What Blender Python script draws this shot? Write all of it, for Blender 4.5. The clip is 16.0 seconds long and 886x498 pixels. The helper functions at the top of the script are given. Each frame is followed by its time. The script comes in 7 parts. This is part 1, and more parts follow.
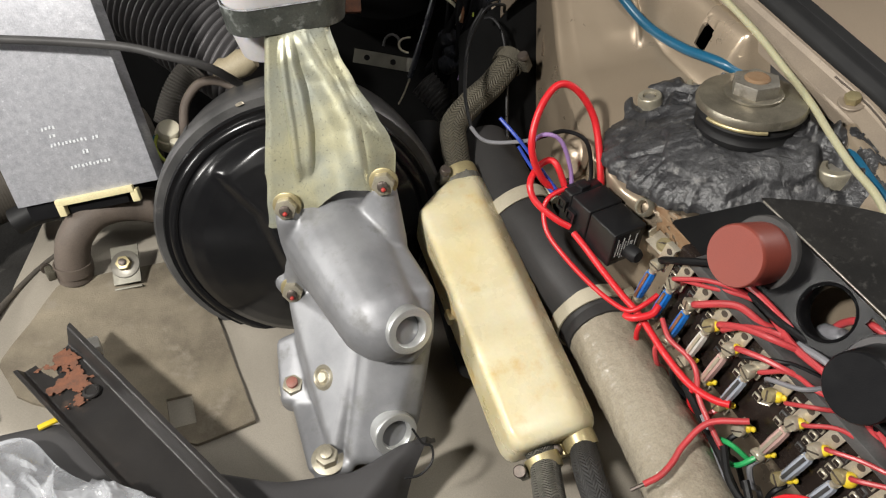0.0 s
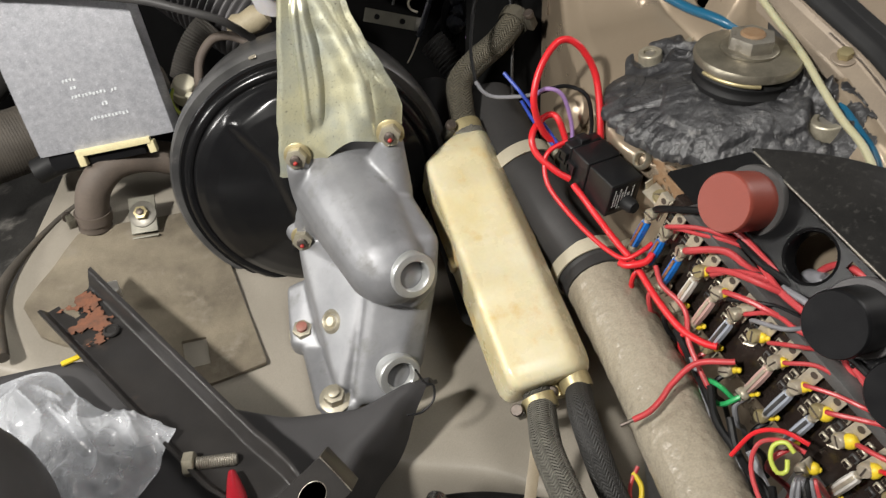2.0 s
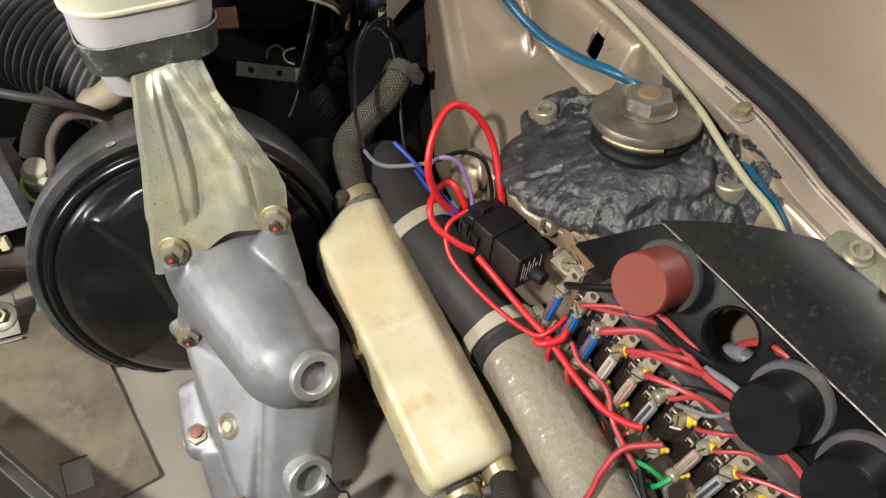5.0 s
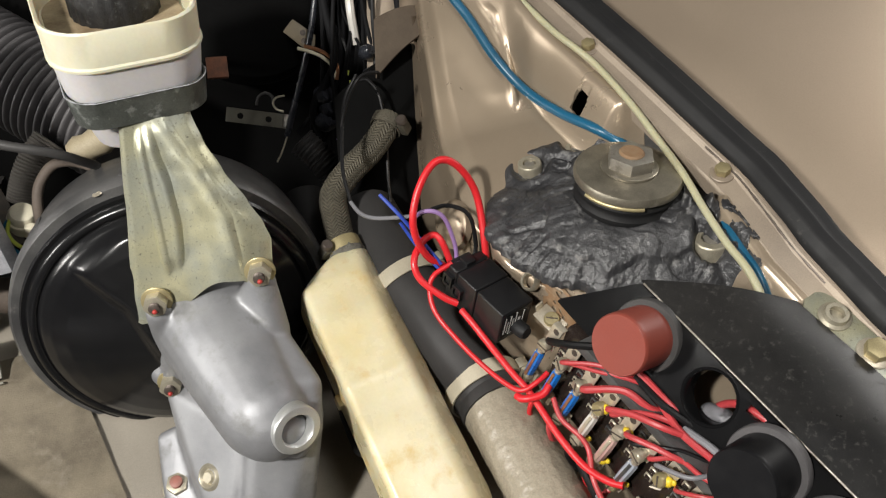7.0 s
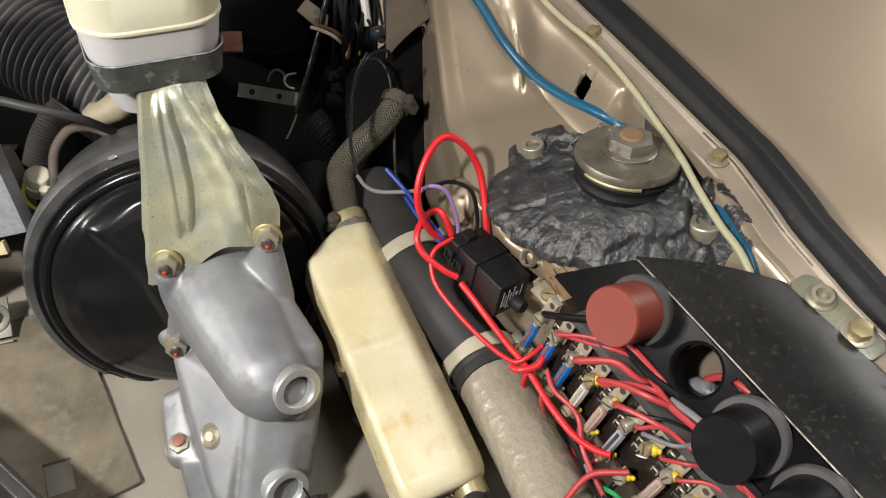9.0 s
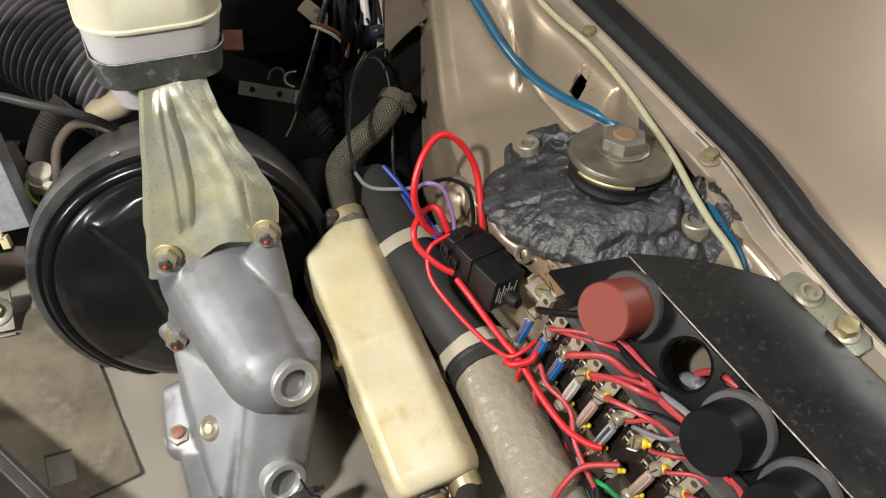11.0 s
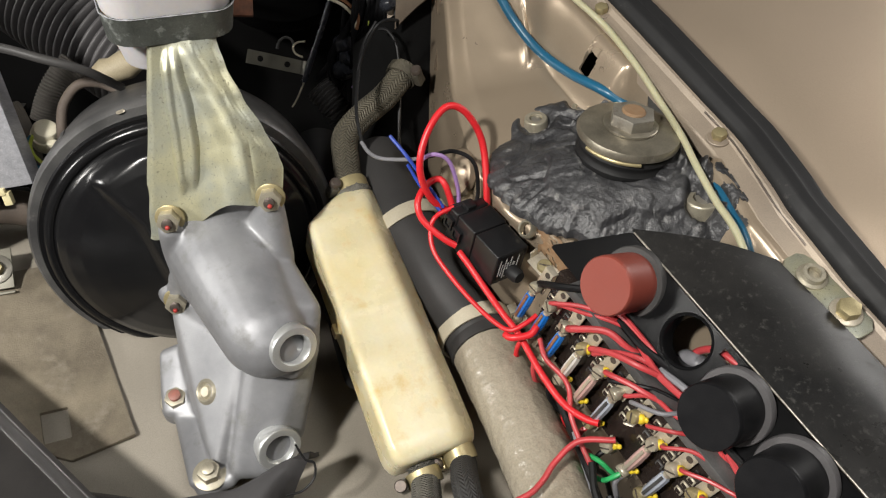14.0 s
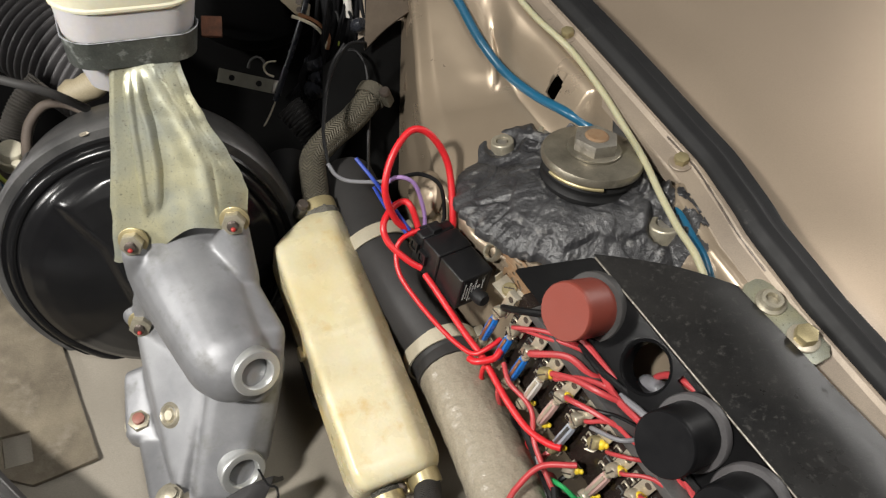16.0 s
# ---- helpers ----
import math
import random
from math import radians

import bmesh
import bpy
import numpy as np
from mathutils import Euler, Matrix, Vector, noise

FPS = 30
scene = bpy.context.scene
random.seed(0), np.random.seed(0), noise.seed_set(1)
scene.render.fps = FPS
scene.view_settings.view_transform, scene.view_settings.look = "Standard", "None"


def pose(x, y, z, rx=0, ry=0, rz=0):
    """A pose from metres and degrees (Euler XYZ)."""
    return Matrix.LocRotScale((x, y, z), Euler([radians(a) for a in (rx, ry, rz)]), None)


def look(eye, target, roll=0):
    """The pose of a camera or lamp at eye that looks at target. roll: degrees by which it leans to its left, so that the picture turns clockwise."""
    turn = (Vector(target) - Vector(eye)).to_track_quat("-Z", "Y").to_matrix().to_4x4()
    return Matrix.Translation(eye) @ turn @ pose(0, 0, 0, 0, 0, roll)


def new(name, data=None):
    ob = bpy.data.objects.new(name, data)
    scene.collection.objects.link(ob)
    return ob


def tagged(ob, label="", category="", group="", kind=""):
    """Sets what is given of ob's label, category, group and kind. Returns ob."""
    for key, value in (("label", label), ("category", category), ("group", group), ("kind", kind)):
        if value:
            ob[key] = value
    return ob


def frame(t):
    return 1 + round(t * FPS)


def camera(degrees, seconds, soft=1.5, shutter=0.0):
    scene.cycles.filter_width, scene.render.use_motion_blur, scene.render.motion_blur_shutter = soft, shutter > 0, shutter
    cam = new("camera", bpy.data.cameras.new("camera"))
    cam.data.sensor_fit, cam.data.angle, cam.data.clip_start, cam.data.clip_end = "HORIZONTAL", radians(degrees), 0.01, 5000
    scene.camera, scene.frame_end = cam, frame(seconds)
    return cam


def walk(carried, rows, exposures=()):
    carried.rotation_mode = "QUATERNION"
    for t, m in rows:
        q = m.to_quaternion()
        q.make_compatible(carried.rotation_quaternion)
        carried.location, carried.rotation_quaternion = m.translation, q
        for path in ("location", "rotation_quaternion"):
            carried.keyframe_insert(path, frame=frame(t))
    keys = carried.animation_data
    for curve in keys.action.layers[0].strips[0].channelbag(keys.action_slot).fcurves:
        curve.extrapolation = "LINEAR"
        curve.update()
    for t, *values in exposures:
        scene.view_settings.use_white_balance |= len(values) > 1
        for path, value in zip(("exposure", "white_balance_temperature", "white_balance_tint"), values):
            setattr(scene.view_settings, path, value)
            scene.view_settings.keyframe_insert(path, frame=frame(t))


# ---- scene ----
cam = camera(59.1, 16.0, soft=1.2, shutter=0.5)
METRES, EYE, TILT, LEAN, TURN = 0.29, 1.25, -42.0, 0.0, 0.0
ROWS = [
    (0.0, 0.0, 0.0, 0.0, 0.0, 0.0, -0.0),
    (0.5, 0.0025, -0.0026, -0.0163, -0.19, 0.06, -0.04),
    (1.0, 0.0359, -0.0373, -0.0124, -0.18, -0.12, 0.32),
    (1.5, 0.0323, -0.046, -0.0162, 0.14, -0.84, -0.06),
    (2.0, 0.0223, -0.0742, -0.0564, 0.94, -1.96, -0.66),
    (2.5, 0.0269, -0.0733, -0.0595, 2.67, -3.96, -0.63),
    (3.0, -0.0138, -0.1004, -0.0086, 2.37, -6.37, -0.33),
    (3.5, -0.0479, -0.0767, -0.0071, 3.5, -7.74, -2.43),
    (4.0, -0.0267, -0.0411, 0.0407, -0.72, -7.0, -0.07),
    (4.5, 0.0227, 0.0556, 0.1266, -5.64, -4.47, 4.43),
    (7.0, 0.0536, 0.0561, 0.1988, -7.05, -0.69, 3.43),
    (7.5, 0.046, 0.0544, 0.2005, -7.26, 0.04, 2.64),
    (8.0, 0.0324, 0.0693, 0.1773, -7.11, -0.55, 1.62),
    (8.5, 0.0458, 0.0534, 0.1598, -6.93, -0.98, 1.29),
    (9.0, 0.0431, 0.0015, 0.1456, -6.92, -0.86, 1.3),
    (9.5, 0.0583, -0.0301, 0.1425, -6.8, -0.95, 1.41),
    (12.0, 0.0483, -0.0231, 0.1359, -7.23, -1.0, 0.43),
    (12.5, 0.0501, -0.0065, 0.1295, -7.56, -1.27, 0.02),
    (13.0, 0.0514, 0.0037, 0.1353, -7.46, -1.56, -0.65),
    (13.5, 0.0516, -0.0097, 0.1141, -7.02, -1.61, -1.2),
    (14.0, 0.0426, -0.0239, 0.0932, -6.85, -1.56, -1.18),
    (14.5, 0.0405, -0.0104, 0.1153, -6.61, -1.54, -1.14),
    (15.0, 0.0325, -0.0218, 0.1026, -6.62, -1.43, -1.09),
    (15.5, 0.0597, -0.0315, 0.1313, -7.03, -1.17, -0.87),
    (16.0, 0.0959, -0.0301, 0.1249, -7.69, -0.82, -1.28),
]
walk(cam, [(t, pose(0, 0, EYE, TILT, LEAN, TURN) @ pose(METRES * x, METRES * y, METRES * z, 90 + pitch, roll, yaw)) for t, x, y, z, yaw, pitch, roll in ROWS],
     exposures=[(0.0, 0.0), (16.0, 0.0)])

# ---------------------------------------------------------------- light
world = bpy.data.worlds.new("garage_air")
world.use_nodes = True
world.node_tree.nodes["Background"].inputs[0].default_value = (0.9, 0.95, 1.0, 1)
world.node_tree.nodes["Background"].inputs[1].default_value = 0.008
scene.world = world


def area_lamp(name, eye, target, size, watts, colour):
    data = bpy.data.lights.new(name, "AREA")
    data.shape, data.size, data.energy, data.color = "DISK", size, watts, colour
    ob = new(name, data)
    ob.matrix_world = look(eye, target)
    return ob


area_lamp("work_light", (-0.52, -0.18, 1.66), (0.0, 0.42, 0.88), 0.09, 15.5, (0.99, 0.957, 0.90))
# an added, unseen lamp on the left, for glints on left-facing flanks
area_lamp("side_fill", (-1.65, 0.05, 1.50), (0.0, 0.42, 0.9), 0.30, 15, (0.99, 0.965, 0.92))
area_lamp("garage_lamp", (0.50, -0.10, 2.6), (0.0, 0.4, 0.9), 0.5, 8.5, (0.99, 0.96, 0.92))
area_lamp("garage_lamp", (2.25, 1.25, 2.35), (0.1, 0.4, 0.9), 1.0, 21, (0.99, 0.96, 0.92))


# ---------------------------------------------------------------- materials
def rgb(c):
    return (*c, 1) if len(c) == 3 else c


def material(name, a, b=None, rough=0.5, metal=0.0, scale=60.0, fine=900.0, bump=0.15, bump_scale=None, contrast=0.5, coat=0.0,
             rough_var=0.12, sss=0.0, dist=0.001, dust=None, dust_scale=35.0, dust_at=0.58, uv=None, transmission=0.0, alpha=1.0, spec=0.5, grain_mix=0.22, brushed=None):
    """A surface with variation at two scales: a broad mix of two colours, a fine grain, uneven gloss and fine relief."""
    m = bpy.data.materials.new(name)
    m.use_nodes = True
    nt = m.node_tree
    n, l = nt.nodes, nt.links
    p = n["Principled BSDF"]
    tc = n.new("ShaderNodeTexCoord")
    co = tc.outputs["Object"]
    if brushed:
        # squeeze the pattern along one direction into a brushed grain
        dot, scl, sub = (n.new("ShaderNodeVectorMath") for _ in range(3))
        dot.operation, scl.operation, sub.operation = "DOT_PRODUCT", "SCALE", "SUBTRACT"
        dot.inputs[1].default_value = scl.inputs[0].default_value = Vector(brushed).normalized()
        l.new(co, dot.inputs[0])
        l.new(dot.outputs["Value"], scl.inputs["Scale"])
        l.new(co, sub.inputs[0])
        l.new(scl.outputs[0], sub.inputs[1])
        mixin = n.new("ShaderNodeVectorMath")
        mixin.operation = "MULTIPLY_ADD"
        mixin.inputs[1].default_value = (0.12, 0.12, 0.12)
        l.new(co, mixin.inputs[0])
        l.new(sub.outputs[0], mixin.inputs[2])
        co = mixin.outputs[0]

    def noise_node(sc, detail=5.0, rgh=0.6):
        t = n.new("ShaderNodeTexNoise")
        t.inputs["Scale"].default_value, t.inputs["Detail"].default_value, t.inputs["Roughness"].default_value = sc, detail, rgh
        l.new(co, t.inputs["Vector"])
        return t

    def ramp(src, lo, hi):
        r = n.new("ShaderNodeMapRange")
        r.inputs["From Min"].default_value, r.inputs["From Max"].default_value = lo, hi
        l.new(src, r.inputs["Value"])
        return r.outputs["Result"]

    def mix(fac, ca, cb):
        x = n.new("ShaderNodeMix")
        x.data_type = "RGBA"
        for sock, v in ((x.inputs[0], fac), (x.inputs[6], ca), (x.inputs[7], cb)):
            if hasattr(v, "links"):
                l.new(v, sock)
            else:
                sock.default_value = v if isinstance(v, float) else rgb(v)
        return x.outputs[2]

    b = b or tuple(v * 0.8 for v in a)
    broad, grain = noise_node(scale), noise_node(fine, 3.0)
    f = ramp(broad.outputs["Fac"], 0.5 - 0.25 / max(contrast, 0.01) * 0.5, 0.5 + 0.25 / max(contrast, 0.01) * 0.5)
    col = mix(f, a, b)
    g = ramp(grain.outputs["Fac"], 0.3, 0.7)
    dark = n.new("ShaderNodeMix")
    dark.data_type, dark.blend_type = "RGBA", "MULTIPLY"
    dark.inputs[0].default_value = grain_mix
    l.new(col, dark.inputs[6])
    grey = n.new("ShaderNodeCombineColor")
    for k in range(3):
        l.new(g, grey.inputs[k])
    l.new(grey.outputs[0], dark.inputs[7])
    col = dark.outputs[2]
    rg = n.new("ShaderNodeMapRange")
    rg.inputs["To Min"].default_value, rg.inputs["To Max"].default_value = max(rough - rough_var, 0.03), min(rough + rough_var, 1)
    l.new(noise_node(scale * 2.3).outputs["Fac"], rg.inputs["Value"])
    rough_out = rg.outputs["Result"]
    if dust:
        d = noise_node(dust_scale, 7.0, 0.68)
        df = ramp(d.outputs["Fac"], dust_at, dust_at + 0.16)
        col = mix(df, col, dust)
        add = n.new("ShaderNodeMath")
        add.operation = "MULTIPLY_ADD"
        l.new(df, add.inputs[0])
        add.inputs[1].default_value = 0.3
        l.new(rough_out, add.inputs[2])
        rough_out = add.outputs[0]
    l.new(col, p.inputs["Base Color"])
    l.new(rough_out, p.inputs["Roughness"])
    p.inputs["Metallic"].default_value, p.inputs["Coat Weight"].default_value = metal, coat
    p.inputs["Coat Roughness"].default_value = 0.12
    p.inputs["Specular IOR Level"].default_value = spec
    if sss:
        p.inputs["Subsurface Weight"].default_value = sss
        p.inputs["Subsurface Radius"].default_value = (0.012, 0.008, 0.004)
        p.inputs["Subsurface Scale"].default_value = 0.6
    if transmission:
        p.inputs["Transmission Weight"].default_value = transmission
    if alpha < 1:
        p.inputs["Alpha"].default_value = alpha
    bp = n.new("ShaderNodeBump")
    bp.inputs["Strength"].default_value, bp.inputs["Distance"].default_value = bump, dist
    h = noise_node(bump_scale or fine * 0.6, 4.0).outputs["Fac"]
    if uv:
        # woven braid: slanting strands whose slant turns from column to column round the girth
        um = n.new("ShaderNodeUVMap")
        sep = n.new("ShaderNodeSeparateXYZ")
        l.new(um.outputs[0], sep.inputs[0])

        def math_node(op, a, v1, v2=None):
            k = n.new("ShaderNodeMath")
            k.operation = op
            for sock, v in zip(k.inputs, (a, v1, v2)):
                if hasattr(v, "links"):
                    l.new(v, sock)
                elif v is not None:
                    sock.default_value = v
            return k.outputs[0]

        zig = math_node("PINGPONG", math_node("MULTIPLY", sep.outputs[1], uv[1] * 2), 1.0)
        strand = math_node("SINE", math_node("MULTIPLY", math_node("MULTIPLY_ADD", sep.outputs[0], uv[0], math_node("MULTIPLY", zig, 1.3)), 2 * math.pi), 0.0)
        gap = math_node("ABSOLUTE", math_node("SINE", math_node("MULTIPLY", sep.outputs[1], uv[1] * 2 * math.pi), 0.0), 0.0) if uv[1] else None
        mx = math_node("MULTIPLY_ADD", gap, 0.6, math_node("SUBTRACT", strand, 0.5)) if gap else strand
        hh = n.new("ShaderNodeMath")
        hh.operation = "MULTIPLY_ADD"
        hh.inputs[1].default_value = 0.5
        l.new(mx, hh.inputs[0])
        l.new(h, hh.inputs[2])
        h = hh.outputs[0]
        tint = mix(ramp(mx, -1.7, 0.4), tuple(v * 0.8 for v in b), col)
        l.new(tint, p.inputs["Base Color"])
    l.new(h, bp.inputs["Height"])
    l.new(bp.outputs[0], p.inputs["Normal"])
    return m


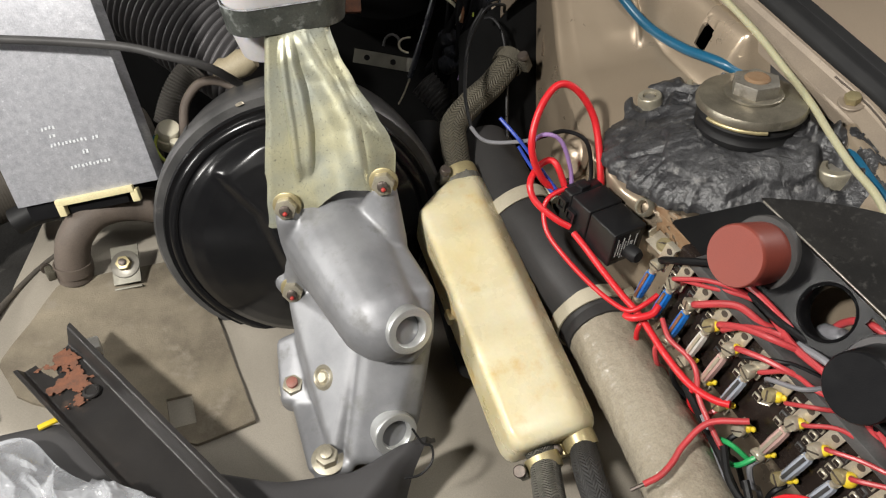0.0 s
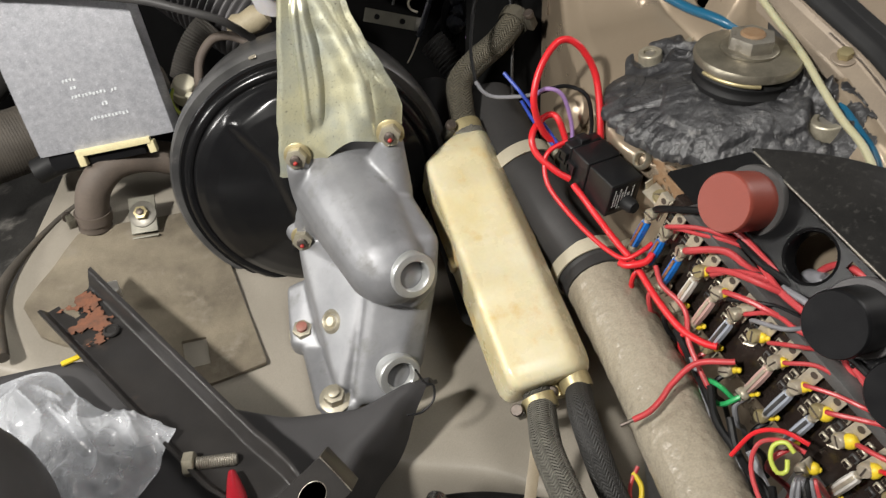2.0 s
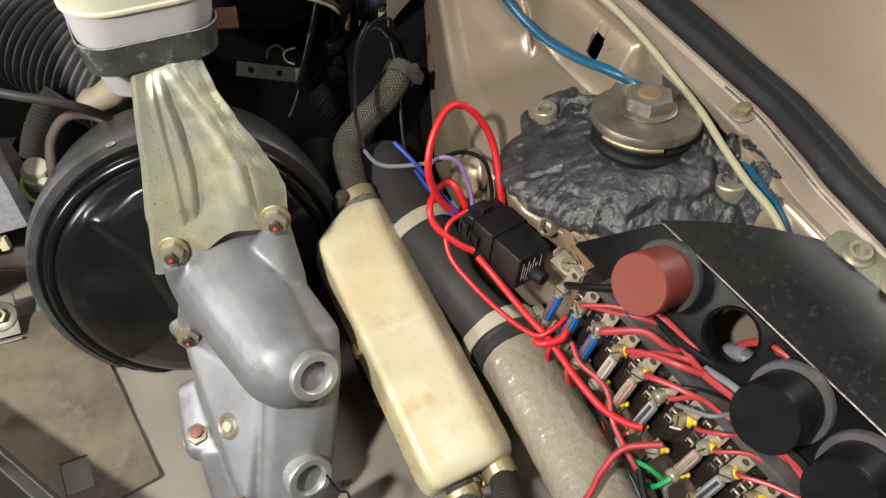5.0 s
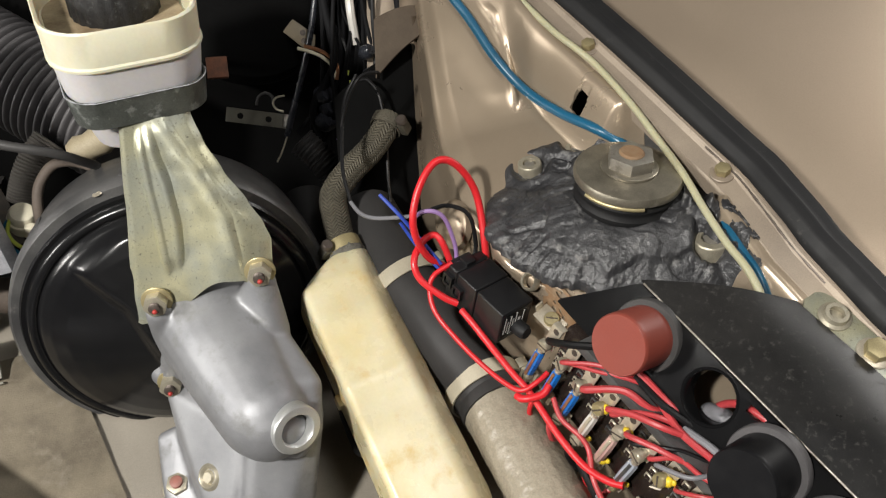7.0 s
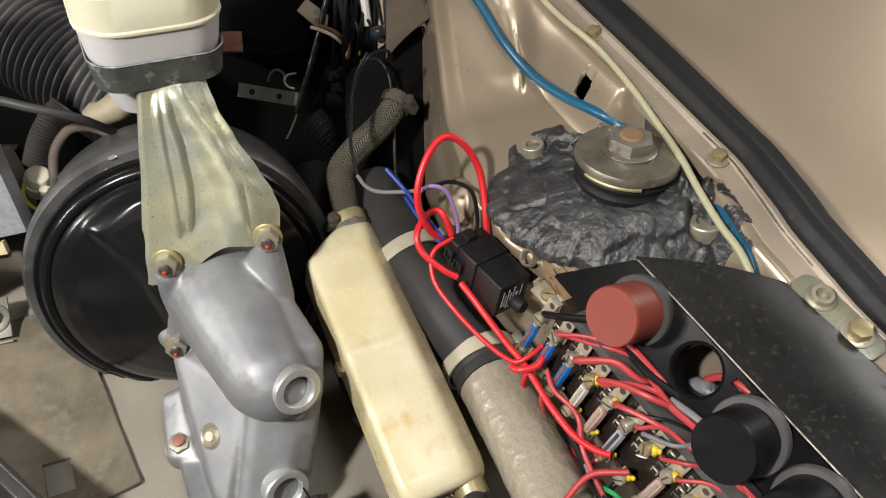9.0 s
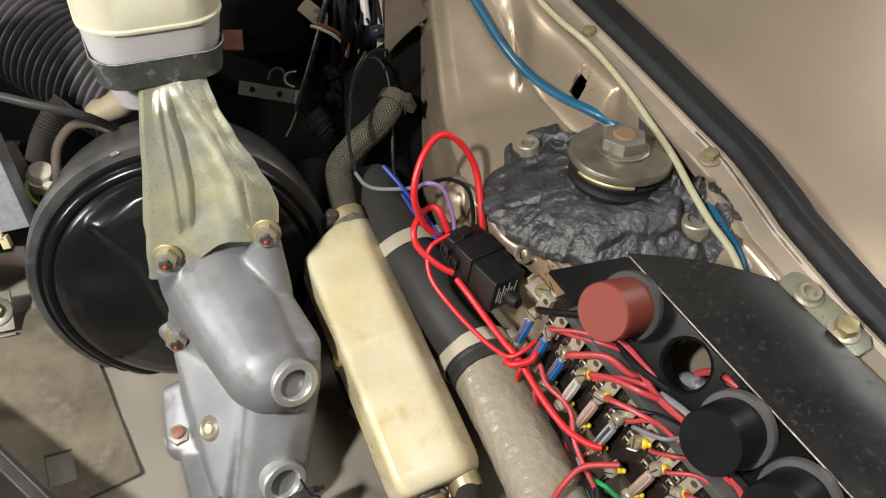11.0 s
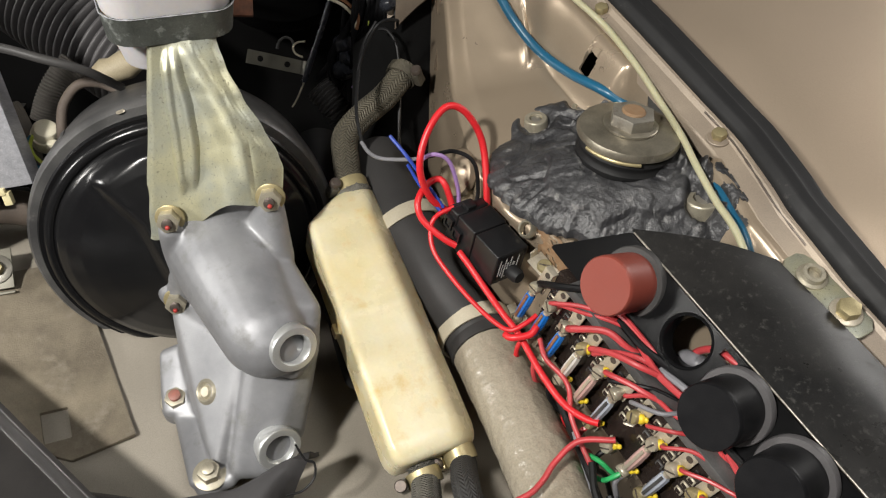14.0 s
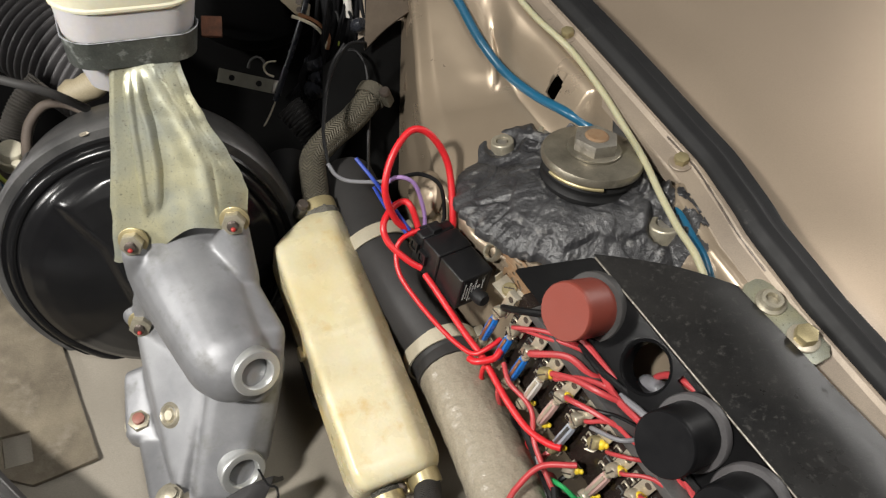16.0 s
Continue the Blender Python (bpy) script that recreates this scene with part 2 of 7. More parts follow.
M = {
    "tan": material("champagne_paint", (0.46, 0.37, 0.27), (0.40, 0.32, 0.235), rough=0.30, metal=0.55, scale=9, fine=2500, bump=0.03, coat=0.25, dust=(0.33, 0.29, 0.24), dust_scale=14, dust_at=0.62),
    "tan_out": material("fender_paint", (0.62, 0.50, 0.38), (0.58, 0.465, 0.35), rough=0.48, metal=0.75, scale=3, fine=2500, bump=0.015, coat=0.3),
    "rail": material("worn_rail_paint", (0.36, 0.295, 0.225), (0.27, 0.222, 0.175), rough=0.48, metal=0.3, scale=18, fine=1500, bump=0.06, contrast=0.7, dust=(0.13, 0.10, 0.08), dust_scale=60, dust_at=0.62),
    "shelf": material("grey_beige_paint", (0.36, 0.325, 0.27), (0.29, 0.262, 0.218), rough=0.5, scale=10, fine=1400, bump=0.05, dust=(0.26, 0.22, 0.17), dust_scale=18, dust_at=0.64),
    "mat": material("soiled_felt", (0.275, 0.235, 0.17), (0.145, 0.121, 0.088), rough=0.9, scale=20, fine=1300, bump=0.35, contrast=0.75, dust=(0.24, 0.21, 0.165), dust_scale=45, dust_at=0.56),
    "zinc": material("yellow_zinc", (0.52, 0.50, 0.335), (0.38, 0.395, 0.335), rough=0.37, metal=0.55, scale=26, fine=1800, bump=0.05, contrast=1.0, dust=(0.09, 0.086, 0.07), dust_scale=480, dust_at=0.565),
    "alu": material("cast_aluminium", (0.31, 0.313, 0.325), (0.23, 0.233, 0.245), rough=0.50, metal=0.5, scale=22, fine=1500, bump=0.12, contrast=0.95, dust=(0.21, 0.21, 0.205), dust_scale=34, dust_at=0.55, grain_mix=0.05),
    "alu_new": material("machined_ring", (0.72, 0.73, 0.72), (0.62, 0.63, 0.62), rough=0.38, metal=0.7, scale=80, fine=2500, bump=0.05),
    "sheet_alu": material("brushed_aluminium", (0.56, 0.565, 0.60), (0.42, 0.425, 0.46), rough=0.42, metal=0.4, scale=170, fine=900, bump=0.15, contrast=0.7, dust=(0.66, 0.67, 0.70), dust_scale=260, dust_at=0.58, brushed=(-0.193, 0.275, 0.94)),
    "gloss_black": material("gloss_black_enamel", (0.007, 0.007, 0.008), (0.013, 0.013, 0.013), rough=0.22, scale=12, fine=1500, bump=0.03, coat=0.0, rough_var=0.10, spec=0.36),
    "drum": material("dusty_black_enamel", (0.036, 0.036, 0.037), (0.10, 0.098, 0.096), rough=0.40, scale=16, fine=900, bump=0.06, contrast=0.9, dust=(0.17, 0.16, 0.15), dust_scale=60, dust_at=0.60),
    "rubber": material("black_rubber", (0.009, 0.009, 0.010), (0.016, 0.016, 0.016), rough=0.58, scale=40, fine=1500, bump=0.1, dust=(0.08, 0.075, 0.07), dust_scale=60, dust_at=0.64, spec=0.28),
    "brown_rubber": material("perished_brown_rubber", (0.055, 0.048, 0.040), (0.10, 0.085, 0.068), rough=0.7, scale=40, fine=1200, bump=0.25, dust=(0.17, 0.12, 0.075), dust_scale=30, dust_at=0.56),
    "hose_black": material("satin_rubber_sleeve", (0.032, 0.031, 0.031), (0.046, 0.044, 0.043), rough=0.60, scale=30, fine=1500, bump=0.08, spec=0.28),
    "plastic": material("black_plastic", (0.008, 0.008, 0.009), (0.014, 0.014, 0.015), rough=0.36, scale=50, fine=1800, bump=0.08, spec=0.16),
    "relay_black": material("moulded_black_plastic", (0.010, 0.010, 0.011), (0.015, 0.015, 0.016), rough=0.34, scale=70, fine=1800, bump=0.10, spec=0.45, dust=(0.045, 0.044, 0.042), dust_scale=190, dust_at=0.66),
    "panel": material("satin_black_sheet", (0.006, 0.006, 0.007), (0.011, 0.011, 0.011), rough=0.12, scale=20, fine=1500, bump=0.05, dust=(0.014, 0.014, 0.013), dust_scale=26, dust_at=0.70, spec=0.03),
    # paler copy of the panel's black: real dust plus the top's glossy haze
    "panel_top": material("dusty_hazed_black_sheet", (0.010, 0.010, 0.010), (0.024, 0.023, 0.022), rough=0.30, scale=14, fine=1500, bump=0.06, contrast=0.9, dust=(0.046, 0.044, 0.040), dust_scale=260, dust_at=0.56, spec=0.26),
    "shroud": material("matt_black_moulding", (0.056, 0.054, 0.056), (0.070, 0.068, 0.069), rough=0.5, scale=14, fine=2200, bump=0.12, spec=0.28),
    "frame_black": material("worn_black_steel", (0.022, 0.021, 0.021), (0.036, 0.033, 0.031), rough=0.36, spec=0.35, scale=30, fine=1300, bump=0.07, dust=(0.085, 0.058, 0.044), dust_scale=24, dust_at=0.62),
    "rust": material("red_primer_rust", (0.25, 0.095, 0.048), (0.10, 0.055, 0.038), rough=0.8, scale=190, fine=1500, bump=0.3),
    "rust_brown": material("orange_brown_rust", (0.21, 0.105, 0.042), (0.27, 0.19, 0.115), rough=0.75, scale=150, fine=1500, bump=0.15),
    "bottle": material("aged_white_plastic", (0.69, 0.635, 0.45), (0.60, 0.505, 0.265), rough=0.28, scale=13, fine=500, bump=0.05, contrast=0.85, sss=0.25, dust=(0.54, 0.37, 0.125), dust_scale=22, dust_at=0.53, grain_mix=0.05),
    "reservoir": material("yellowed_plastic_rim", (0.68, 0.66, 0.52), (0.64, 0.60, 0.44), rough=0.42, scale=24, fine=500, bump=0.03, sss=0.25, grain_mix=0.05),
    "tank": material("cloudy_white_plastic", (0.60, 0.58, 0.58), (0.55, 0.53, 0.54), rough=0.4, scale=20, fine=500, bump=0.02, sss=0.25, grain_mix=0.05),
    "band": material("weathered_lead_strap", (0.07, 0.078, 0.07), (0.14, 0.148, 0.135), rough=0.42, metal=0.4, scale=70, fine=900, bump=0.6, bump_scale=300, dust=(0.36, 0.38, 0.36), dust_scale=95, dust_at=0.545),
    "cap": material("scuffed_black_cap", (0.012, 0.012, 0.013), (0.03, 0.03, 0.03), rough=0.5, scale=160, fine=1400, bump=0.5, bump_scale=500, spec=0.35, dust=(0.10, 0.10, 0.10), dust_scale=260, dust_at=0.60),
    "silt": material("brown_silt", (0.42, 0.34, 0.22), (0.20, 0.14, 0.08), rough=0.6, scale=45, fine=900, bump=0.2, contrast=0.9),
    "dark_zinc": material("grimy_zinc_sheet", (0.21, 0.20, 0.16), (0.15, 0.143, 0.115), rough=0.5, metal=0.4, scale=60, fine=1500, bump=0.08),
    "boot": material("blue_black_rubber", (0.018, 0.020, 0.026), (0.03, 0.032, 0.038), rough=0.28, scale=40, fine=1500, bump=0.08, spec=0.5),
    "dull_zinc": material("dull_zinc_sheet", (0.22, 0.207, 0.175), (0.15, 0.142, 0.122), rough=0.42, metal=0.5, scale=60, fine=1500, bump=0.08, dust=(0.16, 0.14, 0.11), dust_scale=150, dust_at=0.6),
    "foam": material("grey_crinkled_wrap", (0.36, 0.32, 0.25), (0.30, 0.262, 0.20), rough=0.22, scale=18, fine=700, bump=0.5, bump_scale=165, dist=0.0022, spec=0.6),
    "seal": material("black_sealant", (0.022, 0.022, 0.024), (0.060, 0.060, 0.062), rough=0.34, scale=50, fine=700, bump=0.65, bump_scale=240, dist=0.0020, contrast=0.9, dust=(0.25, 0.245, 0.235), dust_scale=70, dust_at=0.565),
    "steel": material("worn_steel", (0.46, 0.43, 0.37), (0.32, 0.295, 0.255), rough=0.40, metal=0.7, scale=90, fine=1600, bump=0.1, dust=(0.17, 0.15, 0.12), dust_scale=75, dust_at=0.54),
    "washer": material("scuffed_dark_washer", (0.33, 0.30, 0.235), (0.20, 0.18, 0.14), rough=0.36, metal=0.65, scale=45, fine=1300, bump=0.15, contrast=0.9, dust=(0.42, 0.39, 0.33), dust_scale=50, dust_at=0.60),
    "nut": material("old_zinc_nut", (0.55, 0.50, 0.38), (0.38, 0.35, 0.28), rough=0.42, metal=0.6, scale=160, fine=1800, bump=0.12),
    "stud": material("dark_stud", (0.16, 0.13, 0.11), (0.09, 0.075, 0.065), rough=0.45, metal=0.6, scale=200, fine=2000, bump=0.2),
    "brass": material("brass_plating", (0.52, 0.44, 0.24), (0.38, 0.32, 0.18), rough=0.42, metal=0.6, scale=90, fine=1600, bump=0.06),
    "contact": material("tinned_contact", (0.68, 0.62, 0.50), (0.52, 0.46, 0.36), rough=0.36, metal=0.55, scale=200, fine=2000, bump=0.06),
    "yellow": material("yellow_marking_paint", (0.82, 0.62, 0.03), (0.70, 0.50, 0.03), rough=0.5, scale=200, fine=2000, bump=0.05),
    "red_mark": material("red_marking_paint", (0.36, 0.13, 0.10), (0.24, 0.12, 0.09), rough=0.5, scale=200, fine=2000, bump=0.05),
    "loom_black": material("loom_rubber", (0.006, 0.006, 0.007), (0.004, 0.004, 0.005), rough=0.75, scale=90, fine=1500, bump=0.1, spec=0.2),
    # tan body paint turned brown: the shade at the back is in its colour
    "gusset": material("shade_browned_paint", (0.105, 0.082, 0.060), (0.075, 0.058, 0.043), rough=0.75, spec=0.15, scale=30, fine=1300, bump=0.06, contrast=0.8),
    "red_dab": material("red_inspection_paint", (0.50, 0.04, 0.03), (0.34, 0.03, 0.025), rough=0.5, scale=200, fine=2000, bump=0.05),
    "red_cap": material("brick_red_plastic", (0.27, 0.058, 0.040), (0.235, 0.052, 0.036), rough=0.42, scale=40, fine=1700, bump=0.03, contrast=0.3),
    "w_red": material("red_insulation", (0.72, 0.022, 0.03), (0.60, 0.02, 0.026), rough=0.36, scale=80, fine=1800, bump=0.03),
    "w_red_old": material("faded_red_insulation", (0.55, 0.05, 0.058), (0.42, 0.055, 0.058), rough=0.38, scale=90, fine=1500, bump=0.05, dust=(0.25, 0.12, 0.10), dust_scale=90, dust_at=0.6),
    "w_black": material("black_insulation", (0.006, 0.006, 0.007), (0.012, 0.012, 0.012), rough=0.45, scale=80, fine=1800, bump=0.05, spec=0.2),
    "w_grey": material("grey_insulation", (0.24, 0.24, 0.26), (0.17, 0.17, 0.18), rough=0.45, scale=80, fine=1800, bump=0.05),
    "w_blue": material("blue_insulation", (0.02, 0.06, 0.42), (0.02, 0.05, 0.32), rough=0.38, scale=80, fine=1800, bump=0.05),
    "w_violet": material("violet_insulation", (0.36, 0.22, 0.48), (0.28, 0.17, 0.38), rough=0.4, scale=80, fine=1800, bump=0.05),
    "w_green": material("green_insulation", (0.03, 0.42, 0.12), (0.03, 0.30, 0.10), rough=0.38, scale=80, fine=1800, bump=0.05),
    "w_yellow": material("yellow_insulation", (0.80, 0.62, 0.03), (0.68, 0.48, 0.03), rough=0.4, scale=80, fine=1800, bump=0.05),
    "w_lime": material("lime_insulation", (0.52, 0.60, 0.10), (0.42, 0.48, 0.08), rough=0.4, scale=80, fine=1800, bump=0.05),
    "copper": material("bare_copper", (0.60, 0.30, 0.16), (0.42, 0.2, 0.11), rough=0.35, metal=0.8, scale=150, fine=1600, bump=0.1),
    "tube_blue": material("blue_vacuum_tube", (0.012, 0.115, 0.21), (0.012, 0.09, 0.17), rough=0.32, scale=40, fine=1500, bump=0.03),
    "tube_cream": material("cream_vacuum_tube", (0.46, 0.44, 0.29), (0.40, 0.38, 0.24), rough=0.4, scale=40, fine=1500, bump=0.04, sss=0.1),
    "fuse_blue": material("blue_fuse", (0.012, 0.17, 0.58), (0.012, 0.13, 0.48), rough=0.3, scale=100, fine=1800, bump=0.03),
    "fuse_white": material("white_fuse", (0.68, 0.66, 0.62), (0.58, 0.55, 0.50), rough=0.35, scale=100, fine=1800, bump=0.03),
    "fuse_pink": material("faded_pink_fuse", (0.58, 0.38, 0.34), (0.50, 0.32, 0.29), rough=0.38, scale=100, fine=1800, bump=0.03),
    "fuse_grey": material("clear_grey_fuse", (0.40, 0.44, 0.52), (0.34, 0.36, 0.40), rough=0.25, scale=100, fine=1800, bump=0.03),
    "board": material("brown_black_bakelite", (0.018, 0.013, 0.011), (0.028, 0.02, 0.017), rough=0.25, scale=60, fine=1500, bump=0.04),
    "braid": material("grey_woven_hose", (0.22, 0.21, 0.175), (0.13, 0.124, 0.105), rough=0.8, scale=190, fine=1100, bump=1.0, dist=0.0014, contrast=0.9, uv=(420.0, 8.0)),
    "braid_dark": material("black_woven_hose", (0.045, 0.044, 0.042), (0.028, 0.027, 0.026), rough=0.7, scale=190, fine=1100, bump=0.7, dist=0.0008, contrast=0.9, uv=(420.0, 9.0)),
    "braid_tan": material("tan_woven_hose", (0.15, 0.132, 0.092), (0.062, 0.055, 0.04), rough=0.72, scale=60, fine=1400, bump=0.8, dist=0.0014, uv=(400.0, 7.0)),
    "cloth": material("grey_cloth_tape", (0.17, 0.155, 0.135), (0.10, 0.09, 0.08), rough=0.9, scale=70, fine=900, bump=0.5, uv=(420.0, 0.0)),
    "brown_hose": material("brown_grey_hose", (0.15, 0.118, 0.095), (0.095, 0.077, 0.065), rough=0.7, scale=35, fine=1200, bump=0.2),
    "corr": material("dusty_black_duct", (0.045, 0.044, 0.044), (0.075, 0.072, 0.07), rough=0.5, scale=30, fine=1300, bump=0.08, spec=0.28),
    "duct": material("grey_black_duct", (0.070, 0.067, 0.070), (0.115, 0.110, 0.112), rough=0.42, scale=30, fine=1300, bump=0.08, spec=0.35),
    "beige": material("beige_plastic", (0.48, 0.41, 0.28), (0.38, 0.32, 0.21), rough=0.6, scale=60, fine=1200, bump=0.1),
    "white_plastic": material("ivory_connector", (0.80, 0.75, 0.59), (0.70, 0.65, 0.50), rough=0.42, scale=60, fine=1500, bump=0.04),
    "cream_strip": material("cream_plastic_clip", (0.78, 0.70, 0.42), (0.66, 0.58, 0.34), rough=0.45, scale=60, fine=1500, bump=0.04),
    # near-black that holds the deep shade of the bay's back and hollows
    "fire": material("deep_shade_black", (0.003, 0.003, 0.003), (0.006, 0.006, 0.006), rough=0.8, scale=12, fine=600, bump=0.2, spec=0.05),
    "undercoat": material("dusty_undercoat", (0.022, 0.021, 0.02), (0.045, 0.043, 0.04), rough=0.75, scale=22, fine=500, bump=0.5, dust=(0.17, 0.16, 0.145), dust_scale=28, dust_at=0.56, spec=0.28),
    "film": material("clear_film", (0.84, 0.86, 0.90), (0.48, 0.50, 0.53), rough=0.14, scale=42, fine=300, bump=0.0, contrast=0.8, alpha=0.35, rough_var=0.05, spec=1.0, grain_mix=0.0),
    "label": material("printed_white", (0.62, 0.62, 0.60), (0.5, 0.5, 0.48), rough=0.5, scale=200, fine=1500, bump=0.02),
    "etched": material("etched_marks", (0.74, 0.76, 0.78), (0.62, 0.64, 0.66), rough=0.6, scale=200, fine=1500, bump=0.02),
    "pen_red": material("red_grip", (0.36, 0.010, 0.020), (0.26, 0.008, 0.016), rough=0.34, scale=60, fine=1500, bump=0.05),
    "chrome": material("polished_rod", (0.24, 0.23, 0.22), (0.15, 0.145, 0.14), rough=0.26, metal=0.95, scale=60, fine=1500, bump=0.02),
    "tape": material("masking_tape", (0.52, 0.47, 0.36), (0.44, 0.40, 0.30), rough=0.55, scale=60, fine=1500, bump=0.05),
    "old_tape": material("aged_tape", (0.34, 0.28, 0.19), (0.24, 0.195, 0.13), rough=0.5, scale=60, fine=1500, bump=0.05),
    "concrete": material("garage_concrete", (0.32, 0.31, 0.29), (0.24, 0.23, 0.22), rough=0.8, scale=2, fine=60, bump=0.2),
    "plaster": material("garage_plaster", (0.24, 0.235, 0.22), (0.20, 0.195, 0.185), rough=0.85, scale=1.5, fine=60, bump=0.1),
}


# ---------------------------------------------------------------- mesh tools
def shade(bm, sharp=38):
    bm.normal_update()
    lim = radians(sharp)
    for f in bm.faces:
        f.smooth = True
    for e in bm.edges:
        e.smooth = not (len(e.link_faces) == 2 and e.calc_face_angle(0) > lim)
    return bm


def link(name, bm, mat, sharp=38):
    shade(bm, sharp)
    me = bpy.data.meshes.new(name)
    bm.to_mesh(me)
    bm.free()
    me.materials.append(M[mat])
    return new(name, me)


def part(name, bm, mat, parent, label="", sharp=38):
    """One mesh, given in world places, as a part of a thing."""
    bm.transform(PLACE[parent.name].inverted())
    ob = link(name, bm, mat, sharp)
    ob.parent = parent
    PLACE[ob.name] = PLACE[parent.name].copy()
    return tagged(ob, label)


PLACE = {}


def thing(name, m, label, category, group="", kind=""):
    ob = new(name)
    ob.empty_display_size = 0.01
    ob.matrix_world = m
    PLACE[ob.name] = m.copy()
    return tagged(ob, label, category, group, kind)


def solid(name, bm, mat, label, category, group="", kind="", sharp=38):
    """A thing that is one mesh, given in world places; its origin is put at its lowest middle."""
    bm.verts.ensure_lookup_table()
    low = min(v.co.z for v in bm.verts)
    mid = sum((v.co for v in bm.verts), Vector()) / len(bm.verts)
    m = Matrix.Translation((mid.x, mid.y, low))
    bm.transform(m.inverted())
    ob = link(name, bm, mat, sharp)
    ob.matrix_world = m
    PLACE[ob.name] = m
    return tagged(ob, label, category, group, kind)


def axes(origin, z, x=(1, 0, 0)):
    """A frame at origin whose z points along z and whose x lies near x."""
    z = Vector(z).normalized()
    x = Vector(x)
    x = (x - z * x.dot(z)).normalized()
    y = z.cross(x)
    return Matrix.Translation(origin) @ Matrix((x, y, z)).transposed().to_4x4()


def put(bm, m):
    bm.transform(m)
    return bm


def join(*bms):
    out = bms[0]
    for b in bms[1:]:
        me = bpy.data.meshes.new("tmp")
        b.to_mesh(me)
        out.from_mesh(me)
        b.free()
        bpy.data.meshes.remove(me)
    return out


def box(sx, sy, sz, bevel=0.001, seg=2):
    bm = bmesh.new()
    bmesh.ops.create_cube(bm, size=1)
    bmesh.ops.scale(bm, vec=(sx, sy, sz), verts=bm.verts)
    if bevel:
        bmesh.ops.bevel(bm, geom=bm.edges[:], offset=bevel, segments=seg, profile=0.6, affect="EDGES")
    return bm


def lathe(profile, n=40, lobes=0, lobe_depth=0.0):
    """Turns a list of (radius, height) about z; radius 0 closes it."""
    bm = bmesh.new()
    rings = []
    for r, z in profile:
        if r < 1e-6:
            rings.append([bm.verts.new((0, 0, z))])
        else:
            ring = []
            for i in range(n):
                a = 2 * math.pi * i / n
                k = r * (1 + lobe_depth * math.cos(lobes * a)) if lobes else r
                ring.append(bm.verts.new((k * math.cos(a), k * math.sin(a), z)))
            rings.append(ring)
    for p, q in zip(rings, rings[1:]):
        for i in range(n):
            j = (i + 1) % n
            if len(p) == 1 and len(q) > 1:
                bm.faces.new((p[0], q[i], q[j]))
            elif len(q) == 1 and len(p) > 1:
                bm.faces.new((p[i], q[0], p[j]))
            elif len(p) > 1:
                bm.faces.new((p[i], q[i], q[j], p[j]))
    bmesh.ops.recalc_face_normals(bm, faces=bm.faces)
    return bm


def prism(poly, h, bevel=0.0008, seg=2):
    bm = bmesh.new()
    face = bm.faces.new([bm.verts.new((x, y, 0)) for x, y in poly])
    out = bmesh.ops.extrude_face_region(bm, geom=[face])
    bmesh.ops.translate(bm, vec=(0, 0, h), verts=[v for v in out["geom"] if isinstance(v, bmesh.types.BMVert)])
    bmesh.ops.recalc_face_normals(bm, faces=bm.faces)
    if bevel:
        bmesh.ops.bevel(bm, geom=bm.edges[:], offset=bevel, segments=seg, profile=0.6, affect="EDGES", clamp_overlap=True)
    return bm


def ngon(n, r, turn=0.0):
    return [(r * math.cos(turn + 2 * math.pi * i / n), r * math.sin(turn + 2 * math.pi * i / n)) for i in range(n)]


def plate_with_hole(outline, centre, rx, ry, h, n=48, turn=0.0, square=False):
    """A plate with an oval hole: the outline is a function of the angle that gives the distance of the edge."""
    bm = bmesh.new()
    loops = []
    for z in (0, h):
        inner, outer = [], []
        for i in range(n):
            a = 2 * math.pi * i / n
            c, s = math.cos(a), math.sin(a)
            ir = 1 / math.hypot(math.cos(a - turn) / rx, math.sin(a - turn) / ry)
            if square:
                ir = box_reach(2 * rx, 2 * ry)(a - turn)
            inner.append(bm.verts.new((centre[0] + ir * c, centre[1] + ir * s, z)))
            o = outline(a)
            outer.append(bm.verts.new((centre[0] + o * c, centre[1] + o * s, z)))
        loops.append((inner, outer))
    (i0, o0), (i1, o1) = loops
    for i in range(n):
        j = (i + 1) % n
        bm.faces.new((i0[i], i0[j], o0[j], o0[i]))
        bm.faces.new((i1[i], o1[i], o1[j], i1[j]))
        bm.faces.new((i0[i], i1[i], i1[j], i0[j]))
        bm.faces.new((o0[i], o0[j], o1[j], o1[i]))
    bmesh.ops.recalc_face_normals(bm, faces=bm.faces)
    return bm


def box_reach(w, h):
    """Distance from the middle of a w x h rectangle to its edge, by angle."""
    return lambda a: min(w / 2 / max(abs(math.cos(a)), 1e-6), h / 2 / max(abs(math.sin(a)), 1e-6))


def smooth_line(pts, step=0.004):
    """A rounded line through a few places (Catmull-Rom), cut into even steps."""
    p = [Vector(q) for q in pts]
    if len(p) == 2:
        p = [p[0], (p[0] + p[1]) / 2, p[1]]
    p = [p[0] * 2 - p[1], *p, p[-1] * 2 - p[-2]]
    out = []
    for i in range(1, len(p) - 2):
        a, b, c, d = p[i - 1:i + 3]
        k = max(2, int((c - b).length / step))
        for j in range(k):
            t = j / k
            out.append(0.5 * ((2 * b) + (c - a) * t + (2 * a - 5 * b + 4 * c - d) * t * t + (3 * b - a - 3 * c + d) * t ** 3))
    out.append(p[-2])
    return out


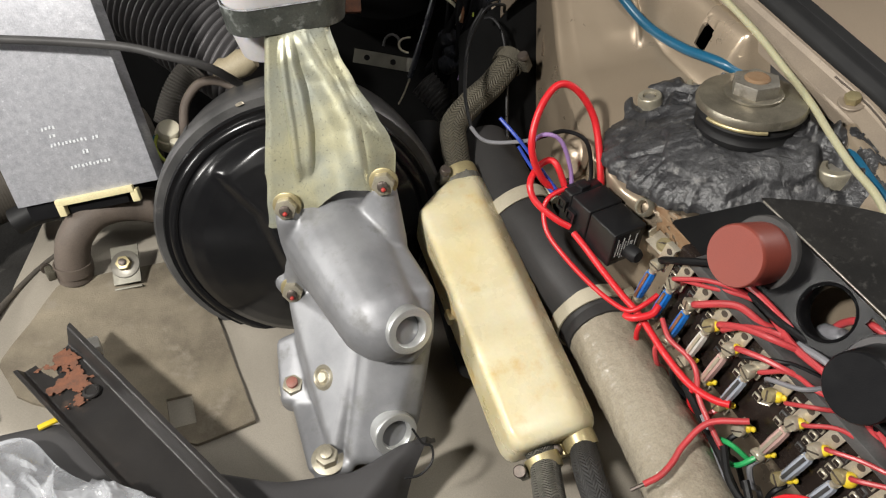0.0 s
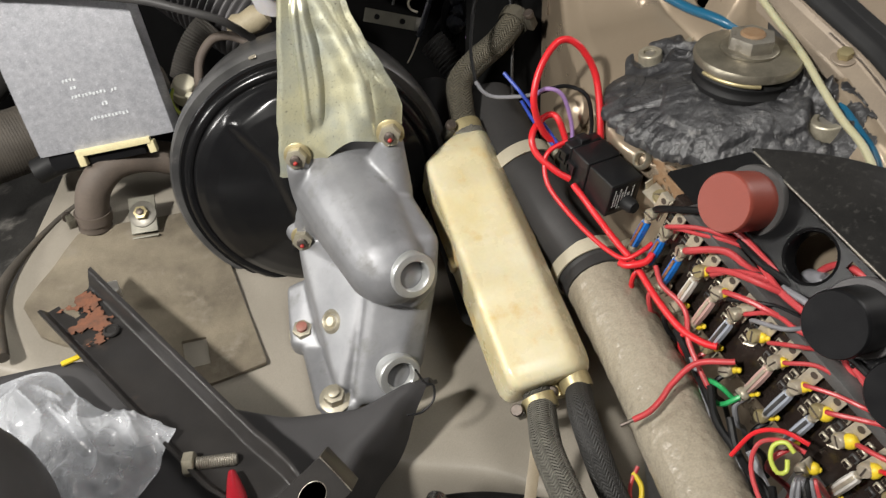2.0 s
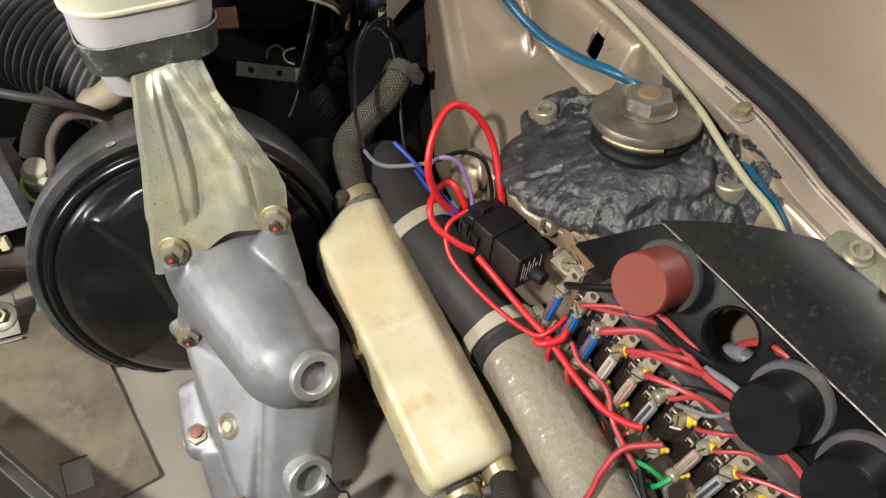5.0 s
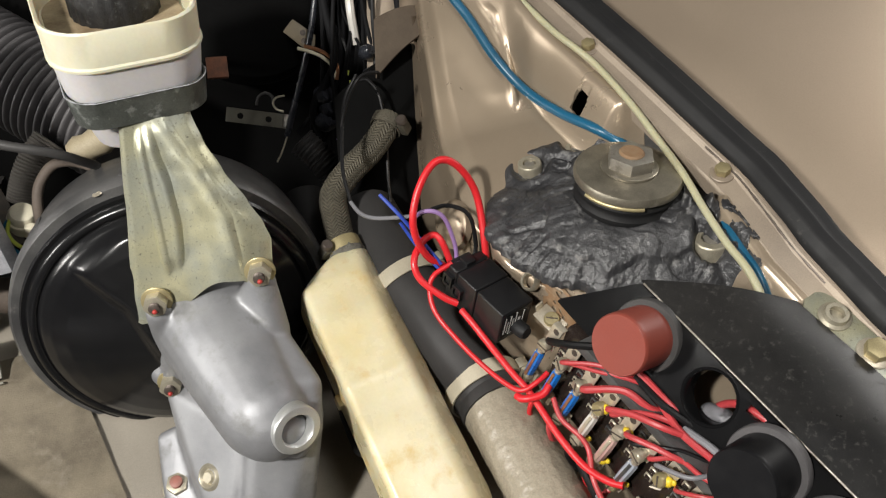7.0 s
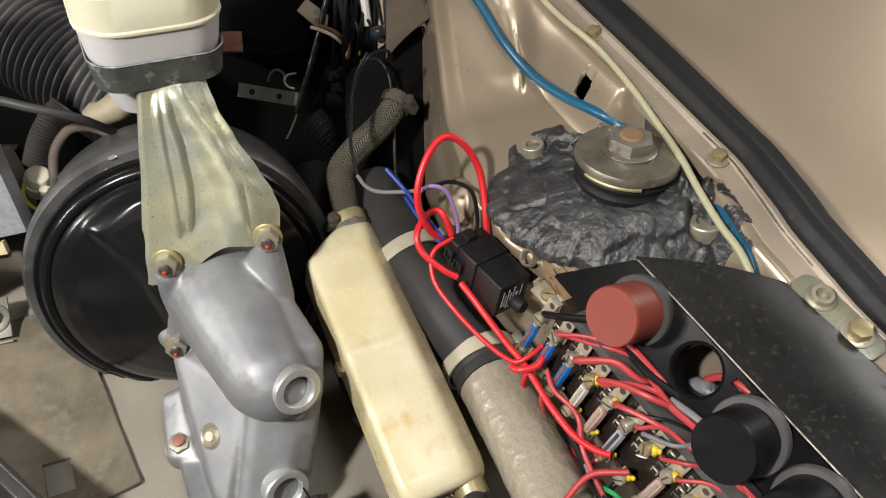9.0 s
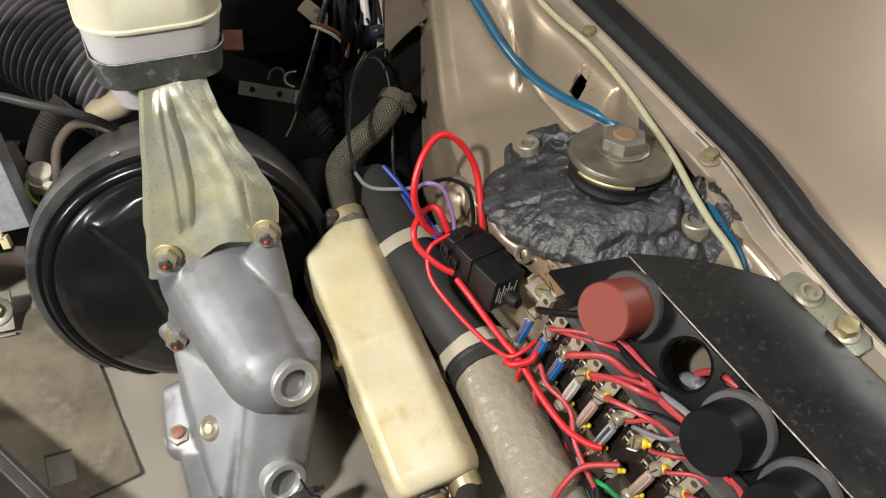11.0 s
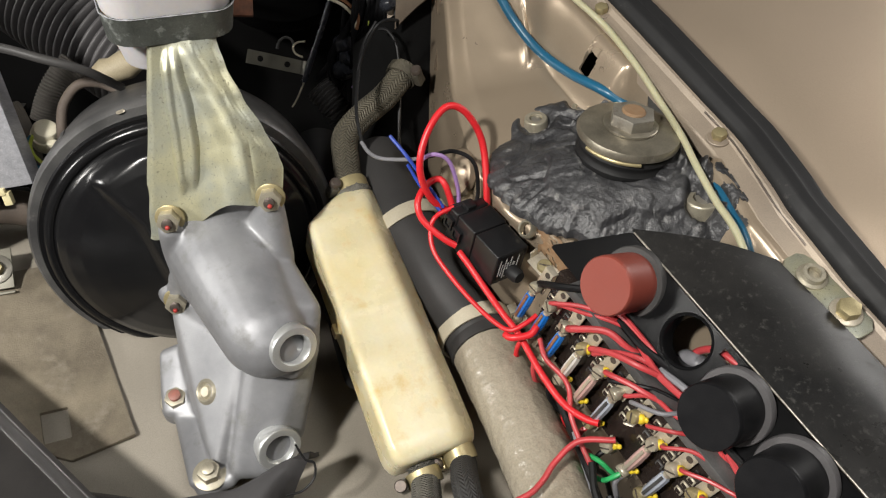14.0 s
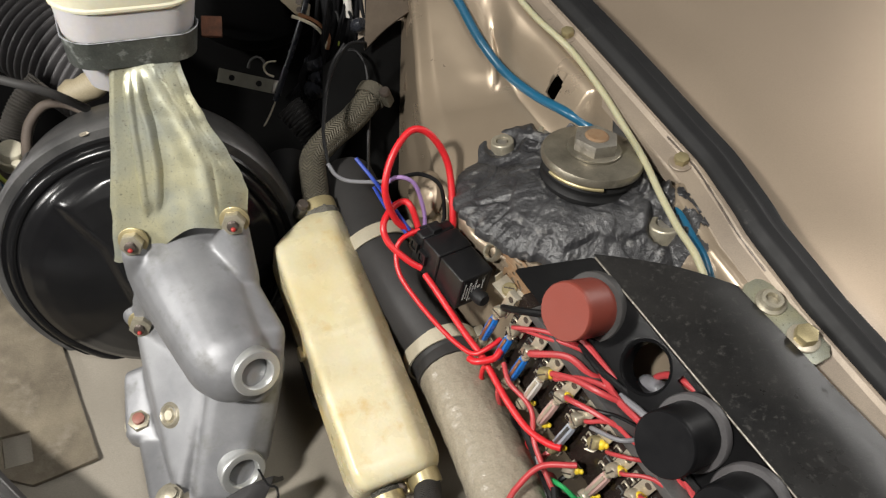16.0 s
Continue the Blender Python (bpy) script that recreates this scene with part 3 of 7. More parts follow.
def sweep(pts, radius, n=12, step=0.004, squash=1.0, rough=0.0):
    """A tube along a rounded line; radius is a number or a function of the length from the start and the whole length."""
    line = smooth_line(pts, step)
    bm = bmesh.new()
    uv = bm.loops.layers.uv.new("UVMap")
    along = [0.0]
    for a, b in zip(line, line[1:]):
        along.append(along[-1] + (b - a).length)
    tan = [(line[min(i + 1, len(line) - 1)] - line[max(i - 1, 0)]).normalized() for i in range(len(line))]
    side = tan[0].orthogonal().normalized()
    rings, coords = [], {}
    for i, c in enumerate(line):
        side = (side - tan[i] * side.dot(tan[i])).normalized()
        up = tan[i].cross(side)
        r = radius(along[i], along[-1]) if callable(radius) else radius
        ring = []
        for k in range(n):
            a = 2 * math.pi * k / n
            q = c + side * (r * math.cos(a)) + up * (r * squash * math.sin(a))
            if rough:
                q += (q - c).normalized() * rough * (noise.noise(q * 190) + 0.6 * noise.noise(q * 420))
            ring.append(bm.verts.new(q))
        rings.append(ring)
    for i, (p, q) in enumerate(zip(rings, rings[1:])):
        for k in range(n):
            j = (k + 1) % n
            f = bm.faces.new((p[k], p[j], q[j], q[k]))
            for lp, (ii, kk) in zip(f.loops, ((i, k), (i, k + 1), (i + 1, k + 1), (i + 1, k))):
                lp[uv].uv = (along[ii], kk / n)
    for ring in (rings[0][::-1], rings[-1]):
        f = bm.faces.new(ring)
    bmesh.ops.recalc_face_normals(bm, faces=bm.faces)
    return bm


def sheet(fn, nu, nv, thick, keep=None):
    """A sheet of real thickness over fn(u, v), which gives a place; keep(u, v) cuts cells out."""
    bm = bmesh.new()
    top = [[Vector(fn(i / nu, j / nv)) for j in range(nv + 1)] for i in range(nu + 1)]
    up = [[None] * (nv + 1) for _ in range(nu + 1)]
    dn = [[None] * (nv + 1) for _ in range(nu + 1)]

    def normal(i, j):
        a = top[min(i + 1, nu)][j] - top[max(i - 1, 0)][j]
        b = top[i][min(j + 1, nv)] - top[i][max(j - 1, 0)]
        c = a.cross(b)
        return c.normalized() if c.length > 1e-12 else Vector((0, 0, 1))

    cells = [(i, j) for i in range(nu) for j in range(nv) if not keep or keep((i + 0.5) / nu, (j + 0.5) / nv)]
    used = {(i + a, j + b) for i, j in cells for a in (0, 1) for b in (0, 1)}
    for i, j in used:
        up[i][j] = bm.verts.new(top[i][j])
        dn[i][j] = bm.verts.new(top[i][j] - normal(i, j) * thick)
    have = set(cells)
    for i, j in cells:
        bm.faces.new((up[i][j], up[i + 1][j], up[i + 1][j + 1], up[i][j + 1]))
        bm.faces.new((dn[i][j], dn[i][j + 1], dn[i + 1][j + 1], dn[i + 1][j]))
        for di, dj, a, b in ((-1, 0, (0, 0), (0, 1)), (1, 0, (1, 1), (1, 0)), (0, -1, (1, 0), (0, 0)), (0, 1, (0, 1), (1, 1))):
            if (i + di, j + dj) not in have:
                p, q = (i + a[0], j + a[1]), (i + b[0], j + b[1])
                bm.faces.new((up[p[0]][p[1]], up[q[0]][q[1]], dn[q[0]][q[1]], dn[p[0]][p[1]]))
    return bm


def ball(c, r, n=10):
    bm = bmesh.new()
    bmesh.ops.create_uvsphere(bm, u_segments=n, v_segments=max(5, n // 2), radius=r)
    bmesh.ops.translate(bm, vec=c, verts=bm.verts)
    return bm


def hull(*spheres):
    """The tight skin round a few balls (x, y, z, r)."""
    bm = join(*[ball(s[:3], s[3], 28) for s in spheres])
    bmesh.ops.convex_hull(bm, **{"input": bm.verts[:]})
    loose = [v for v in bm.verts if not v.link_faces]
    bmesh.ops.delete(bm, geom=loose, context="VERTS")
    return bm


def fused(ob, voxel, rounds=6):
    """Melts the overlapping solids of one part into one rounded casting."""
    a = ob.modifiers.new("melt", "REMESH")
    a.mode, a.voxel_size, a.use_smooth_shade = "VOXEL", voxel, True
    b = ob.modifiers.new("soften", "SMOOTH")
    b.factor, b.iterations = 0.5, rounds
    return ob


def ramp01(x, a, b):
    t = min(max((x - a) / (b - a), 0), 1)
    return t * t * (3 - 2 * t)


def lerp(knots, t):
    """A rounded curve through (t, value) knots."""
    for (a, va), (b, vb) in zip(knots, knots[1:]):
        if t <= b:
            k = ramp01(t, a, b) * 0.4 + min(max((t - a) / (b - a), 0), 1) * 0.6
            return va + (vb - va) * k
    return knots[-1][1]


# ---------------------------------------------------------------- small repeated things
def hex_nut(parent, place, out, af=0.011, h=0.006, washer=0.0085, stud=0.003, stud_h=0.004, mat="nut", stud_mat="stud", name="bolt", turn=0.2, washer_mat="steel"):
    """A hexagon nut on a washer with the end of its stud, as one part with its pieces below it."""
    m = axes(place, out)
    hexa = prism(ngon(6, af / math.sqrt(3), turn), h, 0.0006)
    ob = part(name, put(hexa, m @ Matrix.Translation((0, 0, 0.0012))), mat, parent)
    if washer:
        part("washer", put(lathe([(0, 0), (washer, 0), (washer, 0.001), (washer * 0.94, 0.0014), (0, 0.0014)], 28), m), washer_mat, ob)
    if stud:
        prof = [(0, 0)] + [(stud * (1.0 if i % 2 else 0.88), h + 0.001 + stud_h * i / 7) for i in range(8)] + [(stud * 0.6, h + stud_h + 0.0016), (0, h + stud_h + 0.0016)]
        part("stud", put(lathe(prof, 16), m), stud_mat, ob)
    return ob


def screw_clamp(parent, place, along, radius, screw_dir, width=0.009, mat="brass", band_mat=None):
    """A hose clamp: a thin band with a raised screw housing and a slotted screw."""
    m = axes(place, along, screw_dir)
    w = width / 2
    ring = lathe([(radius, -w), (radius + 0.0012, -w), (radius + 0.0014, 0), (radius + 0.0012, w), (radius, w), (radius, -w)], 36)
    clamp = part("hose_clamp", put(ring, m), band_mat or mat, parent, "brass-coloured screw clamp")
    house = put(box(0.006, 0.012, width * 0.9, 0.0012), m @ Matrix.Translation((radius + 0.004, 0, 0)))
    part("screw_housing", house, mat, clamp)
    head = lathe([(0, 0), (0.0042, 0), (0.0042, 0.003), (0.0036, 0.0038), (0, 0.0038)], 20)
    part("screw", put(head, m @ pose(radius + 0.005, -0.007, 0, 90)), "stud", clamp)
    return clamp


def wire(name, pts, r, mat, label, category="wire", group="", n=8, step=0.002):
    return solid(name, sweep(pts, r, n, step), mat, label, category, group)

# ================================================================ setting
def rail_x(y):
    return 0.2395 - 0.27 * (y - 0.408) - 0.21 * max(y - 0.40, 0) + 0.22 * max(0.345 - y, 0)


def rail_z(y):
    return 1.002 + 0.2 * (y - 0.408) - 0.006 * min(max((0.36 - y) / 0.06, 0), 1)


solid("floor", put(box(6, 6, 0.1, 0), pose(0, 0, -0.05)), "concrete", "grey concrete garage floor", "floor", kind="structure")
solid("ceiling", put(box(6, 6, 0.1, 0), pose(0, 0, 2.95)), "plaster", "plain pale garage ceiling", "ceiling", kind="structure")
for wn, sx, sy, px, py in (("wall_north", 6, 0.1, 0, 2.95), ("wall_south", 6, 0.1, 0, -2.95), ("wall_east", 0.1, 5.8, 2.95, 0), ("wall_west", 0.1, 5.8, -2.95, 0)):
    solid(wn, put(box(sx, sy, 2.9, 0), pose(px, py, 1.45)), "plaster", "plain pale garage wall", "wall", kind="structure")

# bulkhead behind the engine bay, its shade put into the colour
solid("wall_bulkhead", put(box(1.5, 0.03, 0.9, 0.004), pose(-0.45, 0.80, 0.75)), "fire", "bulkhead at the back of the bay, near-black for the deep shade there", "bulkhead", kind="structure")


def pan_z(x, y):
    return 0.777 + 0.12 * (y - 0.36) - 0.10 * (x + 0.15)


def inner_pan(u, v):
    x = -0.345 + 0.49 * u
    front = 0.270 - 0.9 * max(u - 0.72, 0) ** 2 + 0.02 * max(0.72 - u, 0) + 0.04 * ramp01(u, 0.45, 0.0)
    y = front + (0.54 - front) * max(v - 0.12, 0) / 0.88
    z = pan_z(x, y)
    if v < 0.12:
        k = 1 - v / 0.12
        y -= 0.012 * math.sin(k * 1.57)
        z -= 0.045 * (1 - math.cos(k * 1.57))
    z += 0.010 * ramp01(x, -0.02, 0.10) * ramp01(y, 0.36, 0.28) + 0.0012 * noise.noise(Vector((x * 18, y * 18, 0)))
    return x, y, z


solid("chassis_pan", sheet(inner_pan, 70, 50, 0.003), "shelf", "grey-beige painted sheet-metal pan under the brake parts", "body panel", kind="structure", sharp=50)


def left_tower(u, v):
    x = -0.80 + 0.465 * u
    y = 0.20 + 0.56 * v
    z = 0.74 + 0.05 * ramp01(x, -0.55, -0.36) - 0.02 * v
    z += 0.006 * noise.noise(Vector((x * 25, y * 25, 3))) - 0.06 * ramp01(y, 0.34, 0.24)
    return x, y, z


solid("inner_wing_black", sheet(left_tower, 50, 50, 0.004), "undercoat", "black undercoated inner wing, grey with dust", "body panel", kind="structure", sharp=60)


SX, SY = 0.1925, 0.4185


def tower_z(x, y):
    """Height of the inner fender: a flange beside the rail, a soft step down, a gentle fall inwards, and a steep wall towards the back."""
    d = rail_x(y) - x
    z = rail_z(y) - 0.0045 - 0.10 * min(max(d, 0), 0.004) - 0.046 * ramp01(d, 0.004, 0.024) - 0.22 * max(d - 0.024, 0)
    back = max(y - 0.515, 0)
    z = min(z + 0.55 * back * back / (back + 0.02) * ramp01(d, 0.003, 0.02), rail_z(y) - 0.0045)
    return z + (min(z, 0.959) - z) * ramp01(math.hypot(x - SX, y - SY), 0.058, 0.042)


FENDER_EDGE = [(0.20, 0.25), (0.28, 0.215), (0.34, 0.180), (0.385, 0.148), (0.42, 0.120), (0.46, 0.100), (0.55, 0.087), (0.60, 0.083), (0.7, 0.074), (1.0, 0.06)]


WEDGE = [(0.50, 0.158), (0.5297, 0.1375), (0.545, 0.1258), (0.5661, 0.1126), (0.592, 0.0953), (0.70, 0.05)]
FOLD_A = [(0.50, 0.1440), (0.5262, 0.1436), (0.5448, 0.1429), (0.5652, 0.1404), (0.5804, 0.1347), (0.5934, 0.1275), (0.70, 0.07)]
FOLD_B = [(0.50, 0.168), (0.532, 0.1600), (0.5504, 0.1555), (0.5636, 0.1523), (0.5736, 0.1485), (0.70, 0.10)]


def inner_fender(u, v):
    y = 0.24 + 0.56 * v
    left = lerp(FENDER_EDGE, y)
    x0 = rail_x(y) + 0.006
    if u < 0.6:
        k = u / 0.6
        x = x0 + (left - x0) * k
        z = tower_z(x, y) - 0.006 * ramp01(k, 0.85, 1.0)
    else:
        k = (u - 0.6) / 0.4
        x = left - 0.010 * math.sin(k * 1.57)
        z = tower_z(left, y) - 0.006 - 0.22 * k
    if u < 0.6 and y > 0.50:
        # a pressed wedge that runs out to a point, and a soft swage beside it
        l1, l2, l3 = x - lerp(WEDGE, y), x - lerp(FOLD_A, y), x - lerp(FOLD_B, y)
        flange = ramp01(rail_x(y) - x, 0.002, 0.009)
        z += flange * ramp01(y, 0.524, 0.540) * (0.0026 * ramp01(l1, -0.016, 0.010) * ramp01(l2, 0.0032, -0.001) + 0.0022 * math.exp(-(l2 / 0.0030) ** 2))
        z += flange * ramp01(y, 0.524, 0.552) * 0.0048 * (math.exp(-(l3 / 0.0040) ** 2) if l3 < 0 else math.exp(-(l3 / 0.009) ** 2))
    z += 0.0015 * noise.noise(Vector((x * 22, y * 22, 7)))
    return x, y, z


SLOTS = ((0.1815, 0.499, 0.0026, 0.0050, 4),)


def slot_value(x, y, slot):
    """Below 1 inside a slot of the inner fender."""
    cx, cy, rx, ry, p = slot
    return abs((x - cx + 0.48 * (y - cy)) / rx) ** p + abs((y - cy) / ry) ** p


def fender_cut(u, v):
    x, y, _ = inner_fender(u, v)
    return all(slot_value(x, y, s) > 1 for s in SLOTS)


fender_mesh = sheet(inner_fender, 210, 860, 0.002, fender_cut)
for vert in fender_mesh.verts:
    for s in SLOTS:
        if abs(vert.co.x - s[0]) < 0.012 and abs(vert.co.y - s[1]) < 0.012:
            f = slot_value(vert.co.x, vert.co.y, s)
            if 0.25 < f < 1.6 and vert.co.z > 0.93:
                k = f ** (-1 / s[4])
                vert.co.x, vert.co.y = s[0] + (vert.co.x - s[0]) * k, s[1] + (vert.co.y - s[1]) * k
# flat black discs laid on the panel stand for its small dark holes
for cx, cy, rx, ry in ((0.1880, 0.4872, 0.0024, 0.0034), (0.1192, 0.5852, 0.0014, 0.0036), (0.1292, 0.5717, 0.0014, 0.0036), (0.1254, 0.5604, 0.0013, 0.0032)):
    up = Vector(((tower_z(cx - 0.002, cy) - tower_z(cx + 0.002, cy)) / 0.004, (tower_z(cx, cy - 0.002) - tower_z(cx, cy + 0.002)) / 0.004, 1))
    solid("fender_hole_disc", put(lathe([(0, 0.0012), (0.8, 0.0014), (1.0, 0.0008), (1.0, -0.004), (0, -0.004)], 24), axes((cx, cy, tower_z(cx, cy) + 0.0026), up, (0.9, 0.43, 0)) @ Matrix.Diagonal((rx, ry, 1, 1))), "fire", "small oval black disc standing for a hole in the inner fender", "plug", "fender plugs")
solid("inner_fender", fender_mesh, "tan", "champagne-painted inner fender panel with pressed folds", "body panel", kind="structure", sharp=50)


def along_rail(profile, y0, y1, n, thick, wob=0.0):
    def fn(u, v):
        y = y0 + (y1 - y0) * v
        a = u * (len(profile) - 1)
        i = min(int(a), len(profile) - 2)
        dx = profile[i][0] + (profile[i + 1][0] - profile[i][0]) * (a - i)
        dz = profile[i][1] + (profile[i + 1][1] - profile[i][1]) * (a - i)
        return rail_x(y) + dx + wob * noise.noise(Vector((y * 9, u * 2, 5))), y, rail_z(y) + dz + wob * noise.noise(Vector((y * 11, u * 2, 9)))
    return sheet(fn, (len(profile) - 1) * 4, n, thick)


solid("fender_rail", along_rail([(-0.002, -0.012), (-0.0018, -0.0042), (-0.001, -0.0022), (0.004, 0.000), (0.009, 0.002), (0.011, 0.005), (0.0145, 0.006), (0.015, -0.02)], 0.02, 0.95, 120, 0.002, 0.0008),
      "rail", "worn champagne-painted fender rail with chipped edge", "body panel", kind="structure", sharp=30)
solid("fender_seal", along_rail([(0.013, -0.004), (0.013, 0.010), (0.017, 0.015), (0.023, 0.0165), (0.026, 0.0155), (0.034, 0.0155), (0.039, 0.008), (0.040, -0.02)], 0.0, 0.97, 120, 0.002, 0.0012),
      "rubber", "black rubber weather seal along the fender lip", "seal", kind="structure", sharp=60)


def outer_fender(u, v):
    y = -0.25 + 1.3 * v
    d = 0.036 + 0.62 * u
    z = rail_z(y) - 0.034 + 0.050 * (1 - math.exp(-u / 0.16)) - 0.03 * u - 0.55 * max(u - 0.45, 0) ** 2
    return rail_x(y) + d, y, z


solid("outer_fender", sheet(outer_fender, 40, 60, 0.002), "tan_out", "glossy champagne metallic outer fender skin", "body panel", kind="structure", sharp=60)

# ================================================================ strut tower


def sealant():
    bm = bmesh.new()
    n, m = 420, 120
    knots = [(-180, 0.082), (-160, 0.074), (-141, 0.070), (-120, 0.068), (-100, 0.070), (-85, 0.076), (-71, 0.098), (-58, 0.110), (-45, 0.104), (-20, 0.080), (10, 0.046), (40, 0.036), (62, 0.038), (90, 0.056), (115, 0.078), (140, 0.080), (165, 0.080), (180, 0.082)]
    cx, cy = 0.188, 0.428
    grid = []
    for i in range(n):
        a = -180 + 360 * i / n
        R = lerp(knots, a) * (1 + 0.05 * noise.noise(Vector((math.cos(radians(a)) * 5, math.sin(radians(a)) * 5, 1))) + 0.03 * noise.noise(Vector((math.cos(radians(a)) * 17, math.sin(radians(a)) * 17, 1))))
        row = []
        for j in range(1, m + 1):
            k = j / m
            x, y = cx + R * k * math.cos(radians(a)), cy + R * k * math.sin(radians(a))
            base = tower_z(x, y)
            base = min(max(base, 0.951), 0.970)
            high = (0.0095 + 0.004 * ramp01(a, -110, -70) * ramp01(a, 0, -30)) * (1 - k ** 6) - 0.002
            far = math.hypot(x - SX, y - SY)
            q = Vector((x, y, 0))
            warp = q + Vector((noise.noise(q * 18 + Vector((4, 2, 0))), noise.noise(q * 18 + Vector((1, 7, 3))), 0)) * 0.014
            high += 0.0155 * ramp01(far, 0.074, 0.029)
            high += 0.0010 * ramp01(far, 0.047, 0.035)
            # torn slab round the mount, its edge ragged
            edge = 0.052 + 0.010 * noise.noise(warp * 40) + 0.006 * noise.noise(warp * 95)
            high += 0.0034 * ramp01(far, edge + 0.0014, edge - 0.0008) * ramp01(a, 150, 100)
            # hollows where the bolts sit
            for bx, by in ((0.1448, 0.4754), (0.1799, 0.4842), (0.2335, 0.3753)):
                near = math.hypot(x - bx, y - by)
                high += 0.0030 * math.exp(-((near - 0.0150) / 0.0035) ** 2) + (0.005 if bx > 0.2 else 0.0) * ramp01(near, 0.030, 0.016) - 0.001 * ramp01(near, 0.0135, 0.0095)
            rugged = ramp01(a, -75, -35) * ramp01(a, 40, 0)
            t = 2.6 * noise.noise(warp * 30) + 0.8 * noise.noise(warp * 80)
            ledge = math.floor(t) + ramp01(t - math.floor(t), 0.78, 1.0)
            tear = max(0.0, noise.noise(q * 20 + Vector((3, 8, 1))) + 0.2 * rugged) * max(0.0, 0.07 - abs(noise.noise(warp * 30 + Vector((9, 9, 2))))) / 0.07
            streak = 1 - abs(noise.noise(Vector(((x + y) * 40, (y - 0.6 * x) * 260, 5))))
            lump = 0.0034 * noise.noise(q * 20) + (0.0013 + 0.0017 * rugged) * ledge + 0.0009 * noise.noise(q * 110) + 0.0004 * noise.noise(q * 320)
            lump += 0.0016 * streak ** 3 * ramp01(k, 0.72, 0.9) * ramp01(a, -178, -160) * ramp01(a, -55, -90)
            crack = -0.008 * tear + 0.002 * math.exp(-((k - 0.93) / 0.05) ** 2) * ramp01(a, -175, -150) * ramp01(a, -60, -95)
            row.append(bm.verts.new((x, y, base + high + (lump + crack) * (1 - k ** 5))))
        grid.append(row)
    mid = bm.verts.new((cx, cy, min(max(tower_z(cx, cy), 0.951), 0.970) + 0.010))
    for i in range(n):
        p, q = grid[i], grid[(i + 1) % n]
        bm.faces.new((mid, p[0], q[0]))
        for j in range(m - 1):
            bm.faces.new((p[j], p[j + 1], q[j + 1], q[j]))
    rim = [r[-1] for r in grid]
    low = [bm.verts.new(v.co - Vector((0, 0, 0.006))) for v in rim]
    for i in range(n):
        j = (i + 1) % n
        bm.faces.new((rim[i], low[i], low[j], rim[j]))
    bm.faces.new(low[::-1])
    bmesh.ops.recalc_face_normals(bm, faces=bm.faces)
    return bm


solid("strut_sealant", sealant(), "seal", "cracked black sealant smeared over the strut tower, dusty grey", "sealant", sharp=70)

strut = thing("strut_mount", Matrix.Translation((SX, SY, 0.9645)), "strut top mount with worn steel washer, rubber ring and centre nut", "strut mount")
ms = axes((SX - 0.001, SY + 0.001, 0.9730), (-0.02, 0.05, 1)) @ Matrix.Diagonal((0.91, 0.91, 1, 1))
part("rubber_ring", put(lathe([(0, -0.016), (0.031, -0.016), (0.033, -0.004), (0.032, 0.001), (0.0348, 0.004), (0.0352, 0.007), (0.0335, 0.0095), (0.0335, 0.011), (0.0352, 0.014), (0.0345, 0.0165), (0.0325, 0.018), (0, 0.018)], 56), ms), "rubber", strut, "dark ribbed rubber ring")
part("steel_washer", put(lathe([(0, 0.018), (0.034, 0.018), (0.0368, 0.0195), (0.0372, 0.022), (0.0358, 0.0245), (0.030, 0.0255), (0.020, 0.0262), (0.016, 0.0268), (0, 0.0268)], 64), ms), "washer", strut)
part("retaining_clip", put(sweep([(0.0362 * math.cos(radians(a)), 0.0362 * math.sin(radians(a)), 0.0178) for a in range(-156, -86, 6)], 0.0013, 10, 0.002, 1.0), ms), "brass", strut, "bright worn wire clip")
part("inner_washer", put(lathe([(0, 0.0266), (0.0195, 0.0266), (0.0195, 0.0282), (0.0185, 0.0288), (0, 0.0288)], 40), ms), "washer", strut)
part("centre_nut", put(prism(ngon(6, 0.0165, 0.25), 0.0105, 0.0012), ms @ Matrix.Translation((0, 0, 0.0262))), "steel", strut)
part("stud_end", put(lathe([(0, 0.030), (0.0086, 0.030), (0.0086, 0.0372), (0.0074, 0.0382), (0, 0.0382)], 28), ms), "rust_brown", strut)

for bx, by, zz, hd in ((0.1448, 0.4754, 0.9610, 0.3), (0.1799, 0.4842, 0.9660, 0.3), (0.2335, 0.3753, 0.9735, 1.5)):
    b = thing("tower_bolt", axes((bx, by, zz), (-0.2, 0, 1)), "silvery socket-head bolt bedded in black sealant", "bolt", "strut tower bolts")
    mm = axes((bx, by, zz), (-0.2, 0, 1))
    rr = 0.0075 + 0.0022 * hd
    part("head", put(lathe([(rr * 1.06, -0.016), (rr * 1.04, -0.002), (rr * 1.02, 0.0040), (rr, 0.0046), (rr * 0.93, 0.0052), (rr * 0.58, 0.0052), (rr * 0.5, 0.002), (0, 0.002)], 32), mm), "nut", b)
    part("socket_nut", put(prism(ngon(6, rr * 0.5, 0.4), 0.003, 0.0004), mm @ Matrix.Translation((0, 0, 0.0012))), "steel", b)

# rail bolts and front bracket
for ry in (0.524, 0.407):
    b = thing("rail_bolt", Matrix.Translation((rail_x(ry) + 0.004, ry, rail_z(ry))), "small brass-plated hexagon bolt on the fender rail", "bolt", "rail bolts")
    hex_nut(b, (rail_x(ry) + 0.0068, ry, rail_z(ry) - 0.0004), (-0.2, -0.15, 1), 0.0085, 0.0048, 0.0078, 0, 0, "brass", turn=0.5, washer_mat="rail")

